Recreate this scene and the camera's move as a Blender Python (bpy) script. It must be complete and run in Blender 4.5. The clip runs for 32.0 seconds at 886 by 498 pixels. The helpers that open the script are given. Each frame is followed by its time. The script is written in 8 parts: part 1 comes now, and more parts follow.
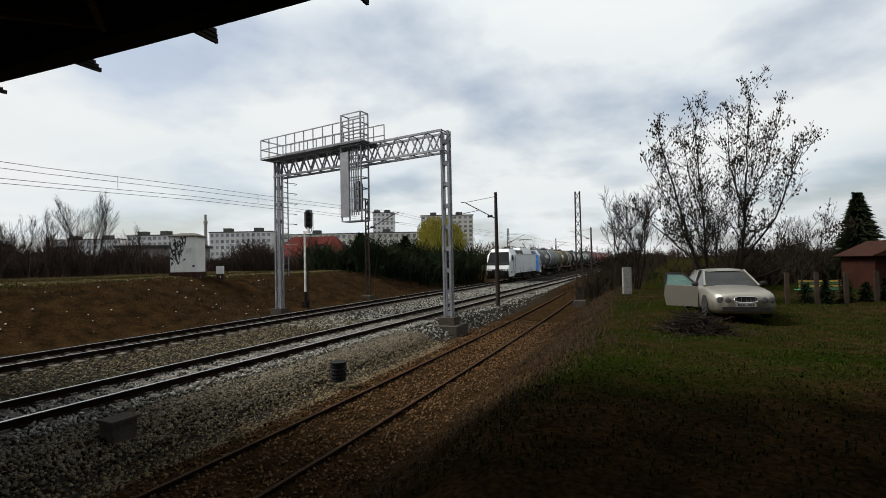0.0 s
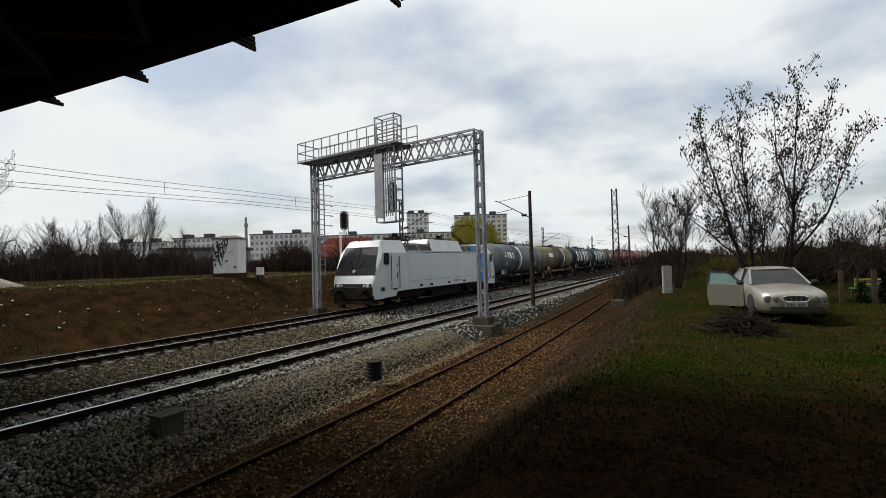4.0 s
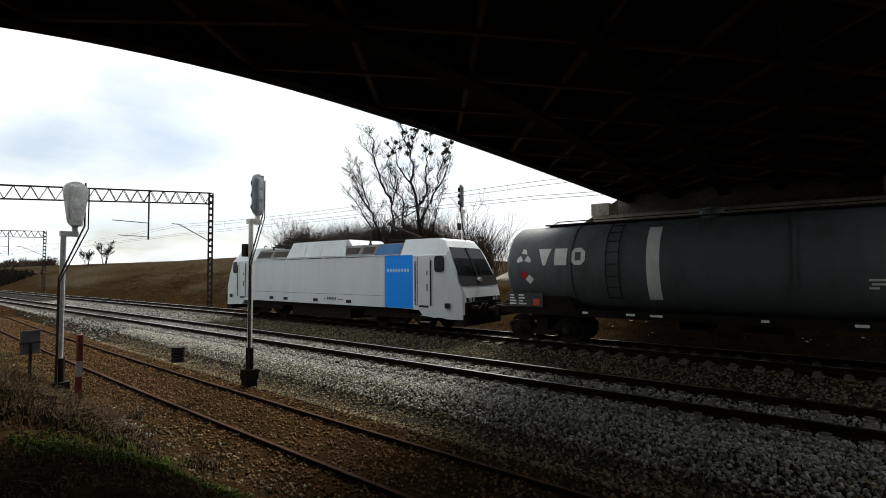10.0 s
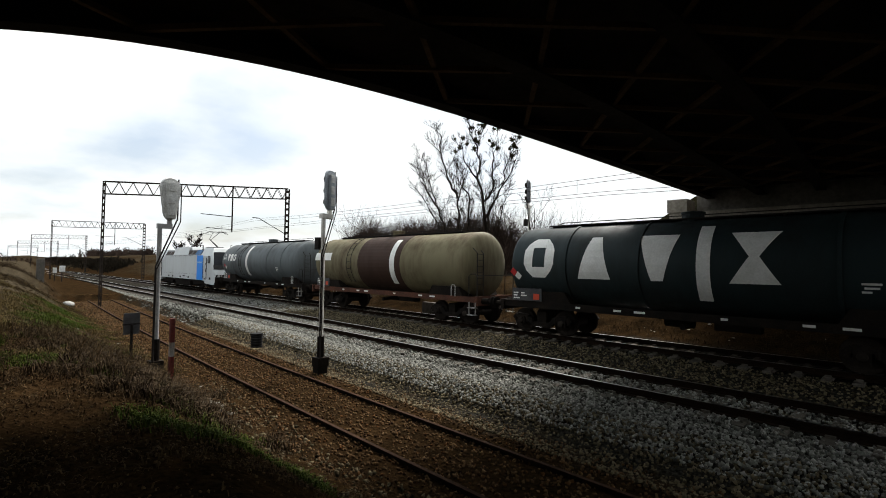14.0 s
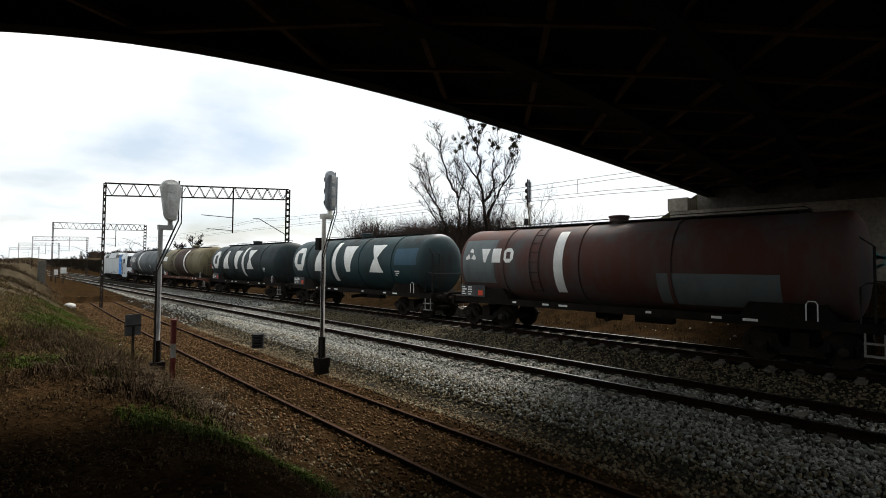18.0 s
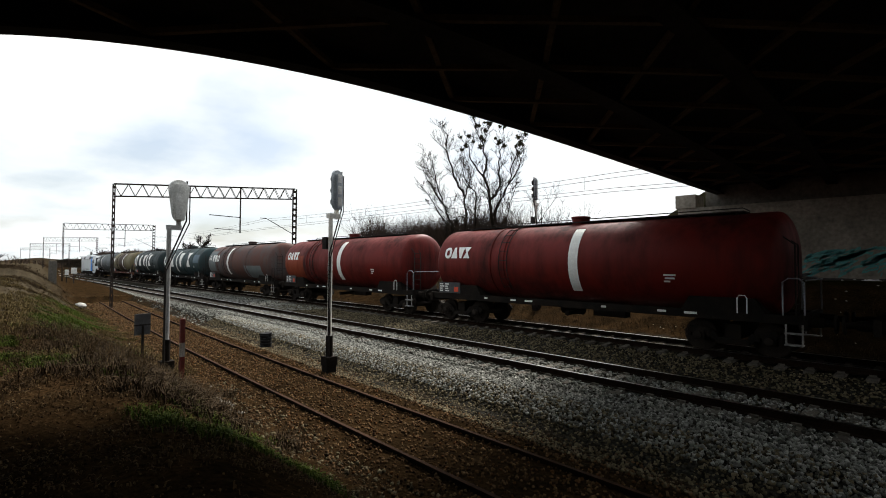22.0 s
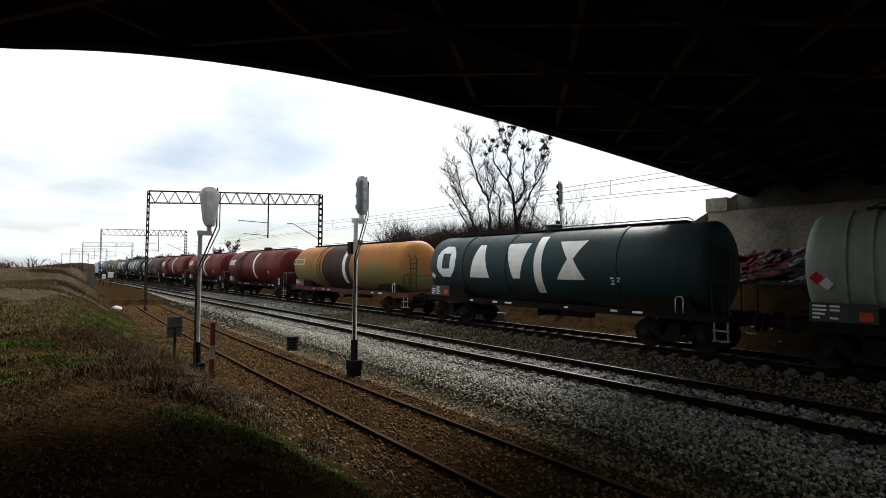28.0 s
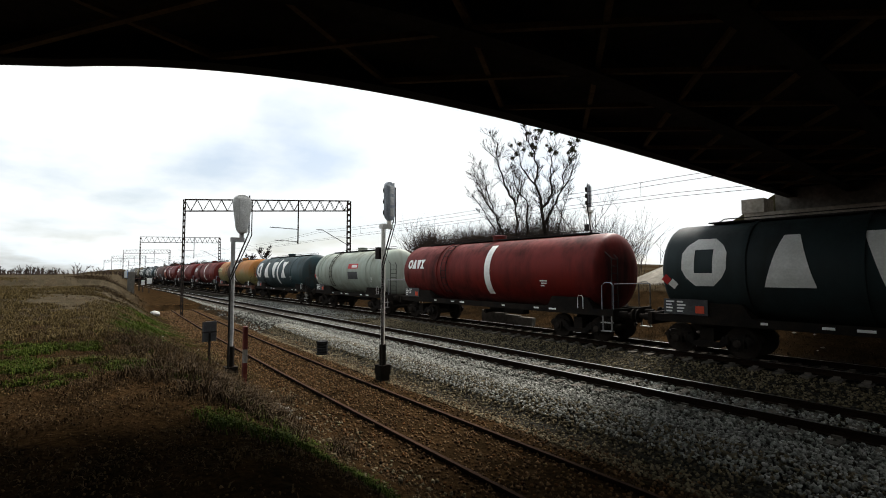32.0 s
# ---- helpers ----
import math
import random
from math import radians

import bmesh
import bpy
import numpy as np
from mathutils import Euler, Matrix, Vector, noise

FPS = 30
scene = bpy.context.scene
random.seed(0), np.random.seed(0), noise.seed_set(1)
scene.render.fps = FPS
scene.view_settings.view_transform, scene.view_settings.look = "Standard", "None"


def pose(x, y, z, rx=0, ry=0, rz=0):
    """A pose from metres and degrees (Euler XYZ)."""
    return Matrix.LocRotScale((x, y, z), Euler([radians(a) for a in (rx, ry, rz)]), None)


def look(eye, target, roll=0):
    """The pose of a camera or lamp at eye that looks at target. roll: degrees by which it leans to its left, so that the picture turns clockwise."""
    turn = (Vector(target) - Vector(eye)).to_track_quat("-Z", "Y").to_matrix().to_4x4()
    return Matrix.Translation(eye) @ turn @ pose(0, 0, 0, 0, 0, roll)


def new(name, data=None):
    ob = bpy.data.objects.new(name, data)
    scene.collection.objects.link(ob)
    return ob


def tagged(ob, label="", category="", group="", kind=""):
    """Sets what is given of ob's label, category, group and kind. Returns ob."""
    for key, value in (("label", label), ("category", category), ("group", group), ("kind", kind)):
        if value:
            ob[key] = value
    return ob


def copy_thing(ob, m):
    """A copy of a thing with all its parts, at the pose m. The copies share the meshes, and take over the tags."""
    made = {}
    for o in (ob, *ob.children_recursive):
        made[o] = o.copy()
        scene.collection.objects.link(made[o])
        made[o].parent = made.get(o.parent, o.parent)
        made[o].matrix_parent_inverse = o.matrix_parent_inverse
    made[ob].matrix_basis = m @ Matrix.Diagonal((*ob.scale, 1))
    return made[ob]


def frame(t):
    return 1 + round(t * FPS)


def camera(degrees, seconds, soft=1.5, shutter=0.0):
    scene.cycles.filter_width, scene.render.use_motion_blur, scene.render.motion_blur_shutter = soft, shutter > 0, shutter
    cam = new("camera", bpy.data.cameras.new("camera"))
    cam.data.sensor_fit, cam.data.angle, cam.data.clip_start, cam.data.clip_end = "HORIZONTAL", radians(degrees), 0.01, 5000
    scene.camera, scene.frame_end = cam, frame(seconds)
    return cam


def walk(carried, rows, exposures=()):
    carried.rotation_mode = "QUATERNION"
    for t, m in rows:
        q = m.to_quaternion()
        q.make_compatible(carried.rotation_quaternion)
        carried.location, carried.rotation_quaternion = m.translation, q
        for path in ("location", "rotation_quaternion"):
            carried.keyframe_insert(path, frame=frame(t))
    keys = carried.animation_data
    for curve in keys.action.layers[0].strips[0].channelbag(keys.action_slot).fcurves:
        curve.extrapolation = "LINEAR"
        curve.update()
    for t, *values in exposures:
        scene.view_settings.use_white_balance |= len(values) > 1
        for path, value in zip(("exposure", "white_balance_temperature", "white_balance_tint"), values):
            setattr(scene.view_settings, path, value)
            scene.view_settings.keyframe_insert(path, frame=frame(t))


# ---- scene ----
cam = camera(85.4, 32.0, soft=0.95)

# eye height over the main tracks' rail heads; seconds, yaw, pitch, roll
EYE = (0.0, 0.0, 2.53)
TURN = [
    (0.0, -67.27, 1.47, 1.18),
    (0.5, -67.44, 2.17, 1.36),
    (1.0, -67.21, 2.21, 1.94),
    (1.5, -66.14, 2.18, 1.75),
    (2.0, -65.00, 2.05, 1.30),
    (2.5, -64.59, 1.83, 1.50),
    (4.5, -61.48, 1.21, 1.60),
    (5.0, -56.67, 1.36, 1.11),
    (5.5, -48.70, 0.71, 0.66),
    (6.0, -37.32, 1.30, 0.38),
    (6.5, -26.57, 2.17, -1.02),
    (7.0, -17.14, 2.30, -0.47),
    (7.5, -5.12, 2.39, -0.18),
    (8.0, 6.42, 3.08, 1.13),
    (8.5, 17.93, 3.25, 1.23),
    (9.0, 25.85, 3.35, -0.14),
    (9.5, 32.45, 3.28, 0.14),
    (10.0, 36.70, 2.57, 0.41),
    (10.5, 39.00, 2.38, 0.28),
    (11.0, 41.07, 2.61, -0.06),
    (11.5, 42.44, 2.67, -0.36),
    (12.0, 43.28, 2.23, -0.11),
    (12.5, 43.30, 2.28, -0.16),
    (13.0, 42.98, 2.29, -0.60),
    (13.5, 43.99, 2.15, -0.83),
    (14.0, 44.44, 2.02, -0.80),
    (14.5, 44.37, 1.58, -0.71),
    (16.5, 44.30, 1.88, -0.05),
    (17.0, 44.60, 1.94, -0.50),
    (17.5, 44.53, 1.99, -0.66),
    (18.0, 44.53, 2.00, -0.50),
    (18.5, 44.32, 2.29, -0.56),
    (19.0, 44.20, 2.37, -0.64),
    (19.5, 44.76, 1.77, -0.87),
    (20.0, 44.95, 1.69, -0.47),
    (20.5, 45.11, 2.00, -0.44),
    (21.0, 45.25, 2.20, -0.50),
    (21.5, 45.50, 2.15, -0.50),
    (22.0, 45.31, 1.83, -0.26),
    (22.5, 45.63, 1.94, -0.53),
    (23.0, 45.70, 2.20, -0.61),
    (23.5, 45.63, 2.06, -0.65),
    (24.0, 45.61, 2.16, -0.64),
    (24.5, 45.75, 2.45, -0.75),
    (26.5, 47.17, 2.29, -0.53),
    (27.0, 47.71, 2.32, -0.68),
    (27.5, 48.09, 2.42, -0.42),
    (28.0, 48.18, 2.36, -0.28),
    (28.5, 48.92, 2.65, -0.52),
    (29.0, 50.13, 2.80, -0.32),
    (29.5, 50.68, 2.69, -0.24),
    (30.0, 51.03, 2.67, -0.20),
    (30.5, 51.12, 2.88, -0.31),
    (31.0, 51.74, 3.18, -0.26),
    (31.5, 51.96, 3.21, -0.37),
    (32.0, 51.43, 2.92, -0.00),
]
walk(cam, [(t, pose(*EYE, 90 + p, r, y)) for t, y, p, r in TURN], [(0, 0.18), (5.0, 0.20), (6.0, 0.24), (7.0, 0.52), (32, 0.52)])

# ---- world and light ----
def make_world():
    w = bpy.data.worlds.new("sky")
    w.use_nodes = True
    scene.world = w
    nt = w.node_tree
    nt.nodes.clear()
    N, L = nt.nodes.new, nt.links.new
    out = N("ShaderNodeOutputWorld")
    bg = N("ShaderNodeBackground")
    sky = N("ShaderNodeTexSky")
    sky.sky_type = "NISHITA"
    sky.sun_disc = False
    sky.sun_elevation, sky.sun_rotation = radians(48.5), radians(-18)
    sky.air_density, sky.dust_density = 1.0, 2.5
    tc = N("ShaderNodeTexCoord")
    # clouds: stretched noise over the dome
    sep = N("ShaderNodeSeparateXYZ")
    L(tc.outputs["Generated"], sep.inputs[0])
    zz = N("ShaderNodeMath"); zz.operation = "ADD"; zz.inputs[1].default_value = 0.22
    L(sep.outputs[2], zz.inputs[0])
    dx = N("ShaderNodeMath"); dx.operation = "DIVIDE"
    dy = N("ShaderNodeMath"); dy.operation = "DIVIDE"
    L(sep.outputs[0], dx.inputs[0]); L(zz.outputs[0], dx.inputs[1])
    L(sep.outputs[1], dy.inputs[0]); L(zz.outputs[0], dy.inputs[1])
    com = N("ShaderNodeCombineXYZ")
    L(dx.outputs[0], com.inputs[0]); L(dy.outputs[0], com.inputs[1])
    n1 = N("ShaderNodeTexNoise")
    n1.inputs["Scale"].default_value, n1.inputs["Detail"].default_value, n1.inputs["Roughness"].default_value = 1.2, 6, 0.5
    L(com.outputs[0], n1.inputs["Vector"])
    cover = N("ShaderNodeValToRGB")
    cover.color_ramp.elements[0].position, cover.color_ramp.elements[1].position = 0.36, 0.52
    cover.color_ramp.elements[0].color = (0.38, 0.38, 0.38, 1)
    L(n1.outputs["Fac"], cover.inputs[0])
    n2 = N("ShaderNodeTexNoise")
    n2.inputs["Scale"].default_value, n2.inputs["Detail"].default_value = 1.3, 4
    L(com.outputs[0], n2.inputs["Vector"])
    grey = N("ShaderNodeValToRGB")
    e = grey.color_ramp.elements
    e[0].position, e[0].color = 0.32, (11.8, 12.9, 13.6, 1)
    e[1].position, e[1].color = 0.60, (13.6, 14.0, 14.0, 1)
    L(n2.outputs["Fac"], grey.inputs[0])
    mix = N("ShaderNodeMix"); mix.data_type = "RGBA"
    L(cover.outputs["Color"], mix.inputs["Factor"])
    blue = N("ShaderNodeVectorMath"); blue.operation = "SCALE"; blue.inputs["Scale"].default_value = 1.9
    L(sky.outputs[0], blue.inputs[0])
    L(blue.outputs[0], mix.inputs["A"])
    L(grey.outputs[0], mix.inputs["B"])
    # an overcast sky brightens towards the zenith
    zp = N("ShaderNodeMath"); zp.operation = "POWER"; zp.inputs[1].default_value = 3.0
    zc = N("ShaderNodeMath"); zc.operation = "MAXIMUM"; zc.inputs[1].default_value = 0.0
    L(sep.outputs[2], zc.inputs[0]); L(zc.outputs[0], zp.inputs[0])
    zm = N("ShaderNodeMath"); zm.operation = "MULTIPLY_ADD"; zm.inputs[1].default_value, zm.inputs[2].default_value = 0.6, 1.0
    L(zp.outputs[0], zm.inputs[0])
    sc = N("ShaderNodeVectorMath"); sc.operation = "SCALE"
    L(mix.outputs["Result"], sc.inputs[0]); L(zm.outputs[0], sc.inputs["Scale"])
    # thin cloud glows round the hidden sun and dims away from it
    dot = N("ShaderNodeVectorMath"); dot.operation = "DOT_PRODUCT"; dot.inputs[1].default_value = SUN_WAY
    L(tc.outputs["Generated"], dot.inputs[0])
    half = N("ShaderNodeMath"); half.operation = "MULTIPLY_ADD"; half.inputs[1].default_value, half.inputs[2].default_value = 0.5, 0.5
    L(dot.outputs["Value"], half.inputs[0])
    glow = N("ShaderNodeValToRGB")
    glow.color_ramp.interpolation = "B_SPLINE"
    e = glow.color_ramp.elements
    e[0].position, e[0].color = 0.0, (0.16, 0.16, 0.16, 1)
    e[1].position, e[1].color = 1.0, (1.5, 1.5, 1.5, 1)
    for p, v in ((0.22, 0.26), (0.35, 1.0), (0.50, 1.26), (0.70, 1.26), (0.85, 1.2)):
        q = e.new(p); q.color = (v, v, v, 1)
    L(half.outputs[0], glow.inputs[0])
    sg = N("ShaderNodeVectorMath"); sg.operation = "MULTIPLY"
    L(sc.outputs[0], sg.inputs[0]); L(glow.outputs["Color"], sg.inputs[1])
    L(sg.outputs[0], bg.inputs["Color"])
    bg.inputs["Strength"].default_value = SKY
    L(bg.outputs[0], out.inputs[0])


SKY = 0.055
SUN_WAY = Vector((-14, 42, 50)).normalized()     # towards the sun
make_world()
sun = new("sun", bpy.data.lights.new("sun", "SUN"))
sun.data.energy, sun.data.angle, sun.data.color = 5.0, radians(18), (1.0, 0.95, 0.88)
sun.matrix_world = look(SUN_WAY * 50, (0, 0, 0))

# ---- materials ----
def mat(name, c1, c2=None, scale=3.0, rough=0.8, metal=0.0, bump=0.0, bscale=None, fine=0.25, rnd=0.0, spec=0.3, coord="Object"):
    """Two colours mixed by coarse noise, broken by fine noise, with relief."""
    m = bpy.data.materials.new(name)
    m.use_nodes = True
    nt = m.node_tree
    N, L = nt.nodes.new, nt.links.new
    b = nt.nodes["Principled BSDF"]
    b.inputs["Roughness"].default_value, b.inputs["Metallic"].default_value = rough, metal
    b.inputs["Specular IOR Level"].default_value = spec if rough < 0.85 else 0.04
    c2 = c2 or tuple(v * 0.7 for v in c1)
    tc = N("ShaderNodeTexCoord")
    a = N("ShaderNodeTexNoise"); a.inputs["Scale"].default_value, a.inputs["Detail"].default_value = scale, 6
    f = N("ShaderNodeTexNoise"); f.inputs["Scale"].default_value, f.inputs["Detail"].default_value = scale * 9, 4
    L(tc.outputs[coord], a.inputs["Vector"]); L(tc.outputs[coord], f.inputs["Vector"])
    r = N("ShaderNodeValToRGB")
    r.color_ramp.elements[0].position, r.color_ramp.elements[1].position = 0.35, 0.65
    r.color_ramp.elements[0].color, r.color_ramp.elements[1].color = (*c1, 1), (*c2, 1)
    L(a.outputs["Fac"], r.inputs[0])
    mr = N("ShaderNodeMapRange")
    mr.inputs["From Min"].default_value, mr.inputs["From Max"].default_value = 0.3, 0.7
    mr.inputs["To Min"].default_value, mr.inputs["To Max"].default_value = 1 - fine, 1 + fine
    L(f.outputs["Fac"], mr.inputs["Value"])
    mul = N("ShaderNodeVectorMath"); mul.operation = "SCALE"
    L(r.outputs[0], mul.inputs[0]); L(mr.outputs[0], mul.inputs["Scale"])
    last = mul.outputs[0]
    if rnd:
        oi = N("ShaderNodeObjectInfo")
        m2 = N("ShaderNodeMapRange")
        m2.inputs["To Min"].default_value, m2.inputs["To Max"].default_value = 1 - rnd, 1 + rnd
        L(oi.outputs["Random"], m2.inputs["Value"])
        s2 = N("ShaderNodeVectorMath"); s2.operation = "SCALE"
        L(last, s2.inputs[0]); L(m2.outputs[0], s2.inputs["Scale"])
        last = s2.outputs[0]
    L(last, b.inputs["Base Color"])
    if bump:
        bp = N("ShaderNodeBump"); bp.inputs["Strength"].default_value = bump
        bp.inputs["Distance"].default_value = 0.02
        g = f
        if bscale:
            g = N("ShaderNodeTexNoise"); g.inputs["Scale"].default_value, g.inputs["Detail"].default_value = bscale, 5
            L(tc.outputs[coord], g.inputs["Vector"])
        L(g.outputs["Fac"], bp.inputs["Height"]); L(bp.outputs[0], b.inputs["Normal"])
    return m


def island_mat(name, c1, c2, rough=0.85, bump=0.0, bscale=20.0, spec=0.03, stops=()):
    """For joined pieces: each island has its own tone between two colours."""
    m = bpy.data.materials.new(name)
    m.use_nodes = True
    nt = m.node_tree
    N, L = nt.nodes.new, nt.links.new
    b = nt.nodes["Principled BSDF"]
    b.inputs["Roughness"].default_value = rough
    b.inputs["Specular IOR Level"].default_value = spec
    g = N("ShaderNodeNewGeometry")
    r = N("ShaderNodeValToRGB")
    r.color_ramp.elements[0].color, r.color_ramp.elements[1].color = (*c1, 1), (*c2, 1)
    for p, c in stops:
        e = r.color_ramp.elements[1] if p == 1.0 else r.color_ramp.elements.new(p)
        e.color = (*c, 1)
    L(g.outputs["Random Per Island"], r.inputs[0])
    tc = N("ShaderNodeTexCoord")
    f = N("ShaderNodeTexNoise"); f.inputs["Scale"].default_value = bscale
    L(tc.outputs["Object"], f.inputs["Vector"])
    mr = N("ShaderNodeMapRange"); mr.inputs["To Min"].default_value, mr.inputs["To Max"].default_value = 0.7, 1.3
    L(f.outputs["Fac"], mr.inputs["Value"])
    s = N("ShaderNodeVectorMath"); s.operation = "SCALE"
    L(r.outputs[0], s.inputs[0]); L(mr.outputs[0], s.inputs["Scale"])
    L(s.outputs[0], b.inputs["Base Color"])
    return m


M = {
    "rail_side": mat("rusty rail", (0.014, 0.008, 0.005), (0.009, 0.006, 0.004), 2, 0.9, 0.0, 0.3),
    "rail_head": mat("worn rail head", (0.42, 0.41, 0.40), (0.32, 0.31, 0.30), 4, 0.28, 1.0),
    "rail_rust": mat("rusted rail head", (0.042, 0.022, 0.013), (0.028, 0.015, 0.009), 3, 0.85, 0.0),
    "sleeper": mat("concrete sleeper", (0.10, 0.09, 0.075), (0.07, 0.06, 0.05), 3, 0.9, 0, 0.3, 40, rnd=0.2),
    "sleeper_wood": mat("old timber sleeper", (0.1, 0.07, 0.05), (0.06, 0.045, 0.035), 4, 0.9, 0, 0.4, 30, rnd=0.3),
    "steel_grey": mat("grey galvanised steel", (0.21, 0.215, 0.23), (0.15, 0.155, 0.17), 2, 0.6, 0.3, 0.1),
    "steel_dark": mat("dark weathered steel", (0.035, 0.031, 0.03), (0.022, 0.02, 0.018), 2, 0.85, 0.0, 0.15),
    "black": mat("black running gear", (0.010, 0.009, 0.008), (0.018, 0.014, 0.011), 3, 0.9, 0.0, 0.2),
    "concrete": mat("stained concrete", (0.25, 0.225, 0.185), (0.15, 0.135, 0.11), 0.7, 0.9, 0, 0.25, 18),
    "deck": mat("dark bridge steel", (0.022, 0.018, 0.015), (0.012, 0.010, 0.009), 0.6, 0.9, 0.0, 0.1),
    "glass_dark": mat("dark glass", (0.008, 0.009, 0.01), (0.014, 0.015, 0.017), 1, 0.12, 0, spec=0.14),
}


# ---- building helpers ----
def part(name, bm, material, parent=None, label="", smooth=False):
    me = bpy.data.meshes.new(name)
    bmesh.ops.recalc_face_normals(bm, faces=bm.faces)
    bm.to_mesh(me)
    bm.free()
    mats = material if isinstance(material, (list, tuple)) else [material]
    for m in mats:
        me.materials.append(M[m] if isinstance(m, str) else m)
    if smooth:
        for f in me.polygons:
            f.use_smooth = True
    ob = new(name, me)
    if parent is not None:
        ob.parent = parent
    if label:
        ob["label"] = label
    return ob


def empty(name, m=None, **tags):
    ob = new(name)
    ob.empty_display_size = 0.3
    if m is not None:
        ob.matrix_basis = m
    return tagged(ob, **tags)


def box(bm, x0, x1, y0, y1, z0, z1, mi=0):
    v = [bm.verts.new((x, y, z)) for x in (x0, x1) for y in (y0, y1) for z in (z0, z1)]
    for q in ((0, 1, 3, 2), (4, 6, 7, 5), (0, 4, 5, 1), (2, 3, 7, 6), (0, 2, 6, 4), (1, 5, 7, 3)):
        f = bm.faces.new([v[i] for i in q]); f.material_index = mi
    return v


def bar(bm, a, b, w=0.05, h=None, mi=0):
    """A square bar from a to b."""
    a, b = Vector(a), Vector(b)
    d = (b - a).normalized()
    up = Vector((0, 0, 1)) if abs(d.z) < 0.95 else Vector((0, 1, 0))
    s = d.cross(up).normalized() * (w / 2)
    u = s.cross(d).normalized() * ((h or w) / 2)
    r = [[bm.verts.new(p + i * s + j * u) for i, j in ((-1, -1), (1, -1), (1, 1), (-1, 1))] for p in (a, b)]
    for k in range(4):
        f = bm.faces.new((r[0][k], r[0][(k + 1) % 4], r[1][(k + 1) % 4], r[1][k])); f.material_index = mi
    bm.faces.new(r[0][::-1]).material_index = mi
    bm.faces.new(r[1]).material_index = mi


def tube(bm, pts, radius, n=8, mi=0, cap=True):
    """A round tube through pts; radius may be a list."""
    pts = [Vector(p) for p in pts]
    rr = radius if isinstance(radius, (list, tuple)) else [radius] * len(pts)
    rings = []
    for i, p in enumerate(pts):
        d = (pts[min(i + 1, len(pts) - 1)] - pts[max(i - 1, 0)]).normalized()
        up = Vector((0, 0, 1)) if abs(d.z) < 0.9 else Vector((1, 0, 0))
        s = d.cross(up).normalized(); u = s.cross(d)
        rings.append([bm.verts.new(p + rr[i] * (math.cos(a) * s + math.sin(a) * u)) for a in [2 * math.pi * k / n for k in range(n)]])
    for a, b in zip(rings, rings[1:]):
        for k in range(n):
            f = bm.faces.new((a[k], a[(k + 1) % n], b[(k + 1) % n], b[k])); f.material_index = mi
    if cap:
        bm.faces.new(rings[0][::-1]).material_index = mi
        bm.faces.new(rings[-1]).material_index = mi


def lathe(bm, prof, n=32, axis="x", c=(0, 0, 0), mi=0):
    """Turn (along, radius) pairs round an axis through c."""
    rings = []
    for a, r in prof:
        ring = []
        for k in range(n):
            t = 2 * math.pi * k / n
            u, v = r * math.cos(t), r * math.sin(t)
            p = {"x": (a, u, v), "y": (u, a, v), "z": (u, v, a)}[axis]
            ring.append(bm.verts.new((p[0] + c[0], p[1] + c[1], p[2] + c[2])))
        rings.append(ring)
    for a, b in zip(rings, rings[1:]):
        for k in range(n):
            f = bm.faces.new((a[k], a[(k + 1) % n], b[(k + 1) % n], b[k])); f.material_index = mi
    bm.faces.new(rings[0]).material_index = mi
    bm.faces.new(rings[-1][::-1]).material_index = mi


def B():
    return bmesh.new()


# ---- the plan: three tracks, x along them, y across, z = 0 at the main rail heads ----
def far_line(x):
    return 16.6 - 0.015 * x, -0.015


def near_line(x):
    return 10.86 - 0.024 * x, -0.024


_sx = np.arange(-700, 701, 0.5)
_sp = -0.021 + 0.065 * np.tanh((_sx - 3.0) / 40.0)
_sy = np.cumsum(np.tan(_sp)) * 0.5
_sy = _sy - np.interp(0.0, _sx, _sy) + 5.63


def side_line(x):
    return float(np.interp(x, _sx, _sy)), float(np.interp(x, _sx, _sp))


SIDE_Z = -0.5


def smooth(a, b, v):
    t = min(1.0, max(0.0, (v - a) / (b - a)))
    return t * t * (3 - 2 * t)


def ground_z(x, y):
    """Height of the ground: ballast bed, lower siding, banks on both sides."""
    ns, nn, nf = side_line(x)[0], near_line(x)[0], far_line(x)[0]
    bed = -0.24
    z = bed
    # down to the siding
    z += (SIDE_Z - 0.22 - bed) * smooth(nn - 2.2, ns + 1.6, y) if y < nn - 2.2 else 0.0
    # near bank
    top = 0.85 - 0.3 * smooth(5, 15, x) + 0.75 * smooth(-12, -40, x)
    z += (top - (SIDE_Z - 0.22)) * smooth(ns - 1.3, ns - 4.6 - 1.5 * smooth(-5, -25, x), y) if y < ns - 1.3 else 0.0
    # far bank
    ftop = 1.9 - 0.9 * smooth(35, 70, x) - 0.4 * smooth(-30, -80, x)
    z += (ftop - bed) * smooth(nf + 2.0, nf + 8.5, y) if y > nf + 2.0 else 0.0
    z += 2.9 * smooth(-24, -58, x) * smooth(nf + 4.5, nf + 19.0, y) if x < -24 and y > nf + 4.5 else 0.0
    if abs(y - ns) < 2.2:
        z += 0.13 * smooth(2.2, 1.2, abs(y - ns))
    rough = 1.0 if (y < ns - 1.6 or y > nf + 2.2) else 0.0
    if rough:
        z += 0.10 * noise.noise((x * 0.35, y * 0.35, 3.1)) + 0.05 * noise.noise((x * 1.3, y * 1.3, 7.7))
    else:
        z += 0.02 * noise.noise((x * 1.7, y * 1.7, 1.7))
    return z

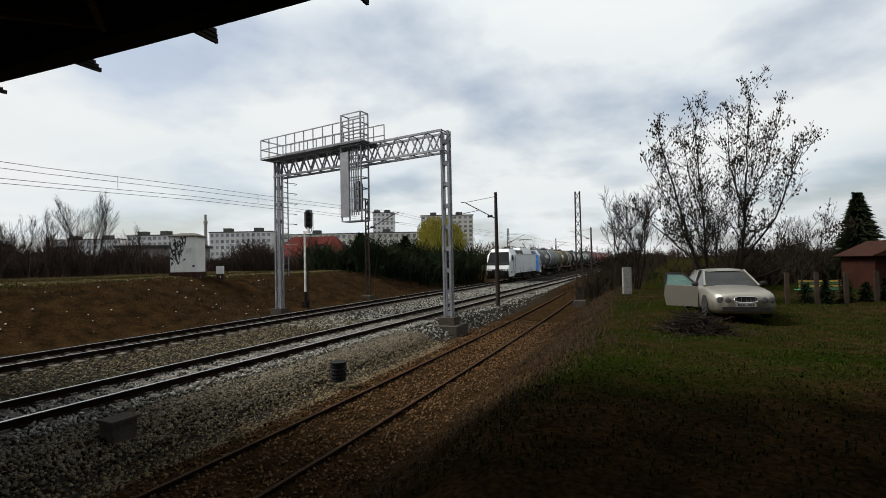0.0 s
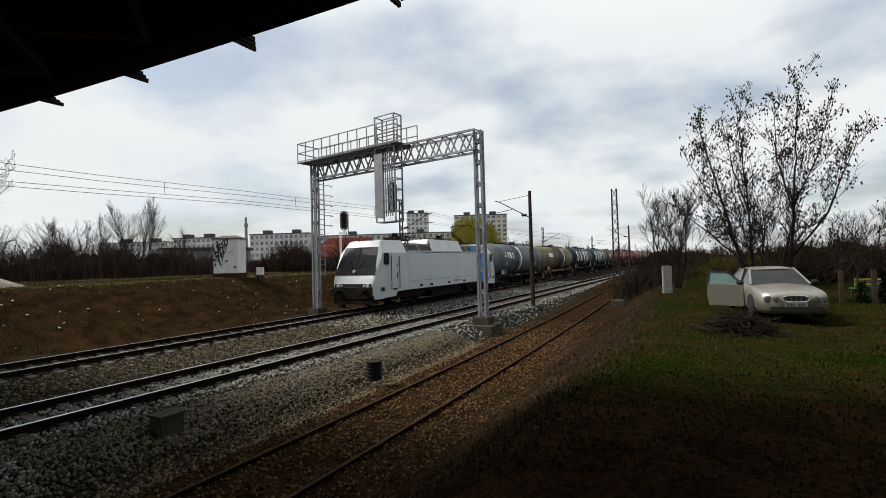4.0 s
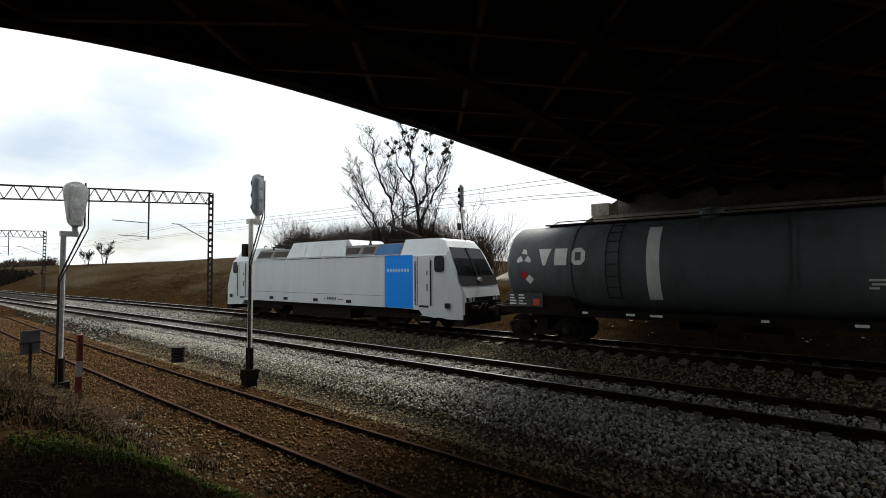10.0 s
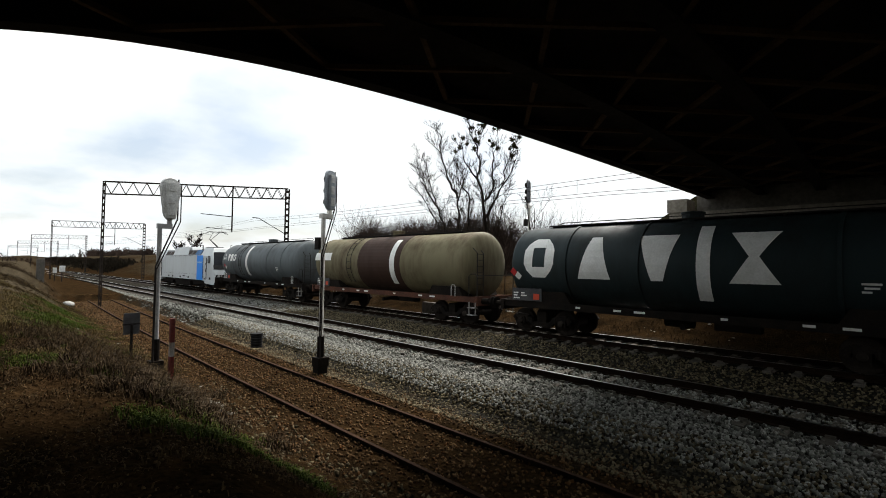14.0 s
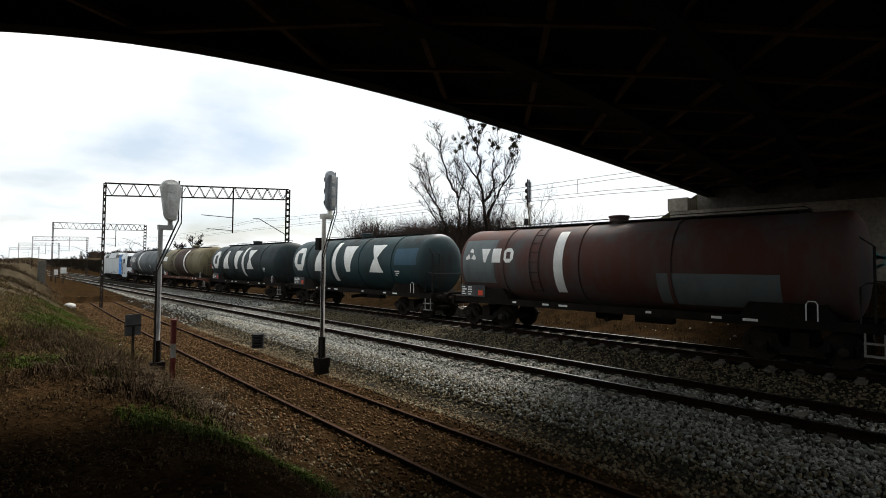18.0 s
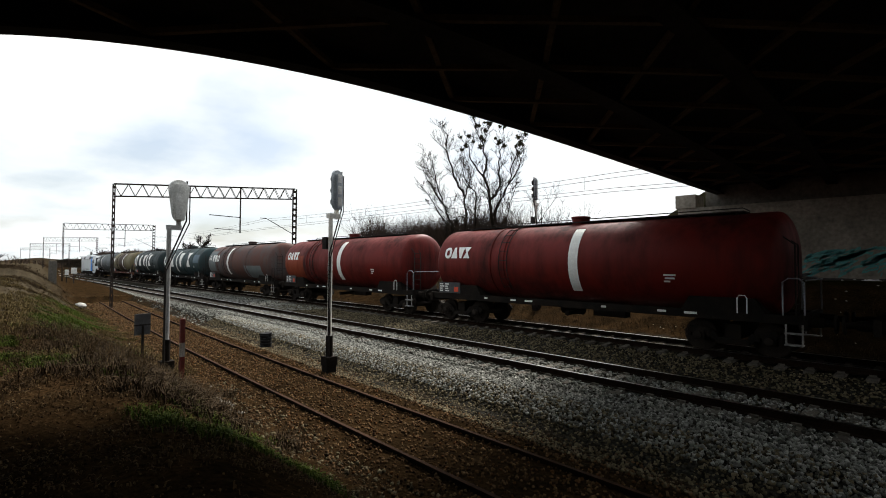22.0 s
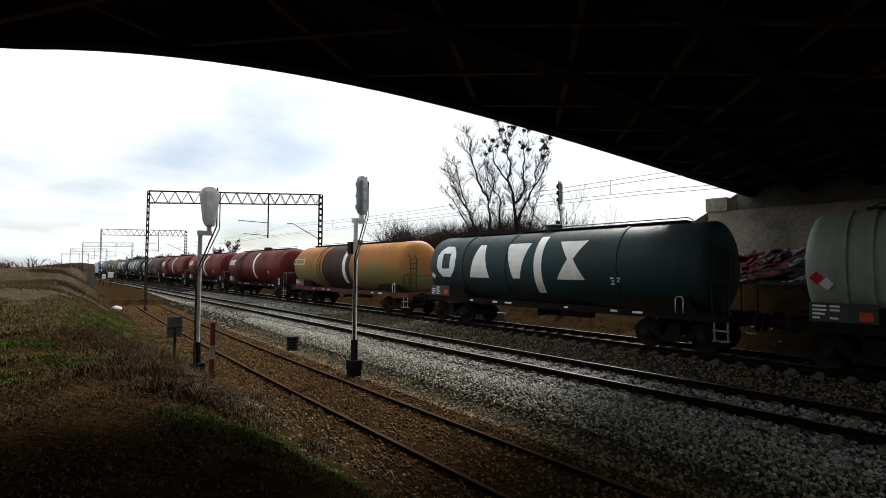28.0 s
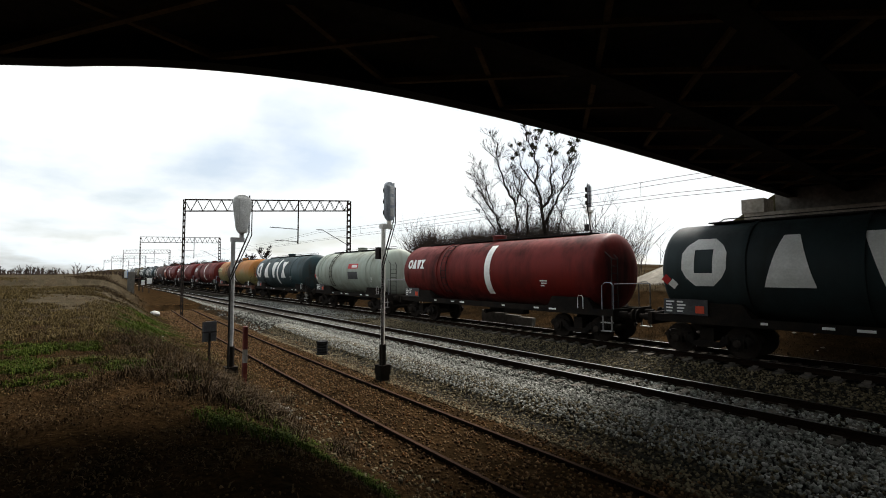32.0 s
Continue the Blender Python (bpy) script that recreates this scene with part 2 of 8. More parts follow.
# ---- ground ----
def fan(dense, step, far, grow=1.25):
    v, s = [0.0], step
    while v[-1] < far:
        if v[-1] >= dense:
            s *= grow
        v.append(v[-1] + s)
    return v


def ground_mat():
    """Zones from a painted attribute: red ballast, green grass, blue field; the rest is bare soil."""
    m = bpy.data.materials.new("ground cover")
    m.use_nodes = True
    nt = m.node_tree
    N, L = nt.nodes.new, nt.links.new
    b = nt.nodes["Principled BSDF"]
    b.inputs["Roughness"].default_value, b.inputs["Specular IOR Level"].default_value = 1.0, 0.0
    at = N("ShaderNodeAttribute"); at.attribute_name = "zone"
    sep = N("ShaderNodeSeparateColor"); L(at.outputs["Color"], sep.inputs[0])
    tc = N("ShaderNodeTexCoord")
    def nz(scale, detail=6):
        n = N("ShaderNodeTexNoise"); n.inputs["Scale"].default_value, n.inputs["Detail"].default_value = scale, detail
        L(tc.outputs["Object"], n.inputs["Vector"]); return n.outputs["Fac"]
    def ramp(fac, c1, c2, p0=0.35, p1=0.65):
        r = N("ShaderNodeValToRGB")
        r.color_ramp.elements[0].position, r.color_ramp.elements[1].position = p0, p1
        r.color_ramp.elements[0].color, r.color_ramp.elements[1].color = (*c1, 1), (*c2, 1)
        L(fac, r.inputs[0]); return r.outputs[0]
    coarse, mid_, fine = nz(0.35), nz(1.7), nz(16, 4)
    edge = nz(2.2, 5)
    def mask(ch):
        a = N("ShaderNodeMath"); a.operation = "ADD"; L(sep.outputs[ch], a.inputs[0])
        e = N("ShaderNodeMath"); e.operation = "MULTIPLY_ADD"; L(edge, e.inputs[0]); e.inputs[1].default_value, e.inputs[2].default_value = 1.2, -0.6
        L(e.outputs[0], a.inputs[1])
        r = N("ShaderNodeMapRange"); r.inputs["From Min"].default_value, r.inputs["From Max"].default_value = 0.2, 0.85
        L(a.outputs[0], r.inputs["Value"]); return r.outputs[0]
    def mix(f, a, c):
        x = N("ShaderNodeMix"); x.data_type = "RGBA"; L(f, x.inputs["Factor"]); L(a, x.inputs["A"]); L(c, x.inputs["B"]); return x.outputs["Result"]
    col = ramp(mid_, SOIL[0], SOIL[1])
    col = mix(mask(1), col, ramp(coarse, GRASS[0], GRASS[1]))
    col = mix(mask(2), col, ramp(mid_, FIELD[0], FIELD[1]))
    col = mix(mask(0), col, ramp(fine, BALLAST[0], BALLAST[1], 0.3, 0.7))
    f = N("ShaderNodeMapRange"); f.inputs["From Min"].default_value, f.inputs["From Max"].default_value = 0.3, 0.7
    f.inputs["To Min"].default_value, f.inputs["To Max"].default_value = 0.45, 1.45
    L(fine, f.inputs["Value"])
    s = N("ShaderNodeVectorMath"); s.operation = "SCALE"; L(col, s.inputs[0]); L(f.outputs[0], s.inputs["Scale"])
    L(s.outputs[0], b.inputs["Base Color"])
    bp = N("ShaderNodeBump"); bp.inputs["Strength"].default_value, bp.inputs["Distance"].default_value = 0.9, 0.05
    L(fine, bp.inputs["Height"]); L(bp.outputs[0], b.inputs["Normal"])
    return m


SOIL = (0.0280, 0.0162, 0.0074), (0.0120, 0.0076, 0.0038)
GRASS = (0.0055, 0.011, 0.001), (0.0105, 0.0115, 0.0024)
FIELD = (0.050, 0.040, 0.026), (0.034, 0.028, 0.018)
BALLAST = (0.009, 0.008, 0.006), (0.033, 0.031, 0.026)
M["ground"] = ground_mat()


def green_west(x, y):
    """How green the near bank is west of the bridge: two patches and a strip along the crest."""
    a = math.exp(-((x + 7.4) / 2.2) ** 2 - ((y - 2.6) / 0.95) ** 2)
    b = math.exp(-((x + 12.2) / 2.2) ** 2 - ((y + 0.3) / 1.1) ** 2)
    c = math.exp(-((y - 1.75 - 0.1 * (-x - 10.0)) / 1.2) ** 2) * smooth(-9, -11, x) * smooth(-46, -26, x)
    patch = smooth(-0.28, 0.30, noise.noise((x * 0.75, y * 1.1, 5.5)) + 0.35 * noise.noise((x * 2.3, y * 2.3, 8.5)))
    return 1.15 * max(a, b, 0.62 * c) * (0.12 + 1.05 * patch)


def zone(x, y):
    ns, nn, nf = side_line(x)[0], near_line(x)[0], far_line(x)[0]
    n = noise.noise((x * 0.25, y * 0.25, 0.5))
    n2 = noise.noise((x * 0.6, y * 0.6, 5.5))
    r = smooth(ns + 0.9, ns + 2.4, y) * smooth(nf + 3.0, nf + 1.8, y)
    g = b = 0.0
    if y > nf + 7:
        b = smooth(nf + 14, nf + 26, y)
        g = (0.5 + 0.5 * n) * smooth(nf + 6, nf + 9, y)
        if x < -10:
            g, b = 0.25 * g, 0.55 + 0.5 * n
        else:
            b = max(b, smooth(0.9, 0.4, abs(y - nf - 9.3)))
    elif y > nf + 3.2 and x < -10:
        b = (0.5 + 0.6 * n) * smooth(-10, -20, x) * smooth(nf + 3.2, nf + 6.0, y)
    elif y < ns - 1.8:
        g = smooth(ns - 3.2, ns - 4.6, y) * (0.62 + 0.5 * n) * smooth(2.0, 7.0, x) if x > 2 else green_west(x, y)
        b = smooth(-11, -30, x) * smooth(ns - 1.7, ns - 4.5, y) * (0.80 + 0.25 * n2)
        # bare trodden soil round the viewpoint
        g *= smooth(3.0, 6.0, math.hypot(x, y))
    return (r, g, b, 1.0)


def make_ground():
    xs = fan(46, 0.5, 2600); xs = [-v for v in xs[:0:-1]] + xs
    ya, yb = fan(12, 0.4, 2600), fan(34, 0.4, 2600)
    ys = [-v for v in ya[:0:-1]] + yb
    pts = [(x, y, ground_z(x, y)) for x in xs for y in ys]
    ny = len(ys)
    faces = [(i * ny + j, (i + 1) * ny + j, (i + 1) * ny + j + 1, i * ny + j + 1) for i in range(len(xs) - 1) for j in range(ny - 1)]
    me = bpy.data.meshes.new("ground")
    me.from_pydata(pts, [], faces)
    me.materials.append(M["ground"])
    at = me.color_attributes.new("zone", "FLOAT_COLOR", "POINT")
    at.data.foreach_set("color", [c for p in pts for c in zone(p[0], p[1])])
    me.polygons.foreach_set("use_smooth", [True] * len(faces))
    return tagged(new("ground", me), kind="structure", label="ballast bed, rough banks, grass and open fields", category="ground")


M["soil"] = mat("bank of dead grass and soil", (0.05, 0.045, 0.022), (0.03, 0.026, 0.015), 0.35, 1.0, 0, 0.8, 9, fine=0.5)
make_ground()


# ---- tracks ----
RAIL = [(-0.075, -0.17), (-0.075, -0.158), (-0.012, -0.14), (-0.012, -0.05), (-0.036, -0.038), (-0.036, -0.004), (-0.03, 0.0), (0.03, 0.0), (0.036, -0.004), (0.036, -0.038), (0.012, -0.05), (0.012, -0.14), (0.075, -0.158), (0.075, -0.17)]


def make_track(name, line, z, x0, x1, head, sleeper, label, near=(-45, 45)):
    tr = empty(name, label=label, category="railway track", kind="structure")
    for side in (-0.755, 0.755):
        bm = B()
        xs = list(np.linspace(x0, x1, 121))
        rings = []
        for x in xs:
            y, s = line(x)
            rings.append([bm.verts.new((x - math.sin(s) * (side + a), y + math.cos(s) * (side + a), z + b)) for a, b in RAIL])
        for a, b in zip(rings, rings[1:]):
            for k in range(len(RAIL)):
                f = bm.faces.new((a[k], a[(k + 1) % len(RAIL)], b[(k + 1) % len(RAIL)], b[k]))
                f.material_index = 1 if k in (5, 6, 7) else 0
        part("rail", bm, ["rail_side", head], tr)
    bm = B()
    box(bm, -0.13, 0.13, -1.25, 1.25, -0.17, 0.0)
    for v in bm.verts:
        if v.co.z > -0.01:
            v.co.x *= 0.8
    for s in (-0.755, 0.755):
        for k in (-0.11, 0.11):
            box(bm, -0.07, 0.07, s + k - 0.035, s + k + 0.035, 0.0, 0.045)
    one = part("sleeper", bm, sleeper, tr)
    x, n = near[0], 0
    rest = B()
    first = True
    while x < near[1]:
        y, s = line(x)
        m = pose(x, y, z - 0.172, 0, 0, math.degrees(s) + random.uniform(-0.6, 0.6))
        if first:
            one.matrix_basis = m; first = False
        else:
            o = new("sleeper", one.data); o.parent = tr; o.matrix_basis = m
        x += 0.62
    for a, b in ((x0, near[0]), (near[1], x1)):
        x = a
        while x < b:
            y, s = line(x)
            box(rest, x - 0.12, x + 0.12, y - 1.25, y + 1.25, z - 0.3, z - 0.172)
            x += 0.62
    ob = part("far_sleepers", rest, sleeper, tr)
    ob["kind"] = "stuff"
    return tr


make_track("track_main_near", near_line, 0.0, -420, 420, "rail_head", "sleeper", "main line track with worn steel rails on concrete sleepers")
make_track("track_main_far", far_line, 0.0, -420, 620, "rail_head", "sleeper", "second main line track carrying the freight train")
make_track("track_siding", side_line, SIDE_Z, -96, 96, "rail_rust", "sleeper_wood", "rusty siding track sunk in brown ballast", near=(-40, 40))


# ---- road bridge overhead ----
def deck_left(y):
    return -7.9 - 3.1 * math.exp(-max(y, 0.0) / 3.3) + 0.7 * min(y, 0.0)


def deck_right(y):
    return 5.55 - 0.0024 * max(0.0, y - 4.0) ** 2


SOFFIT = 6.3


def make_bridge():
    br = empty("bridge", label="dark steel and concrete road bridge crossing over the tracks", category="bridge", kind="structure")
    ys = [-14, -10, -6, -3, -1.5] + list(np.linspace(0, 12, 25)) + list(np.linspace(12.6, 30, 30))
    bm = B()
    rows = []
    for y in ys:
        l = deck_left(y)
        rows.append([bm.verts.new(p) for p in ((l, y, SOFFIT + 0.5), (l, y, SOFFIT + 1.5), (deck_right(y) + 0.1, y, SOFFIT + 1.5), (deck_right(y) + 0.1, y, SOFFIT + 0.5))])
    for a, b in zip(rows, rows[1:]):
        for k in range(4):
            bm.faces.new((a[k], b[k], b[(k + 1) % 4], a[(k + 1) % 4]))
    bm.faces.new(rows[0]); bm.faces.new(rows[-1])
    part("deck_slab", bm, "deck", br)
    # longitudinal girders
    for g in range(6):
        f = g / 5
        bm = B()
        rows = []
        for y in ys:
            x = deck_left(y) + 0.22 + (deck_right(y) - 0.2 - deck_left(y) - 0.22) * f
            rows.append([bm.verts.new(p) for p in ((x - 0.2, y, SOFFIT), (x - 0.2, y, SOFFIT + 0.05), (x - 0.03, y, SOFFIT + 0.05), (x - 0.03, y, SOFFIT + 0.52), (x + 0.03, y, SOFFIT + 0.52), (x + 0.03, y, SOFFIT + 0.05), (x + 0.2, y, SOFFIT + 0.05), (x + 0.2, y, SOFFIT))])
        for a, b in zip(rows, rows[1:]):
            for k in range(8):
                bm.faces.new((a[k], b[k], b[(k + 1) % 8], a[(k + 1) % 8]))
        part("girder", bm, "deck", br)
    # cross bracing between girders
    y = -10.0
    while y < 26:
        for g in range(5):
            a, b = g / 5, (g + 1) / 5
            def gx(f, yy):
                return deck_left(yy) + 0.35 + (deck_right(yy) - 0.5 - deck_left(yy) - 0.35) * f
            bm = B()
            bar(bm, (gx(a, y), y, SOFFIT + 0.12), (gx(b, y + 3), y + 3, SOFFIT + 0.12), 0.1)
            bar(bm, (gx(b, y), y, SOFFIT + 0.17), (gx(a, y + 3), y + 3, SOFFIT + 0.17), 0.1)
            part("cross_brace", bm, "brace", br)
        y += 3.0
    # outriggers along the bare edge, seen against the sky
    y = 3.6
    while y < 27:
        for k in (-0.14, 0.0, 0.14):
            bm = B()
            bar(bm, (deck_right(y) - 0.1, y + k, SOFFIT + 0.16), (deck_right(y) + 0.5 + k, y + k, SOFFIT + 0.16), 0.05, 0.08)
            part("cable_bracket", bm, "steel_dark", br)
        y += 3.05
    return br


# bracing is lighter and browner than the deck to suggest sunlight on it
M["brace"] = mat("brown bracing with sun glow in its tone", (0.085, 0.052, 0.028), (0.055, 0.036, 0.02), 1.5, 0.85)
make_bridge()


M["concrete_dark"] = mat("dark concrete", (0.12, 0.11, 0.095), (0.07, 0.065, 0.055), 0.7, 0.9, 0, 0.25, 18)


def make_abutments():
    ab = empty("abutment_far", label="pale concrete bridge abutment with spray-painted graffiti", category="bridge abutment", kind="structure")
    bm = B()
    box(bm, -9.4, 4.1, 27.0, 29.5, 0.8, 5.55)
    part("abutment_wall", bm, "concrete", ab)
    bm = B()
    box(bm, -9.5, -8.5, 26.95, 28.3, 5.55, 6.25)
    box(bm, 3.0, 4.5, 26.6, 29.5, 5.55, 6.55)
    part("corner_block", bm, "concrete", ab)
    # back wall takes the darker concrete, holding the shade under the deck
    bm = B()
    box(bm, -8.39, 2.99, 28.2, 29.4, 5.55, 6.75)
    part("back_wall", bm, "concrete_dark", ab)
    # paved cones of the embankment at both ends
    for sx, cx in ((1, 4.1), (-1, -9.4)):
        bm = B()
        top = bm.verts.new((cx - sx * 0.3, 29.2, 5.3))
        ring = []
        for k in range(15):
            a = radians(-100 + k * 200 / 14)
            ring.append(bm.verts.new((cx + sx * 9.5 * math.cos(a) * (1 if math.cos(a) > 0 else 0.3), 29.2 + 7.0 * math.sin(a) * 0.55, 1.2)))
        for a, b in zip(ring, ring[1:]):
            bm.faces.new((top, a, b))
        ob = part("slope_paving", bm, "concrete", ab)
    # unseen wall, set close behind the viewpoint so that it blocks sky light
    nb = empty("abutment_near", label="unseen concrete abutment added behind the viewpoint to block sky light", category="bridge abutment", kind="structure")
    # dark concrete here keeps light from bouncing off this wall
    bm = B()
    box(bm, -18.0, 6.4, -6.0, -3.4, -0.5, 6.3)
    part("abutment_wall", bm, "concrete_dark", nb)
    # road embankments running on from both ends
    for y0, y1 in ((29.5, 120), (-100, -6.0)):
        bm = B()
        a, b = (y0, y1)
        # the near bank, never in view, is widened against low sky light
        w = 2.0 if y0 < 0 else 0.0
        v = [bm.verts.new(p) for p in ((-8 - 3 * w, a, 7.2), (4.5 + w, a, 7.2), (4.5 + w, b, 7.2), (-8 - 3 * w, b, 7.2), (-20 - 3 * w, a, 0), (14, a, 0), (14, b, 0), (-20 - 3 * w, b, 0))]
        for q in ((0, 1, 2, 3), (4, 0, 3, 7), (1, 5, 6, 2), (0, 4, 5, 1), (3, 2, 6, 7)):
            bm.faces.new([v[i] for i in q])
        tagged(part("road_embankment", bm, "soil"), kind="structure", label="grassy road embankment leading to the bridge", category="embankment")


make_abutments()


def low_wall():
    w = empty("retaining_wall", label="low weathered concrete wall at the foot of the bank", category="retaining wall")
    for k in range(4):
        bm = B()
        x = -20.6 + k * 0.96
        box(bm, x, x + 0.94, 19.3 + 0.02 * (k % 2), 19.6, -0.5, 0.42 - 0.07 * k)
        bmesh.ops.bevel(bm, geom=list(bm.edges), offset=0.02, segments=1, affect="EDGES")
        part("wall_block", bm, "concrete_dark", w)


low_wall()

# ---- the train ----
SPEED, START = 8.22, 53.5      # metres a second; x of the engine's front at 0 s
spinning = []                  # the engine's wheelsets
train = []                     # (thing, distance of its front behind the engine's front)


def paint(name, c, dirt=(0.05, 0.035, 0.025), amount=0.5, rough=0.5, spec=0.16, metal=0.0, low=None):
    """Vehicle paint with streaks of grime running down."""
    m = bpy.data.materials.new(name)
    m.use_nodes = True
    nt = m.node_tree
    N, L = nt.nodes.new, nt.links.new
    b = nt.nodes["Principled BSDF"]
    b.inputs["Roughness"].default_value = rough
    b.inputs["Specular IOR Level"].default_value = spec
    tc = N("ShaderNodeTexCoord")
    mp = N("ShaderNodeMapping"); mp.inputs["Scale"].default_value = (1.6, 1.6, 0.25)
    L(tc.outputs["Object"], mp.inputs["Vector"])
    s = N("ShaderNodeTexNoise"); s.inputs["Scale"].default_value, s.inputs["Detail"].default_value, s.inputs["Roughness"].default_value = 1.6, 8, 0.65
    L(mp.outputs[0], s.inputs["Vector"])
    a = N("ShaderNodeTexNoise"); a.inputs["Scale"].default_value, a.inputs["Detail"].default_value = 0.45, 4
    L(tc.outputs["Object"], a.inputs["Vector"])
    mul = N("ShaderNodeMath"); mul.operation = "MULTIPLY"
    L(s.outputs["Fac"], mul.inputs[0]); L(a.outputs["Fac"], mul.inputs[1])
    r = N("ShaderNodeMapRange")
    r.inputs["From Min"].default_value, r.inputs["From Max"].default_value = 0.16, 0.40
    r.inputs["To Min"].default_value, r.inputs["To Max"].default_value = 0.0, amount
    L(mul.outputs[0], r.inputs["Value"])
    mx = N("ShaderNodeMix"); mx.data_type = "RGBA"
    mx.inputs["A"].default_value, mx.inputs["B"].default_value = (*c, 1), (*dirt, 1)
    L(r.outputs[0], mx.inputs["Factor"])
    last = mx.outputs["Result"]
    if low:
        # a second coat showing on the lower half, with a cloudy edge
        sp = N("ShaderNodeSeparateXYZ"); L(tc.outputs["Object"], sp.inputs[0])
        ad = N("ShaderNodeMath"); ad.operation = "MULTIPLY_ADD"; ad.inputs[1].default_value = 1.9
        L(a.outputs["Fac"], ad.inputs[0]); L(sp.outputs[2], ad.inputs[2])
        lr = N("ShaderNodeMapRange"); lr.inputs["From Min"].default_value, lr.inputs["From Max"].default_value = 3.1, 3.9
        lr.inputs["To Min"].default_value, lr.inputs["To Max"].default_value = 0.85, 0.0
        L(ad.outputs[0], lr.inputs["Value"])
        m3 = N("ShaderNodeMix"); m3.data_type = "RGBA"; m3.inputs["B"].default_value = (*low, 1)
        L(lr.outputs[0], m3.inputs["Factor"]); L(last, m3.inputs["A"])
        last = m3.outputs["Result"]
    b.inputs["Metallic"].default_value = metal
    L(last, b.inputs["Base Color"])
    rr = N("ShaderNodeMapRange"); rr.inputs["To Min"].default_value, rr.inputs["To Max"].default_value = rough, min(1.0, rough + 0.35)
    L(r.outputs[0], rr.inputs["Value"]); L(rr.outputs[0], b.inputs["Roughness"])
    return m


M["loco_white"] = paint("light grey engine paint", (0.52, 0.55, 0.56), (0.27, 0.25, 0.23), 0.3, 0.4, 0.3)
M["loco_blue"] = paint("bright blue paint", (0.006, 0.24, 0.82), (0.02, 0.1, 0.3), 0.15, 0.4)
M["loco_roof"] = paint("dark roof grey", (0.18, 0.18, 0.18), (0.07, 0.06, 0.05), 0.6, 0.6)
M["loco_blue_dark"] = paint("grimy blue roof paint", (0.03, 0.12, 0.28), (0.05, 0.05, 0.06), 0.5, 0.5)
M["grille_brown"] = mat("dark brown roof grille", (0.045, 0.032, 0.025), (0.03, 0.022, 0.018), 3, 0.8)
M["mark_white"] = mat("white lettering paint", (0.78, 0.78, 0.75), (0.66, 0.66, 0.62), 2, 0.6, fine=0.08)
M["mark_orange"] = mat("orange hazard plate", (0.55, 0.06, 0.02), (0.42, 0.05, 0.02), 2, 0.6, fine=0.08)
M["mark_dark"] = mat("dark lettering paint", (0.03, 0.03, 0.035), (0.05, 0.05, 0.05), 2, 0.6)
M["gap"] = mat("shadowed panel gap", (0.02, 0.02, 0.02), (0.03, 0.03, 0.03), 2, 0.9)


def wheelset(parent, x, r=0.46):
    """Two wheels on their axle, turning as one."""
    bm = B()
    lathe(bm, [(-0.95, 0.08), (-0.83, 0.08), (-0.83, r - 0.06), (-0.82, r), (-0.70, r), (-0.68, r + 0.028), (-0.66, r), (-0.66, 0.12), (0.66, 0.12), (0.66, r), (0.68, r + 0.028), (0.70, r), (0.82, r), (0.83, r - 0.06), (0.83, 0.08), (0.95, 0.08)], 24, "y")
    for k in range(6):
        t = 2 * math.pi * k / 6
        for y in (-0.835, 0.835):
            box(bm, 0.25 * math.cos(t) - 0.04, 0.25 * math.cos(t) + 0.04, y - 0.012, y + 0.012, 0.25 * math.sin(t) - 0.04, 0.25 * math.sin(t) + 0.04)
    ws = part("wheelset", bm, "wheel", parent)
    ws.matrix_basis = pose(x, 0, r)
    return ws


M["step_pale"] = mat("bare steel step", (0.28, 0.27, 0.25), (0.2, 0.19, 0.18), 3, 0.6, 0.2)
M["wheel"] = mat("worn wheel steel", (0.03, 0.024, 0.02), (0.02, 0.016, 0.013), 3, 0.85)


def bogie(parent, x, base=1.8, y=1.0):
    """A bogie frame with its two wheelsets."""
    bm = B()
    box(bm, -0.2, 0.2, -y, y, 0.45, 0.85)
    bg = part("bogie", bm, "black", parent)
    bg.matrix_basis = pose(x, 0, 0)
    for s in (-1, 1):
        bm = B()
        # swan-necked side frame
        pts = [(-base / 2 - 0.35, 0.50), (-base / 2 - 0.2, 0.66), (-0.55, 0.60), (-0.42, 0.36), (0.42, 0.36), (0.55, 0.60), (base / 2 + 0.2, 0.66), (base / 2 + 0.35, 0.50)]
        for a, b in zip(pts, pts[1:]):
            bar(bm, (a[0], s * y, a[1]), (b[0], s * y, b[1]), 0.12, 0.17)
        for k in (-base / 2, base / 2):
            box(bm, k - 0.17, k + 0.17, s * y - 0.1, s * y + 0.1, 0.33, 0.62)
            for d in (-0.28, 0.28):
                lathe(bm, [(0.42, 0.08), (0.64, 0.08)], 8, "z", (k + d, s * y, 0))
        part("side_frame", bm, "black", bg)
        for k in (-base / 2, base / 2):
            bm = B()
            lathe(bm, [(s * (y + 0.1), 0.12), (s * (y + 0.16), 0.11), (s * (y + 0.17), 0.03)], 12, "y", (k, 0, 0.47))
            part("axle_box", bm, "wheel", bg)
    return bg, [wheelset(bg, k) for k in (-base / 2, base / 2)]


def buffers(parent, x, sgn):
    for s in (-0.875, 0.875):
        bm = B()
        lathe(bm, [(0, 0.13), (0.34 * sgn, 0.13), (0.34 * sgn, 0.09), (0.55 * sgn, 0.09), (0.55 * sgn, 0.24), (0.60 * sgn, 0.24), (0.62 * sgn, 0.18)], 14, "x", (x, s, 1.05))
        part("buffer", bm, "black", parent)


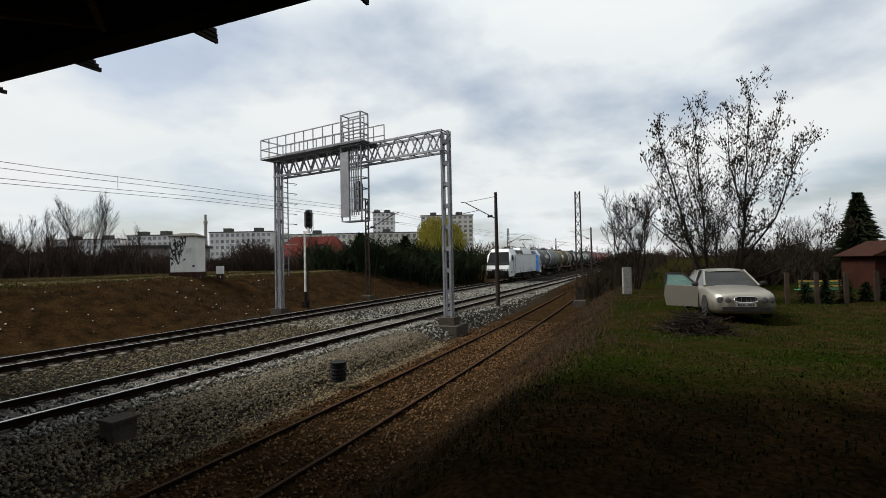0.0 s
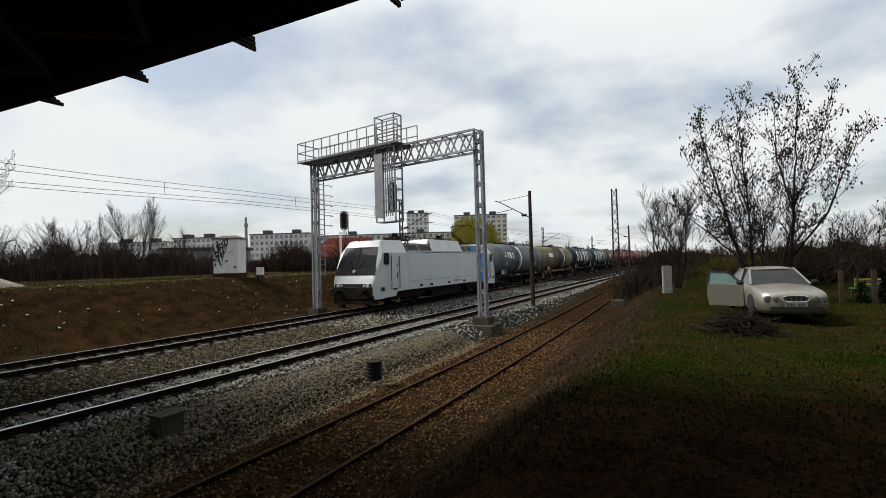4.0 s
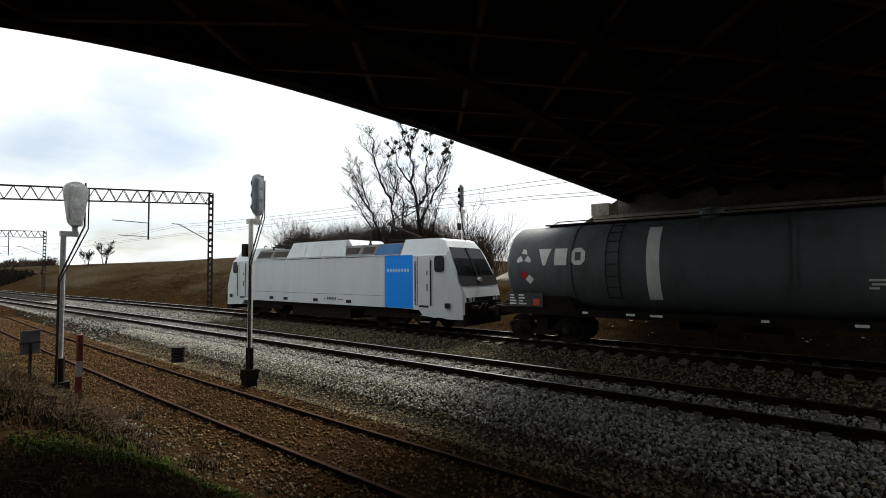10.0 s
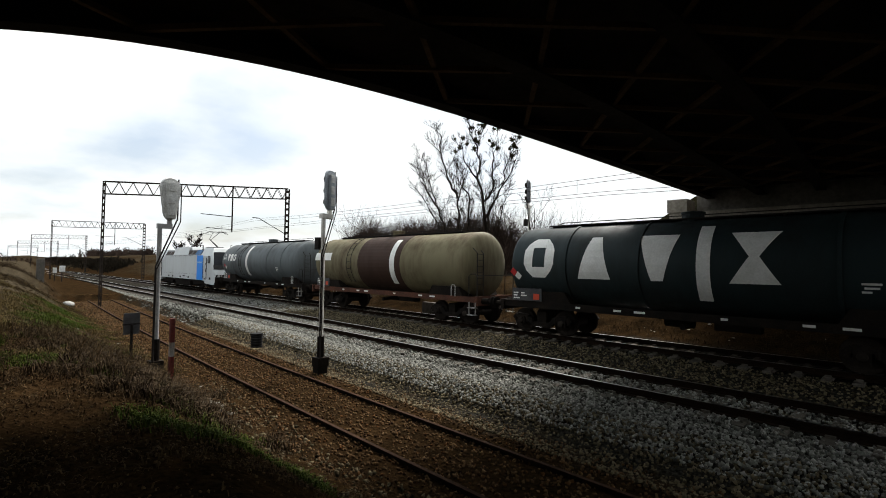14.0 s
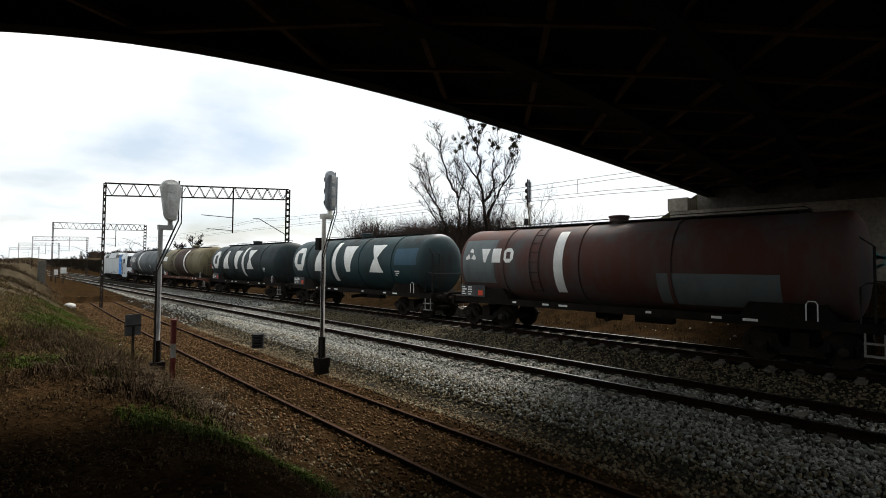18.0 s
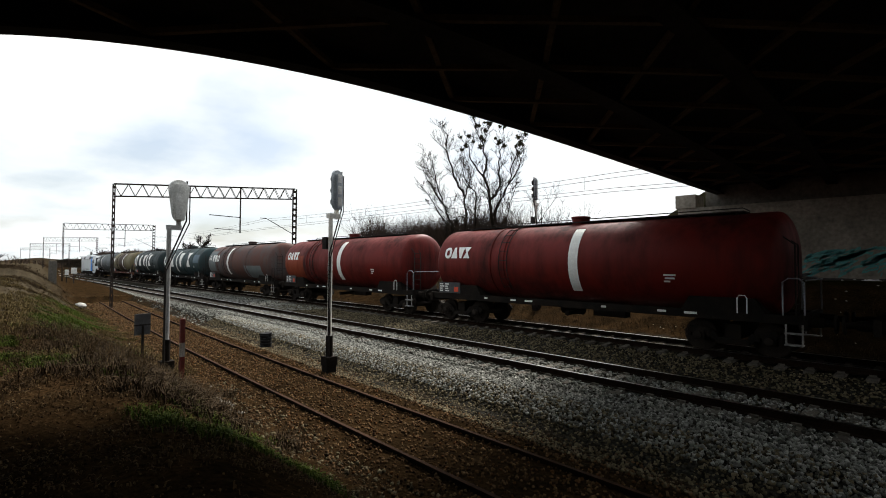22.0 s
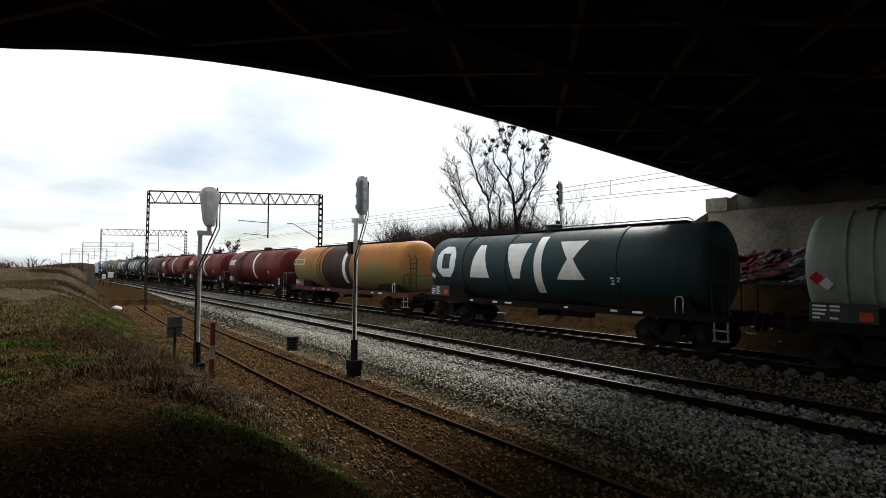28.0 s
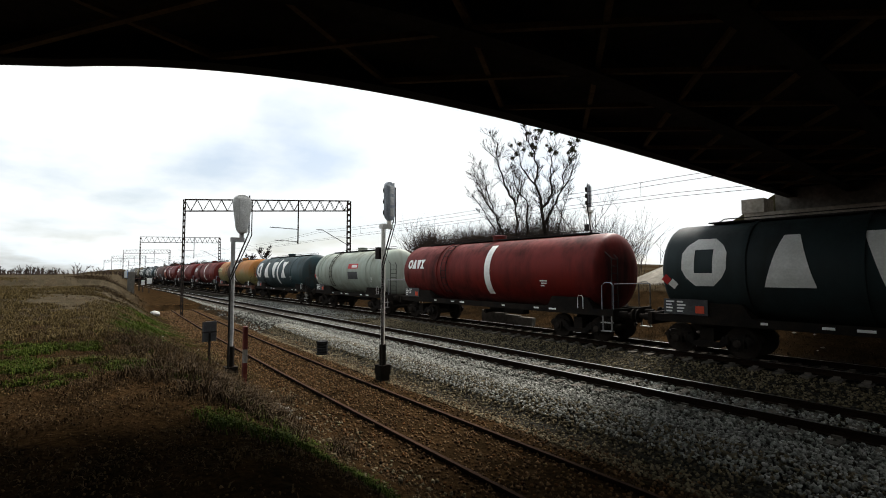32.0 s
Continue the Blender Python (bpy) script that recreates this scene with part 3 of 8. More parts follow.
# shapes on a side: convex outlines in (along, up) units of the mark's height
RING = [[(0.0, 0.25), (0.25, 0.0), (0.25, 0.3), (0.25, 0.7), (0.25, 1.0), (0.0, 0.75)], [(0.25, 0.74), (0.6, 0.74), (0.6, 1.0), (0.25, 1.0)], [(0.25, 0.0), (0.6, 0.0), (0.6, 0.26), (0.25, 0.26)], [(0.6, 0.0), (0.85, 0.25), (0.85, 0.75), (0.6, 1.0)]]
WEDGE = [[(0.0, 0.0), (0.78, 0.0), (0.52, 1.0), (0.28, 1.0)]]
POST = [[(0.28, 0.0), (0.52, 0.0), (0.8, 1.0), (0.0, 1.0)]]
GLASS = [[(0.0, 0.0), (0.8, 0.0), (0.48, 0.5), (0.32, 0.5)], [(0.32, 0.5), (0.48, 0.5), (0.8, 1.0), (0.0, 1.0)]]
BLOCK = [[(0.0, 0.0), (0.75, 0.0), (0.75, 1.0), (0.0, 1.0)]]


def on_tank(bm, polys, x0, ang0, height, R, zc, side=-1, sx=1.0, rows=8, lift=0.008, mi=0):
    """Lay convex outlines on a tank's side: x0 along, ang0 the angle of their foot over the horizontal."""
    for poly in polys:
        vs = [p[1] for p in poly]
        v0, v1 = min(vs), max(vs)
        last = None
        for k in range(rows + 1):
            v = v0 + (v1 - v0) * k / rows
            v = min(max(v, v0 + 1e-6), v1 - 1e-6)
            xs = []
            for a, b in zip(poly, poly[1:] + poly[:1]):
                if (a[1] - v) * (b[1] - v) <= 0 and a[1] != b[1]:
                    xs.append(a[0] + (b[0] - a[0]) * (v - a[1]) / (b[1] - a[1]))
            if len(xs) < 2:
                continue
            t = ang0 + v * height / R
            rr = R + lift
            row = [bm.verts.new((x0 + u * height * sx, side * rr * math.cos(t), zc + rr * math.sin(t))) for u in (min(xs), max(xs))]
            if last:
                bm.faces.new((last[0], last[1], row[1], row[0])).material_index = mi
            last = row


def tank_wagon(label, colour, length=15.0, marks="letters", band=None, stripe=True, rings=(), bulge=0.0, R=1.48, patches=(), sill="black", end_rail=False, patch=(), diamond=0.0, note=()):
    """A bogie tank wagon; x runs from its front buffers (0) backwards, y = 0 on the track's middle."""
    w = empty("tank_wagon", label=label, category="tank wagon", group="train of tank wagons")
    zc = 2.62
    a, b = 0.95, length - 0.95
    dome = [(0.44 * (1 - math.cos(q)), R * math.sin(q) ** 0.8) for q in [math.pi / 2 * i / 9 for i in range(1, 10)]]
    prof = [(a + d, r) for d, r in dome] + [(b - d, r) for d, r in dome[::-1]]
    bm = B()
    lathe(bm, prof, 48, "x", (0, 0, zc))
    tank = part("tank", bm, colour, w, smooth=True)
    for f in tank.data.polygons:
        if len(f.vertices) > 4:
            f.use_smooth = False
    for x in rings:
        bm = B()
        lathe(bm, [(x - 0.05, R), (x - 0.05, R + 0.035), (x + 0.05, R + 0.035), (x + 0.05, R)], 48, "x", (0, 0, zc))
        part("tank_ring", bm, colour, w, smooth=False)
    if band:
        bm = B()
        lathe(bm, [(band[0], R + 0.004), (band[0] + 0.01, R + 0.012), (band[1] - 0.01, R + 0.012), (band[1], R + 0.004)], 48, "x", (0, 0, zc))
        part("brown_band", bm, band[2], w, "darker band of paint round the tank")
    if stripe:
        sx = stripe if stripe is not True else length * 0.47
        for s in (-1, 1):
            bm = B()
            on_tank(bm, BLOCK, sx, -0.75, 2.5, R, zc, s, 0.2, 14, 0.018)
            part("stripe", bm, "mark_white", w, "white painted stripe")
    for s in (-1, 1):
        if marks.startswith("letters"):
            for k, sh in ((1.85, RING), (4.1, WEDGE), (6.2, POST), (8.8, GLASS)) if marks == "letters" else ((1.6, RING), (4.1, WEDGE), (7.15, POST), (9.75, GLASS)):
                bm = B()
                on_tank(bm, sh, k, -0.32, 1.52, R, zc, s, 1.0, 6, 0.014)
                part("painted_shape", bm, "mark_white", w, "large white painted shape")
        elif marks == "small":
            for k, sh in ((1.75, RING), (2.17, WEDGE), (2.55, POST), (2.9, GLASS)):
                bm = B()
                on_tank(bm, sh, k, 0.12, 0.5, R, zc, s, 0.95, 4, 0.014)
                part("painted_shape", bm, "mark_white", w)
        elif marks == "logo":
            for k in range(3):
                bm = B()
                an = radians(90 + 120 * k)
                cx, cy = 0.5 + 0.24 * math.cos(an), 0.5 + 0.24 * math.sin(an)
                on_tank(bm, [[(cx + 0.2 * math.cos(an + q), cy + 0.2 * math.sin(an + q)) for q in (0.4, 2.2, 4.08, 5.88)]], 1.55, 0.0, 0.72, R, zc, s, 1.0, 4, 0.014)
                part("painted_shape", bm, "mark_white", w)
            for k, sh in ((2.45, [[(0.0, 1.0), (0.8, 1.0), (0.48, 0.0), (0.32, 0.0)]]), (3.05, BLOCK), (3.62, RING)):
                bm = B()
                on_tank(bm, sh, k, 0.04, 0.58, R, zc, s, 1.0, 4, 0.014)
                part("painted_shape", bm, "mark_white", w)
        elif marks == "board":
            bm = B()
            on_tank(bm, BLOCK, 1.25, 0.1, 0.45, R, zc, s, 5.2, 4, 0.02)
            nb = part("name_board", bm, patches[0] if patches else "mark_white", w, "printed name board")
            for k in range(6 if patches else 0):
                bm = B()
                on_tank(bm, BLOCK, 1.37 + k * 0.26, 0.16, 0.26, R, zc, s, 0.8, 2, 0.026)
                part("name_bar", bm, "mark_dark", nb)
        elif marks == "red_sign":
            bm = B()
            on_tank(bm, BLOCK, 6.9, 0.16, 0.34, R, zc, s, 5.6, 4, 0.014)
            part("name_board", bm, "mark_red", w, "red and white name board")
            bm = B()
            on_tank(bm, BLOCK, 7.45, 0.21, 0.18, R, zc, s, 5.6, 3, 0.02)
            part("painted_shape", bm, "mark_white", w)
            bm = B()
            on_tank(bm, BLOCK, 6.9, -0.32, 0.5, R, zc, s, 3.7, 4, 0.014)
            part("name_board", bm, "mark_dark", w, "dark notice board")
    for s in (-1, 1) if diamond else ():
        for k, m in enumerate(("mark_red", "mark_white")):
            bm = B()
            on_tank(bm, [[(0.5, 0.0), (1.0, 0.5), (0.5, 1.0), (0.0, 0.5)]], diamond + 0.2 * k, -0.30 - 0.1 * k, 0.34, R, zc, s, 0.95, 6, 0.016)
            part("hazard_diamond", bm, m, w, "red warning diamond" if k == 0 else "white warning diamond")
    for k in range(len(note)):
        for j in range(3):
            bm = B()
            on_tank(bm, BLOCK, note[k] + 0.05 * (j % 2), -0.28 - 0.07 * j, 0.055, R, zc, -1, 9.0 - 2.2 * j, 1, 0.014)
            part("writing_bar", bm, "mark_white", w)
    for px, pang, ph, pw, pm in patch:
        for s in (-1, 1):
            bm = B()
            on_tank(bm, BLOCK, px, pang, ph, R, zc, s, pw, 12, 0.010)
            part("repainted_patch", bm, pm, w, "repainted patch of another colour")
    # walkway, hatch and handrail along the top
    bm = B()
    top = zc + R
    box(bm, 2.2, length - 2.2, -0.33, 0.33, top + 0.03, top + 0.07)
    for k in range(9):
        x = 2.4 + k * (length - 4.8) / 8
        box(bm, x - 0.04, x + 0.04, -0.3, 0.3, top - 0.05, top + 0.03)
    part("walkway", bm, "steel_dark", w)
    bm = B()
    lathe(bm, [(top - 0.05, 0.33), (top + 0.2, 0.33), (top + 0.22, 0.36), (top + 0.27, 0.36), (top + 0.3, 0.2)], 16, "z", (length * 0.5, 0, 0))
    part("hatch", bm, colour, w)
    bm = B()
    tube(bm, [(2.2, 0.36, top + 0.1), (2.4, 0.4, top + 0.22), (length - 2.4, 0.4, top + 0.22), (length - 2.2, 0.36, top + 0.1)], 0.018, 6)
    part("handrail", bm, "steel_dark", w)
    # underframe
    bm = B()
    for s in (-1, 1):
        box(bm, 0.62, length - 0.62, s * 1.15 - 0.06, s * 1.15 + 0.06, 0.98, 1.22)
    for x in (0.68, length - 0.68):
        box(bm, x - 0.07, x + 0.07, -1.3, 1.3, 0.85, 1.25)
    box(bm, 0.7, length - 0.7, -0.25, 0.25, 0.95, 1.2)
    part("underframe", bm, sill, w)
    for x in (2.6, length - 2.6):
        bm = B()
        v = [bm.verts.new((x + dx, sy * yy, zz)) for sy in (1, -1) for dx, yy, zz in ((-1.1, 1.2, 1.2), (1.1, 1.2, 1.2), (0.85, 1.22, 1.62), (-0.85, 1.22, 1.62))]
        bm.faces.new(v[:4]); bm.faces.new(v[4:][::-1])
        for i in range(4):
            bm.faces.new((v[i], v[i + 4], v[(i + 1) % 4 + 4], v[(i + 1) % 4]))
        part("saddle", bm, "black", w)
    for x in (2.35, length - 2.35):
        bogie(w, x)
    buffers(w, 0.62, -1)
    buffers(w, length - 0.62, 1)
    # plates low on the side, brake gear, tank drain
    for s in (-1, 1):
        bm = B()
        box(bm, 1.15, 2.5, s * 1.24 - 0.012, s * 1.24 + 0.012, 1.24, 1.72)
        pl = part("data_plate", bm, "mark_dark", w)
        for i in range(4):
            for j in range(2):
                if random.random() < 0.85:
                    bm = B()
                    box(bm, 1.22 + j * 0.35, 1.22 + j * 0.35 + random.uniform(0.15, 0.3), s * 1.258 - 0.004, s * 1.258 + 0.004, 1.31 + i * 0.1, 1.36 + i * 0.1)
                    part("writing_bar", bm, "mark_white", pl)
        bm = B()
        box(bm, 2.14, 2.4, s * 1.262 - 0.006, s * 1.262 + 0.006, 1.30, 1.52)
        part("hazard_plate", bm, "mark_orange", pl)
    bm = B()
    lathe(bm, [(length * 0.43, 0.2), (length * 0.43 + 0.9, 0.2)], 12, "x", (0, 0.5, 0.78))
    part("air_tank", bm, "black", w)
    bm = B()
    box(bm, length * 0.55, length * 0.55 + 1.2, -0.5, -0.1, 0.7, 0.95)
    part("brake_cylinder", bm, "black", w)
    bm = B()
    tube(bm, [(length * 0.5, 0, 1.2), (length * 0.5, -0.05, 0.8), (length * 0.5, -1.0, 0.75)], 0.09, 8)
    part("drain_pipe", bm, "black", w)
    # end platform with steps and rails
    x = length - 0.55
    bm = B()
    for s in (-1, 1):
        tube(bm, [(x - 0.55, s * 1.25, 1.22), (x - 0.55, s * 1.25, 2.1), (x - 0.42, s * 1.25, 2.2), (x - 0.2, s * 1.25, 2.2), (x - 0.08, s * 1.25, 2.1), (x - 0.08, s * 1.25, 1.22)], 0.022, 6)
    tube(bm, [(x - 0.05, -1.2, 2.15), (x - 0.05, 1.2, 2.15)], 0.02, 6)
    part("end_rail", bm, "steel_grey" if end_rail else "steel_dark", w)
    for s in (-1, 1):
        bm = B()
        for zz in (0.45, 0.75):
            box(bm, x - 0.5, x - 0.1, s * 1.3 - 0.12, s * 1.3 + 0.12, zz, zz + 0.03)
        box(bm, x - 0.5, x - 0.46, s * 1.3 - 0.02, s * 1.3 + 0.02, 0.45, 1.0)
        box(bm, x - 0.14, x - 0.1, s * 1.3 - 0.02, s * 1.3 + 0.02, 0.45, 1.0)
        part("step", bm, "step_pale", w)
    # ladder up the side to the hatch
    bm = B()
    for s in (-1, 1) if not marks.startswith("letters") else ():
        for dx in (-0.2, 0.2):
            pts = [(length * 0.33 + dx, s * (R + 0.05) * math.cos(t), zc + (R + 0.05) * math.sin(t)) for t in [(-0.75 + 2.2 * i / 10) for i in range(11)]]
            tube(bm, pts, 0.018, 5)
        for i in range(9):
            t = -0.7 + 2.0 * i / 8
            yy, zz = s * (R + 0.05) * math.cos(t), zc + (R + 0.05) * math.sin(t)
            tube(bm, [(length * 0.33 - 0.2, yy, zz), (length * 0.33 + 0.2, yy, zz)], 0.013, 5)
    if bm.verts:
        part("ladder", bm, "steel_dark", w)
    # ladder at the tank's end, white hand loops, lettering along the sill
    bm = B()
    for yy in (-0.98, -0.58):
        tube(bm, [(length - 0.86, yy, 1.22), (length - 0.86, yy, 3.1), (length - 1.15, yy, 3.35)], 0.02, 6)
    for i in range(7):
        tube(bm, [(length - 0.86, -0.98, 1.5 + 0.26 * i), (length - 0.86, -0.58, 1.5 + 0.26 * i)], 0.014, 5)
    part("end_ladder", bm, "steel_dark", w)
    for s in (-1, 1):
        bm = B()
        lx = length - 2.05
        tube(bm, [(lx - 0.12, s * 1.24, 1.2), (lx - 0.12, s * 1.24, 1.62), (lx - 0.07, s * 1.24, 1.7), (lx + 0.07, s * 1.24, 1.7), (lx + 0.12, s * 1.24, 1.62), (lx + 0.12, s * 1.24, 1.2)], 0.016, 6)
        part("hand_loop", bm, "mark_white", w, "white hand loop")
        for i, lx in enumerate((3.9, 5.3, 6.0, length - 6.3, length - 4.4, length - 3.6)):
            bm = B()
            box(bm, lx, lx + 0.18 + 0.09 * (i % 3), s * 1.215 - 0.003, s * 1.215 + 0.003, 1.08, 1.15)
            part("writing_bar", bm, "mark_white", w)
    return w


M["mark_red"] = mat("red sign paint", (0.5, 0.02, 0.025), (0.4, 0.02, 0.02), 2, 0.5, fine=0.08)
M["tank_slate"] = paint("slate grey tank paint", (0.10, 0.115, 0.12), (0.04, 0.036, 0.032), 0.6, 0.5)
M["tank_olive"] = paint("dirty olive tank paint", (0.16, 0.14, 0.08), (0.05, 0.03, 0.018), 0.85, 0.6)
M["tank_brownband"] = paint("brown tank paint", (0.04, 0.02, 0.013), (0.022, 0.014, 0.01), 0.6, 0.6)
M["tank_black"] = paint("blackened teal tank paint", (0.018, 0.030, 0.032), (0.014, 0.012, 0.01), 0.7, 0.5)
M["tank_teal"] = paint("dark teal tank paint", (0.018, 0.042, 0.047), (0.03, 0.022, 0.018), 0.8, 0.45)
M["tank_rust"] = paint("rust-stained tank paint", (0.085, 0.032, 0.022), (0.075, 0.085, 0.088), 0.95, 0.6)
M["tank_red"] = paint("red oxide tank paint", (0.12, 0.0085, 0.0055), (0.020, 0.006, 0.005), 0.95, 0.5)
M["tank_yellow"] = paint("weathered orange tank paint over green", (0.33, 0.125, 0.025), (0.16, 0.10, 0.04), 0.8, 0.5, low=(0.15, 0.15, 0.06))
M["tank_orange"] = paint("orange primer paint", (0.21, 0.035, 0.010), (0.09, 0.018, 0.01), 0.7, 0.5)
M["tank_patch_grey"] = paint("grey patch paint", (0.13, 0.15, 0.15), (0.05, 0.05, 0.05), 0.6, 0.5)
M["board_yellow"] = mat("pale yellow board", (0.5, 0.45, 0.2), (0.4, 0.36, 0.16), 2, 0.6, fine=0.08)
M["tank_blue"] = paint("faded blue patch paint", (0.03, 0.075, 0.11), (0.03, 0.03, 0.03), 0.5, 0.4)
M["tank_pale"] = paint("pale grey-green tank paint", (0.30, 0.34, 0.29), (0.10, 0.08, 0.05), 0.65, 0.5)

WAGONS = [
    ("slate grey tank wagon with white logo shapes and stripe", "tank_slate", dict(marks="logo", rings=(3.6, 9.6, 11.8), stripe=6.0, diamond=1.75, note=(11.0,))),
    ("dirty olive tank wagon with a brown band", "tank_olive", dict(marks="board", band=(5.7, 9.3, "tank_brownband"), stripe=8.5, sill="brown_sill")),
    ("blackened tank wagon with large white painted shapes", "tank_black", dict(marks="letters", rings=(3.6, 6.2, 11.2), stripe=7.95, diamond=1.2, note=(11.6,))),
    ("dark teal tank wagon with large white painted shapes", "tank_teal", dict(marks="letters2", rings=(3.1, 5.9, 8.75, 11.6), stripe=6.15, note=(11.9,), patch=((11.9, -0.05, 0.85, 2.6, "tank_blue"),))),
    ("rust-stained tank wagon with grey repainted patches", "tank_rust", dict(marks="logo", rings=(3.6, 6.9, 10.0), stripe=5.95, patch=((9.6, -0.95, 1.15, 3.7, "tank_patch_grey"), (1.45, -0.55, 1.9, 1.2, "tank_patch_grey")))),
    ("red oxide tank wagon with a white stripe", "tank_red", dict(marks="small", stripe=8.1, rings=(4.4, 5.1), end_rail=True, note=(11.4,), patch=((1.5, -0.75, 1.55, 2.1, "tank_orange"),))),
    ("weathered red tank wagon with a thin white stripe", "tank_red", dict(marks="small", stripe=8.1, rings=(4.4, 5.1), end_rail=True, note=(11.4,))),
    ("red tank wagon with a white stripe and handrails", "tank_red", dict(marks="small", stripe=8.1, rings=(4.4, 5.1), end_rail=True, note=(11.4,))),
    ("orange-yellow tank wagon with a brown band", "tank_yellow", dict(marks="board", band=(5.7, 9.3, "tank_brownband"), stripe=8.45, patches=("board_yellow",), sill="brown_sill")),
    ("dark teal tank wagon with large white shapes", "tank_teal", dict(marks="letters", rings=(3.6, 6.2, 11.2), stripe=7.75, diamond=1.2, note=(11.0,))),
    ("pale grey-green tank wagon with red name board", "tank_pale", dict(marks="red_sign", stripe=False, rings=(1.9, 2.4, 9.4, 10.0), end_rail=True, diamond=1.2, note=(9.9,))),
    ("red oxide tank wagon under the bridge", "tank_red", dict(marks="small", stripe=8.1, rings=(4.4, 5.1), end_rail=True, note=(11.4,))),
    ("blackened teal tank wagon with large white shapes", "tank_black", dict(marks="letters", rings=(3.6, 6.2, 11.2), stripe=7.95, diamond=1.2, note=(11.6,))),
]
M["brown_sill"] = mat("rusty brown underframe", (0.10, 0.045, 0.03), (0.06, 0.032, 0.024), 2, 0.85)


def make_loco():
    lo = empty("locomotive", label="light grey electric locomotive with a bright blue panel", category="locomotive", group="train of tank wagons")
    Ln, W = 18.9, 1.49
    # body shell: cross-sections along x
    def sec(x, zb, zt, nose):
        w = W - nose
        zs = min(3.15, zt - 0.1)
        k = 0.10 + 0.32 * smooth(3.0, 3.85, zt)
        return [(x, -w, zb), (x, -w, zs), (x, -w + 0.05, zs + 0.04), (x, -w + k, zt), (x, w - k, zt), (x, w - 0.05, zs + 0.04), (x, w, zs), (x, w, zb)]
    def cab(o, d):
        # o: outer end, d: direction inwards
        return [sec(o, 0.75, 1.45, 0.22), sec(o + d * 0.10, 0.62, 1.75, 0.12), sec(o + d * 0.45, 0.6, 2.55, 0.07), sec(o + d * 0.85, 0.62, 3.35, 0.04), sec(o + d * 1.15, 0.66, 3.78, 0.02), sec(o + d * 1.4, 0.64, 3.86, 0.0), sec(o + d * 2.0, 0.70, 3.88, 0.0), sec(o + d * 2.2, 0.92, 3.88, 0.0), sec(o + d * 3.3, 0.95, 3.88, 0.0)]
    front, back = cab(0.62, 1), cab(Ln - 0.62, -1)
    for name, s in (("cab_front", front), ("cab_rear", back)):
        bm = B()
        rings = [[bm.verts.new(p) for p in q] for q in s]
        for a, b in zip(rings, rings[1:]):
            for k in range(8):
                bm.faces.new((a[k], a[(k + 1) % 8], b[(k + 1) % 8], b[k]))
        bm.faces.new(rings[0]); bm.faces.new(rings[-1])
        part(name, bm, "loco_white", lo)
    x0, x1 = 3.922, Ln - 3.922
    bm = B()
    box(bm, x0, x1, -W, W, 0.95, 3.2)
    part("body_side", bm, "loco_white", lo)
    bm = B()
    v = [bm.verts.new((x, y, z)) for x in (x0, x1) for y, z in ((-W + 0.01, 3.204), (-W + 0.32, 3.74), (W - 0.32, 3.74), (W - 0.01, 3.204))]
    for q in ((0, 1, 5, 4), (1, 2, 6, 5), (2, 3, 7, 6), (0, 4, 7, 3), (0, 3, 2, 1), (4, 5, 6, 7)):
        bm.faces.new([v[i] for i in q])
    part("roof", bm, "loco_roof", lo)
    for s in (-1, 1):
        # pale panels and grilles on the sloping roof side
        edges = (x0 + 0.05, 5.45, 7.15, 8.4, 9.7, 11.35, 12.5, 13.5, x1 - 0.05)
        for k in range(8):
            xa, xb = edges[k] + 0.02, edges[k + 1] - 0.02
            up = 0.34 if k in (2, 3, 4) else 0.0
            la, lb = (0.12 if k == 2 else 0.0), (0.12 if k == 4 else 0.0)
            bm = B()
            p = [bm.verts.new((x, s * (W - f * 0.3 + 0.012 + up * 0.1), 3.215 + f * (0.51 + up))) for x, f in ((xa - 2 * la, 0.05), (xb + 2 * lb, 0.05), (xb, 0.95), (xa, 0.95))]
            q = [bm.verts.new(v.co + Vector((0, s * -0.03, -0.03))) for v in p]
            bm.faces.new(p); bm.faces.new(q[::-1])
            for i in range(4):
                bm.faces.new((p[i], q[i], q[(i + 1) % 4], p[(i + 1) % 4]))
            gr = part("roof_panel", bm, "loco_white" if k in (2, 3, 4) else ("loco_blue_dark" if k == 7 else "loco_roof"), lo)
            if k in (0, 1, 5, 6):
                bm = B()
                for j in range(1):
                    xg, gw = xa + 0.1, xb - xa - 0.2
                    pp = [bm.verts.new((x, s * (W - f * 0.3 + 0.02), 3.215 + f * 0.51)) for x, f in ((xg, 0.2), (xg + gw, 0.2), (xg + gw, 0.8), (xg, 0.8))]
                    bm.faces.new(pp)
                part("grille", bm, "grille_brown", gr)
        bm = B()
        box(bm, x0, x1, s * (W + 0.012) - 0.012, s * (W + 0.012) + 0.012, 3.2, 3.235)
        part("gutter", bm, "loco_white", lo)
        for xj in (5.6, 7.1, 8.6, 10.1, 11.6):
            bm = B()
            box(bm, xj, xj + 1.2, s * (W + 0.004) - 0.004, s * (W + 0.004) + 0.004, 3.16, 3.185)
            part("gutter_gap", bm, "gap", lo)
        # blue panel towards the rear cab
        bm = B()
        box(bm, Ln - 4.78, Ln - 3.16, s * (W + 0.004) - 0.004, s * (W + 0.004) + 0.004, 0.96, 3.19)
        pan = part("blue_panel", bm, "loco_blue", lo, "bright blue painted panel")
        bm = B()
        for k in range(8):
            if s < 0:
                xa = Ln - 4.62 + k * 0.165
                box(bm, xa, xa + 0.11, s * (W + 0.013) - 0.003, s * (W + 0.013) + 0.003, 2.48, 2.62)
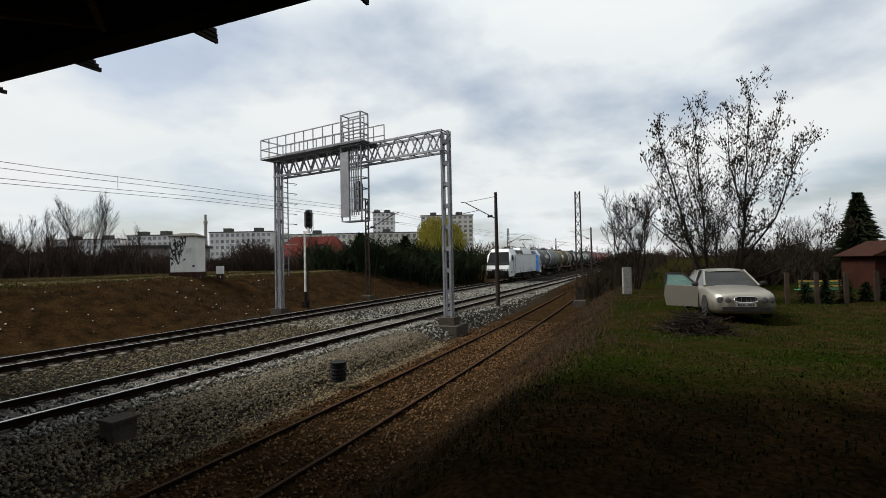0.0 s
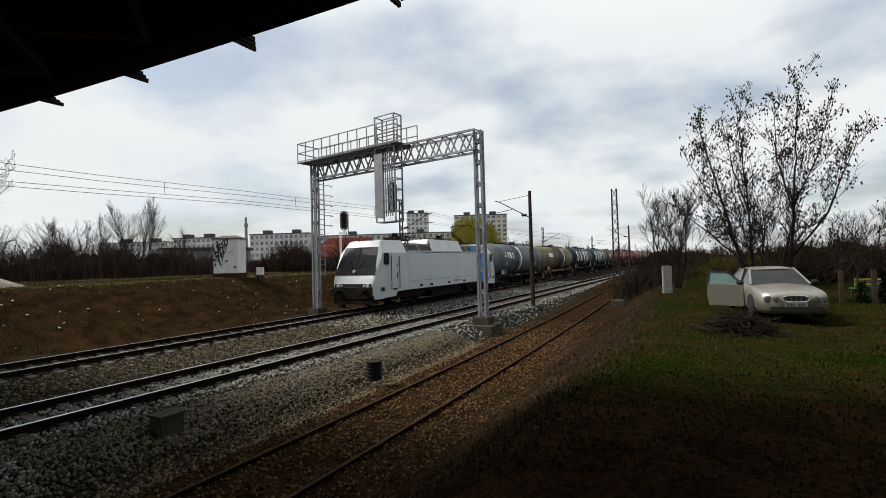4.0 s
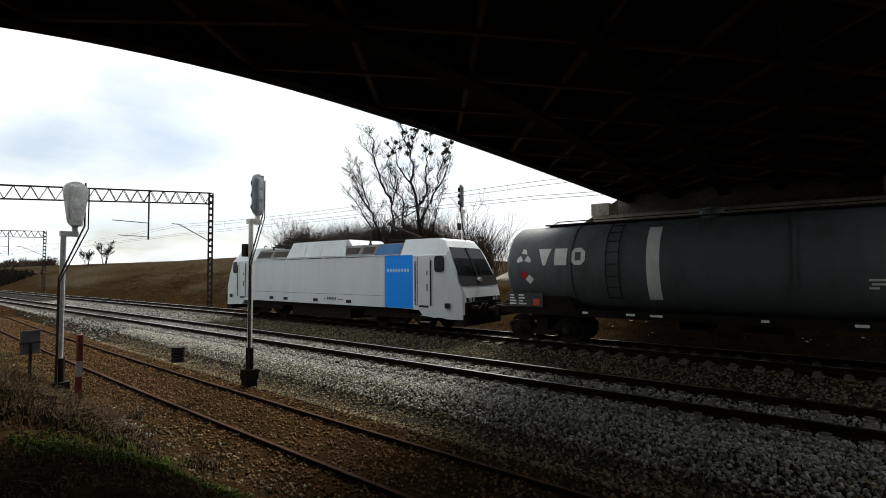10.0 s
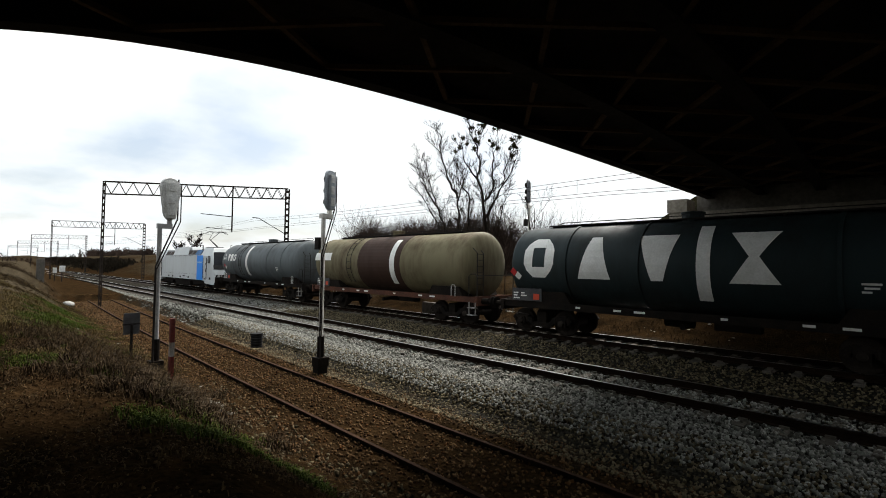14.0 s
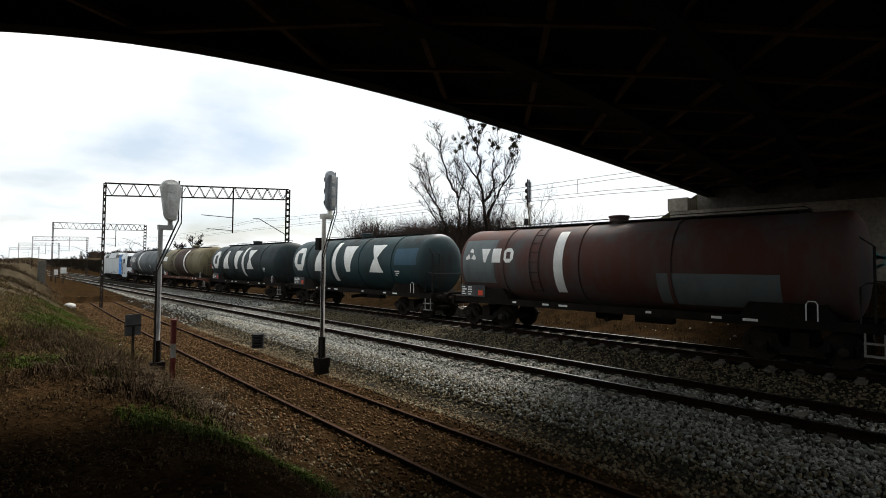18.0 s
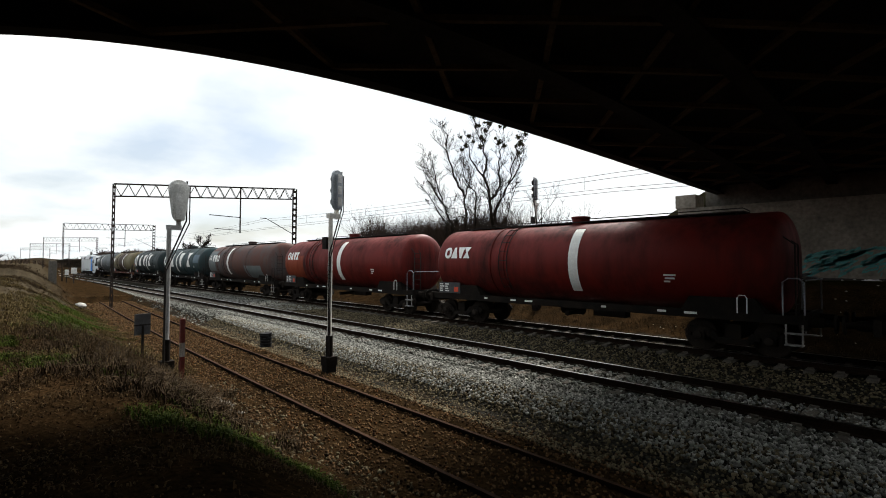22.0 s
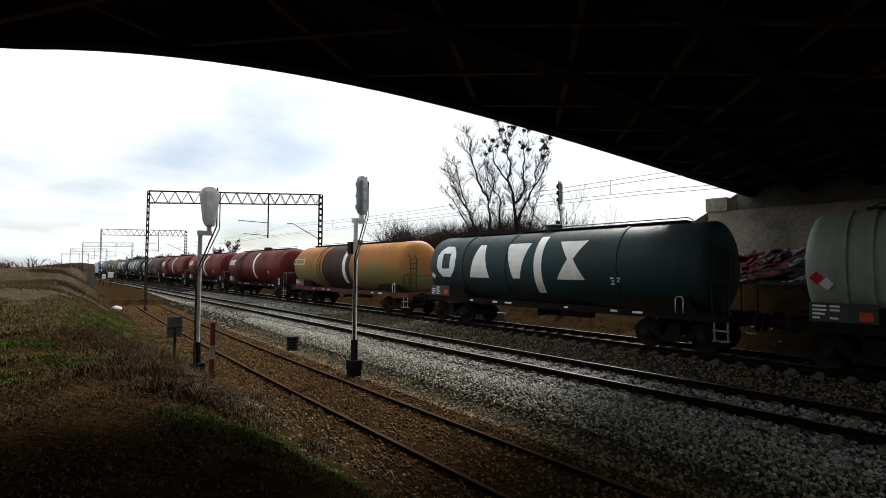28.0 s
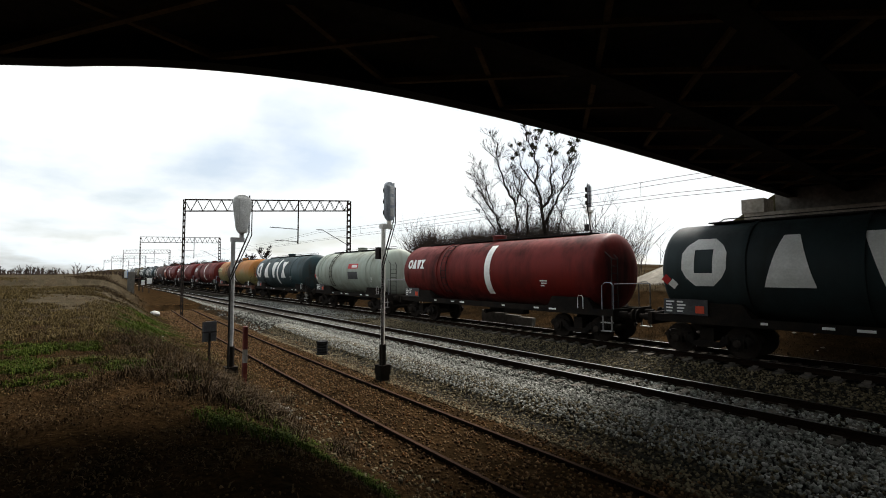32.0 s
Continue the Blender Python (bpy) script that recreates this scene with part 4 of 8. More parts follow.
        if s < 0:
            part("panel_mark", bm, "mark_pale", pan)
        else:
            bm.free()
        # doors, windows, low vents at both cabs
        for o, d in ((0.62, 1), (Ln - 0.62, -1)):
            xd0, xd1 = sorted((o + d * 1.62, o + d * 2.26))
            bm = B()
            box(bm, xd0, xd1, s * W - 0.012, s * W + 0.012, 1.12, 3.05)
            dr = part("cab_door", bm, "loco_white", lo)
            bm = B()
            for xe in (xd0 - 0.03, xd1):
                box(bm, xe, xe + 0.03, s * W - 0.006, s * W + 0.006, 1.1, 3.08)
            part("door_gap", bm, "gap", dr)
            for xe in (xd0 - 0.1, xd1 + 0.1):
                bm = B()
                tube(bm, [(xe, s * (W - 0.01), 1.12), (xe, s * (W + 0.06), 1.16), (xe, s * (W + 0.06), 2.9), (xe, s * (W - 0.01), 2.94)], 0.022, 6)
                part("grab_rail", bm, "black", dr)
            for za, zb in ((1.7, 2.0), (2.35, 2.5)):
                bm = B()
                tube(bm, [((xd0 + xd1) / 2 + 0.2, s * (W + 0.04), za), ((xd0 + xd1) / 2 + 0.2, s * (W + 0.04), zb)], 0.02, 6)
                part("door_handle", bm, "black", dr)
            xw0, xw1 = sorted((o + d * 0.94, o + d * 1.36))
            bm = B()
            n = 20
            ring = []
            for k in range(n):
                t = 2 * math.pi * k / n
                c, q = math.cos(t), math.sin(t)
                ring.append(((xw0 + xw1) / 2 + 0.24 * (abs(c) ** 0.45) * (1 if c > 0 else -1), 2.80 + 0.33 * (abs(q) ** 0.45) * (1 if q > 0 else -1)))
            vv = [bm.verts.new((x, s * (W + 0.012), z)) for x, z in ring]
            v2 = [bm.verts.new((x, s * (W - 0.05), z)) for x, z in ring]
            bm.faces.new(vv if s < 0 else vv[::-1])
            for k in range(n):
                bm.faces.new((vv[k], v2[k], v2[(k + 1) % n], vv[(k + 1) % n]))
            part("side_window", bm, "glass_dark", lo, "dark cab side window")
            bm = B()
            xa, xb = sorted((o + d * 0.6, o + d * 0.86))
            box(bm, xa, xb, s * W - 0.03, s * W + 0.006, 1.04, 1.24)
            part("step_recess", bm, "gap", lo)
            xa, xb = sorted((o + d * 1.7, o + d * 2.2))
            bm = B()
            box(bm, xa, xb, s * W - 0.01, s * W + 0.016, 1.03, 1.19)
            part("step_recess", bm, "gap", lo)
        for x in (5.35, 6.65, 9.15, 11.6):
            bm = B()
            box(bm, x, x + 0.36, s * W - 0.008, s * W + 0.008, 1.05, 1.2)
            part("vent", bm, "gap", lo)
        # small writing low on the side, as bars
        for k in range(12):
            if k not in (1, 8):
                bm = B()
                hh = 0.12 if 1 < k < 8 else 0.06
                box(bm, 10.0 + k * 0.115, 10.075 + k * 0.115, s * (W + 0.004) - 0.003, s * (W + 0.004) + 0.003, 1.17, 1.17 + hh)
                part("number_bar", bm, "mark_dark", lo)
        bm = B()
        box(bm, 3.95, Ln - 3.95, s * W - 0.003, s * W + 0.004, 1.44, 1.452)
        part("panel_seam", bm, "gap", lo)
    # windscreens, lamps, bumper at both ends
    for o, d in ((0.62, 1), (Ln - 0.62, -1)):
        bm = B()
        def fr(f, y):
            # point on the slanted front, f from 0 (z 1.95) to 1 (z 3.5)
            z = 1.98 + 1.5 * f
            x = o + d * (0.10 + (z - 1.75) / 0.80 * 0.35 if z < 2.55 else (0.45 + (z - 2.55) / 0.8 * 0.4 if z < 3.35 else 0.85 + (z - 3.35) / 0.43 * 0.3))
            return (x - d * 0.02, y, z)
        rows = [[bm.verts.new(fr(f, y * (1.36 - 0.22 * f))) for y in (-1, -0.5, 0, 0.5, 1)] for f in (0, 0.38, 0.7, 1.0)]
        for a, b in zip(rows, rows[1:]):
            for k in range(4):
                bm.faces.new((a[k], a[k + 1], b[k + 1], b[k]))
        part("windscreen", bm, "glass_dark", lo, "wide dark windscreen")
        bm = B()
        rows = [[bm.verts.new((fr(f, 0)[0] - d * 0.012, y * 1.38, 1.98 + 1.5 * f)) for y in (-1, 0, 1)] for f in (-0.03, 0.22)]
        for k in range(2):
            bm.faces.new((rows[0][k], rows[0][k + 1], rows[1][k + 1], rows[1][k]))
        ws = part("windscreen_panel", bm, "gap", lo, "black panel under the windscreen")
        bm = B()
        lathe(bm, [(o + d * 0.12, 0.09), (o + d * 0.27, 0.09)], 14, "x", (0, 0, 2.14))
        part("middle_lamp", bm, "lamp_glass", ws)
        bm = B()
        bar(bm, Vector(fr(0.2, 0)) - Vector((d * 0.015, 0, 0)), Vector(fr(0.98, 0)) - Vector((d * 0.015, 0, 0)), 0.05)
        part("screen_pillar", bm, "gap", ws)
        for y in (-0.5, 0.5):
            bm = B()
            bar(bm, Vector(fr(0.2, y * 0.4)) - Vector((d * 0.03, 0, 0)), Vector(fr(0.5, y)) - Vector((d * 0.03, 0, 0)), 0.025)
            part("wiper", bm, "black", ws)
        bm = B()
        box(bm, *sorted((o - d * 0.015, o + d * 0.2)), -1.24, 1.24, 1.3, 1.46)
        part("front_band", bm, "gap", lo)
        bm = B()
        box(bm, *sorted((o - d * 0.03, o + d * 0.3)), -1.3, 1.3, 0.66, 1.28)
        part("buffer_beam", bm, "black", lo)
        for y in (-1.0, 1.0):
            for yy, rr in ((y, 0.11), (y * 0.76, 0.07)):
                bm = B()
                lathe(bm, [(o - d * 0.03, rr), (o + d * 0.1, rr)], 14, "x", (0, yy, 1.36))
                part("headlight", bm, "lamp_glass", lo)
        bm = B()
        box(bm, *sorted((o + d * 0.02, o + d * 0.5)), -1.35, 1.35, 0.35, 0.8)
        part("snow_plough", bm, "black", lo)
        buffers(lo, o + d * 0.0, -d)
    # underframe gear
    bm = B()
    box(bm, 3.6, Ln - 3.6, -1.32, 1.32, 0.75, 0.95)
    part("underframe", bm, "black", lo)
    bm = B()
    box(bm, 7.2, 11.7, -1.3, 1.3, 0.3, 0.748)
    part("transformer_box", bm, "black", lo)
    for s in (-1, 1):
        for xa in (2.4, Ln - 6.3):
            bm = B()
            box(bm, xa, xa + 3.9, s * 1.2 - 0.1, s * 1.2 + 0.1, 0.52, 0.748)
            part("bogie_beam", bm, "black", lo)
        for xs in (2.56, Ln - 2.56):
            for zz in (0.42, 0.68):
                bm = B()
                box(bm, xs - 0.22, xs + 0.22, s * 1.36 - 0.1, s * 1.36 + 0.1, zz, zz + 0.03)
                part("cab_step", bm, "step_pale", lo)
    bm = B()
    v = [bm.verts.new((x, y, z)) for y in (-1.1, 1.1) for x, z in ((6.95, 3.73), (11.6, 3.73), (11.35, 4.05), (7.2, 4.05))]
    for q in ((0, 1, 2, 3), (7, 6, 5, 4), (3, 2, 6, 7), (0, 3, 7, 4), (1, 5, 6, 2)):
        bm.faces.new([v[i] for i in q])
    part("roof_box", bm, "loco_white", lo)
    for x in (4.3, Ln - 4.3):
        spinning.extend(bogie(lo, x, 2.6, 1.1)[1])
    # roof gear
    def panto(x, raised):
        bm = B()
        z0 = 3.95
        for s in (-0.45, 0.45):
            bar(bm, (x - 0.8, s, z0), (x + 0.8, s, z0), 0.07)
        for xx in (-0.8, 0.8):
            bar(bm, (x + xx, -0.5, z0), (x + xx, 0.5, z0), 0.07)
            for s in (-0.45, 0.45):
                lathe(bm, [(3.7, 0.06), (z0, 0.06)], 8, "z", (x + xx, s, 0))
        if raised:
            k, h = (x - 1.35, 4.75), (x + 0.35, 5.42)
        else:
            k, h = (x - 1.25, 4.08), (x + 0.5, 4.2)
        tube(bm, [(x + 0.7, 0, z0 + 0.05), (k[0], 0, k[1])], [0.06, 0.045], 8)
        tube(bm, [(x + 0.4, 0.1, z0 + 0.05), (k[0] + 0.1, 0.1, k[1] - 0.08)], 0.025, 6)
        for s in (-0.3, 0.3):
            tube(bm, [(k[0], s * 0.3, k[1]), (h[0], s, h[1])], 0.025, 6)
        for dx in (-0.18, 0.18):
            tube(bm, [(h[0] + dx, -0.95, h[1] - 0.18), (h[0] + dx, -0.7, h[1]), (h[0] + dx, 0.7, h[1]), (h[0] + dx, 0.95, h[1] - 0.18)], 0.025, 6)
        part("pantograph", bm, "steel_dark", lo, "raised pantograph" if raised else "folded pantograph")
    panto(4.9, False)
    panto(Ln - 4.6, True)
    bm = B()
    for x in (6.6, 7.2, 8.6, 10.2, 11.2, 12.0):
        lathe(bm, [(3.73, 0.09), (3.85, 0.09), (3.87, 0.05), (4.22, 0.05)], 8, "z", (x, 0.3 if x < 9 else -0.3, 0))
    tube(bm, [(6.6, 0.3, 4.23), (8.6, 0.3, 4.23), (10.2, -0.3, 4.23), (12.0, -0.3, 4.23)], 0.03, 6)
    part("roof_conductor", bm, "steel_dark", lo)
    for x in (1.8, Ln - 1.8):
        bm = B()
        tube(bm, [(x, 0.4, 3.8), (x, 0.4, 4.1), (x + 0.25, 0.4, 4.12)], 0.03, 6)
        part("horn", bm, "steel_dark", lo)
    return lo


M["mark_pale"] = mat("pale blue lettering", (0.35, 0.55, 0.75), (0.3, 0.5, 0.7), 2, 0.5)
M["lamp_glass"] = mat("lamp glass", (0.5, 0.5, 0.48), (0.4, 0.4, 0.4), 2, 0.15, spec=0.6)
train.append((make_loco(), 0.0))
LENGTHS = (15.2, 14.9, 14.9, 15.15, 15.55, 15.5, 15.6, 15.5, 15.9, 15.35, 12.7, 15.35, 15.1)   # metres over buffers
_off = 19.0
for _k in range(22):
    _src = _k if _k < 13 else (5, 6, 3, 10, 7, 0, 8, 5, 6)[_k - 13]
    _lab, _col, _kw = WAGONS[_src] if _k < 13 else WAGONS[(5, 6, 3, 10, 7, 0, 8, 5, 6)[_k - 13]]
    if _k < 13:
        _w = tank_wagon(_lab, _col, length=LENGTHS[_k] - 0.08, **_kw)
    else:
        _w = copy_thing(train[(5, 6, 3, 10, 7, 0, 8, 5, 6)[_k - 13] + 1][0], pose(0, 0, 0))
    train.append((_w, _off))
    _off += LENGTHS[_src]
M["block_dark"] = mat("dark brown-grey concrete", (0.06, 0.052, 0.042), (0.04, 0.034, 0.028), 4, 0.9, 0, 0.4)


# ---- loose helpers for plants and scatter ----
class Soup:
    """Collects many small pieces into one mesh."""
    def __init__(self):
        self.v, self.f = [], []

    def prism(self, a, b, r0, r1, n=3):
        a, b = Vector(a), Vector(b)
        d = b - a
        if d.length < 1e-5:
            return
        d.normalize()
        up = Vector((0, 0, 1)) if abs(d.z) < 0.9 else Vector((1, 0, 0))
        s = d.cross(up).normalized(); u = s.cross(d)
        k = len(self.v)
        for p, r in ((a, r0), (b, r1)):
            for i in range(n):
                t = 2 * math.pi * i / n
                self.v.append(tuple(p + r * (math.cos(t) * s + math.sin(t) * u)))
        for i in range(n):
            self.f.append((k + i, k + (i + 1) % n, k + n + (i + 1) % n, k + n + i))

    def blob(self, c, r, rnd, flat=1.0):
        """A rough little octahedron."""
        k = len(self.v)
        for d in ((1, 0, 0), (-1, 0, 0), (0, 1, 0), (0, -1, 0), (0, 0, flat), (0, 0, -flat)):
            q = r * rnd.uniform(0.7, 1.25)
            self.v.append((c[0] + d[0] * q + rnd.uniform(-r, r) * 0.25, c[1] + d[1] * q + rnd.uniform(-r, r) * 0.25, c[2] + d[2] * q))
        for a, b, e in ((0, 2, 4), (2, 1, 4), (1, 3, 4), (3, 0, 4), (2, 0, 5), (1, 2, 5), (3, 1, 5), (0, 3, 5)):
            self.f.append((k + a, k + b, k + e))

    def mesh(self, name, material, parent=None, kind="", smooth=False, **tags):
        me = bpy.data.meshes.new(name)
        me.from_pydata(self.v, [], self.f)
        me.materials.append(M[material])
        if smooth:
            me.polygons.foreach_set("use_smooth", [True] * len(me.polygons))
        ob = new(name, me)
        ob.parent = parent
        if kind:
            ob["kind"] = kind
        return tagged(ob, **tags)


M["bark"] = mat("dark bark", (0.018, 0.014, 0.011), (0.011, 0.009, 0.007), 6, 0.95, 0, 0.5, 30)
M["twig"] = mat("bare twigs", (0.022, 0.017, 0.013), (0.014, 0.011, 0.009), 4, 0.95)
M["leaf_dark"] = island_mat("dark hanging leaves", (0.009, 0.007, 0.005), (0.022, 0.018, 0.011))
# the bare brush again, its shadow side put into a darker colour
M["brush_shaded"] = island_mat("bare brush in a shaded tone", (0.007, 0.006, 0.004), (0.020, 0.015, 0.010))
M["needle"] = island_mat("dark conifer needles", (0.006, 0.010, 0.005), (0.014, 0.020, 0.008))
M["willow"] = island_mat("yellow-green willow shoots", (0.15, 0.135, 0.022), (0.34, 0.30, 0.06))
M["brush"] = island_mat("bare brown brush", (0.020, 0.014, 0.011), (0.060, 0.042, 0.032))
M["mistletoe"] = island_mat("mistletoe", (0.03, 0.03, 0.014), (0.05, 0.048, 0.022))


def hang_leaves(t, tips, leaf, nleaf, rnd, size=1.0):
    """Dead leaves hanging from the twigs' ends."""
    lv = Soup()
    for _ in range(nleaf):
        p = rnd.choice(tips) + Vector((rnd.gauss(0, 0.12), rnd.gauss(0, 0.12), rnd.gauss(-0.08, 0.1)))
        q = p + Vector((rnd.gauss(0, 0.03), rnd.gauss(0, 0.03), -rnd.uniform(0.09, 0.17) * size))
        k = len(lv.v)
        w = rnd.uniform(0.025, 0.045) * size
        m = p.lerp(q, 0.5)
        lv.v += [tuple(p), (m.x + w, m.y + w * 0.5, m.z), tuple(q), (m.x - w, m.y - w * 0.5, m.z), (m.x, m.y + w, m.z), (m.x, m.y - w, m.z)]
        lv.f += [(k, k + 1, k + 4), (k, k + 4, k + 3), (k, k + 3, k + 5), (k, k + 5, k + 1), (k + 2, k + 4, k + 1), (k + 2, k + 3, k + 4), (k + 2, k + 5, k + 3), (k + 2, k + 1, k + 5)]
    lv.mesh("leaves", leaf, t, kind="stuff")


def clumps(t, places, count, rnd):
    """Round clumps of mistletoe, each a ball of short shoots."""
    ms = Soup()
    for _ in range(count):
        c = rnd.choice(places)
        r = rnd.uniform(0.12, 0.30)
        for _k in range(70):
            v = Vector((rnd.gauss(0, 1), rnd.gauss(0, 1), rnd.gauss(0, 1))).normalized()
            ms.prism(c, c + v * r * rnd.uniform(0.5, 1.1), 0.012, 0.026, 3)
    ms.mesh("mistletoe", "mistletoe", t, kind="stuff", label="round clumps of mistletoe")


def limbed_tree(label, x, y, z, limbs, seed, leaf=None, nleaf=0, mist=0, gnarl=0.06, dense=2.2, reach=1.5, up=0.35, twig_r=0.008, wiggle=0.10, category="tree"):
    """A tree whose main limbs are given: each a base radius and (sideways, up) points in metres."""
    rnd = random.Random(seed)
    t = empty("tree", pose(x, y, z), label=label, category=category)
    h = Vector((x, y, 0)).normalized()
    right, deep = Vector((h.y, -h.x, 0)), h
    fine, tips, high = Soup(), [], []

    def twig(p, d, ln, r, lev):
        n = 4 if lev < 2 else 3
        pts = [p]
        for i in range(n):
            d = (d + Vector((rnd.gauss(0, wiggle), rnd.gauss(0, wiggle), rnd.gauss(0.05, wiggle)))).normalized()
            q = pts[-1] + d * (ln / n)
            fine.prism(pts[-1], q, max(r * (1 - 0.8 * i / n), twig_r * 0.8), max(r * (1 - 0.8 * (i + 1) / n), twig_r * 0.6), 4 if lev == 0 else 3)
            pts.append(q)
        tips.append(pts[-1])
        if lev < 2:
            for i in range(5 if lev == 0 else 4):
                f = rnd.uniform(0.25, 1.0) * n
                k = min(int(f), n - 1)
                e = (d + Vector((rnd.gauss(0, 0.45), rnd.gauss(0, 0.45), rnd.gauss(0.12, 0.3)))).normalized()
                twig(pts[k].lerp(pts[k + 1], f - k), e, ln * rnd.uniform(0.35, 0.6), r * 0.5, lev + 1)

    for r0, path in limbs:
        off, wander = rnd.gauss(0, 0.15), rnd.gauss(0, 0.22)
        ctrl = [right * a + Vector((0, 0, b)) + deep * (wander * b * 0.6 + off) for a, b in path]
        pts = []
        for a, b in zip(ctrl, ctrl[1:]):
            n = max(3, int((b - a).length / 0.45))
            pts += [a.lerp(b, i / n) + (Vector((rnd.gauss(0, gnarl), rnd.gauss(0, gnarl), 0)) if i else Vector()) for i in range(n)]
        pts.append(ctrl[-1])
        m = len(pts) - 1
        for i in range(m):
            ra = r0 * (1 - 0.88 * i / m) + 0.006
            f = i / m
            if f > 0.16 or path[0][1] > 0.4:
                want = dense * (pts[i + 1] - pts[i]).length
                for _k in range(int(want) + (rnd.random() < want % 1)):
                    d = (pts[i + 1] - pts[i]).normalized()
                    e = (d * 0.7 + Vector((rnd.gauss(0, 0.55), rnd.gauss(0, 0.55), rnd.gauss(up, 0.25)))).normalized()
                    twig(pts[i].lerp(pts[i + 1], rnd.random()), e, reach * rnd.uniform(0.45, 1.0) * (1.1 - 0.65 * f), max(0.25 * ra, twig_r), 0)
        bm = B()
        tube(bm, pts, [r0 * (1 - 0.9 * i / m) + 0.006 for i in range(m + 1)], 8)
        part("trunk" if path[0][1] < 0 else "limb", bm, "bark", t, smooth=True)
        tips.append(pts[-1]); high += pts[2 * m // 3:]
    fine.mesh("branchwork", "twig", t, kind="stuff")
    if leaf:
        hang_leaves(t, tips, leaf, nleaf, rnd, 0.9)
    if mist:
        clumps(t, [p for p in high + tips if p.z > 0.78 * max(q.z for q in high)], mist, rnd)
    return t


def tree(label, x, y, z, height, seed, stems=1, spread=0.55, levels=4, leaf=None, nleaf=0, mist=0, r0=0.16, lean=(0, 0), category="tree", kids=(5, 6, 5, 4), fork=0.25, twig_r=0.008):
    rnd = random.Random(seed)
    t = empty("tree", pose(x, y, z), label=label, category=category)
    fine, tips = Soup(), []

    def grow(p, d, ln, r, lev):
        n = 5 if lev == 0 else (4 if lev == 1 else 3)
        pts = [p]
        for i in range(n):
            d = (d + Vector((rnd.gauss(0, 0.10 + 0.03 * lev), rnd.gauss(0, 0.10 + 0.03 * lev), rnd.gauss(0.04, 0.06)))).normalized()
            q = pts[-1] + d * (ln / n)
            ra, rb = r * (1 - 0.75 * i / n), r * (1 - 0.75 * (i + 1) / n)
            if lev:
                fine.prism(pts[-1], q, max(ra, twig_r), max(rb, twig_r * 0.7), 5 if lev == 1 else 3)
            pts.append(q)
        if lev == 0:
            bm = B()
            tube(bm, pts, [max(r * (1 - 0.75 * i / n), twig_r) for i in range(n + 1)], 8)
            part("trunk", bm, "bark", t, smooth=True)
        if lev >= 2:
            tips.append(pts[-1]); tips.append(pts[-2])
        if lev >= levels - 1:
            return
        for i in range(kids[lev]):
            f = fork + (0.98 - fork) * (i + rnd.random() * 0.8) / kids[lev]
            k = min(int(f * n), n - 1)
            base = pts[k].lerp(pts[k + 1], f * n - k)
            az = rnd.uniform(0, 2 * math.pi)
            side = Vector((math.cos(az), math.sin(az), 0))
            dd = (d * (1 - spread) + side * spread * rnd.uniform(0.7, 1.2) + Vector((0, 0, 0.18))).normalized()
            grow(base, dd, ln * rnd.uniform(0.42, 0.62) * (1.15 - 0.45 * f), r * 0.5 * (1.1 - 0.5 * f), lev + 1)

    for s in range(stems):
        az = 2 * math.pi * s / max(stems, 1) + rnd.uniform(-0.4, 0.4)
        off = Vector((math.cos(az), math.sin(az), 0)) * (0.0 if stems == 1 else 0.22)
        d = (Vector((lean[0], lean[1], 1)) + off * (0.0 if stems == 1 else 1.1)).normalized()
        grow(off - Vector((0, 0, 0.15)), d, height * rnd.uniform(0.78, 1.0) * 0.85, r0 * (1 if stems == 1 else 0.75), 0)
    fine.mesh("branchwork", "twig", t, kind="stuff")
    if leaf and tips:
        hang_leaves(t, tips, leaf, nleaf, rnd)
    if mist:
        clumps(t, sorted(tips, key=lambda p: -p.z)[:max(len(tips) // 3, 1)], mist, rnd)
    return t


def conifer(label, x, y, z, height, width, seed, n=1500):
    rnd = random.Random(seed)
    t = empty("conifer", pose(x, y, z), label=label, category="tree")
    bm = B()
    tube(bm, [(0, 0, -0.1), (0, 0, height * 0.5), (0, 0, height * 0.97)], [0.035 * height * 0.5, 0.012 * height, 0.01], 8)
    part("trunk", bm, "bark", t)
    s = Soup()
    for _ in range(n):
        f = rnd.random() ** 1.3
        zz = height * (0.06 + 0.94 * f)
        r = width * (1 - f) ** 0.85 * rnd.uniform(0.25, 1.08) + 0.03
        a = rnd.uniform(0, 2 * math.pi)
        c = Vector((r * math.cos(a), r * math.sin(a), zz))
        o = Vector((math.cos(a), math.sin(a), rnd.uniform(-0.5, 0.1)))
        ln = rnd.uniform(0.05, 0.12) * width + 0.12
        s.prism(c - o * ln, c + o * ln, 0.03 + 0.03 * width, 0.01, 3)
    s.mesh("crown", "needle", t, kind="stuff")
    return t


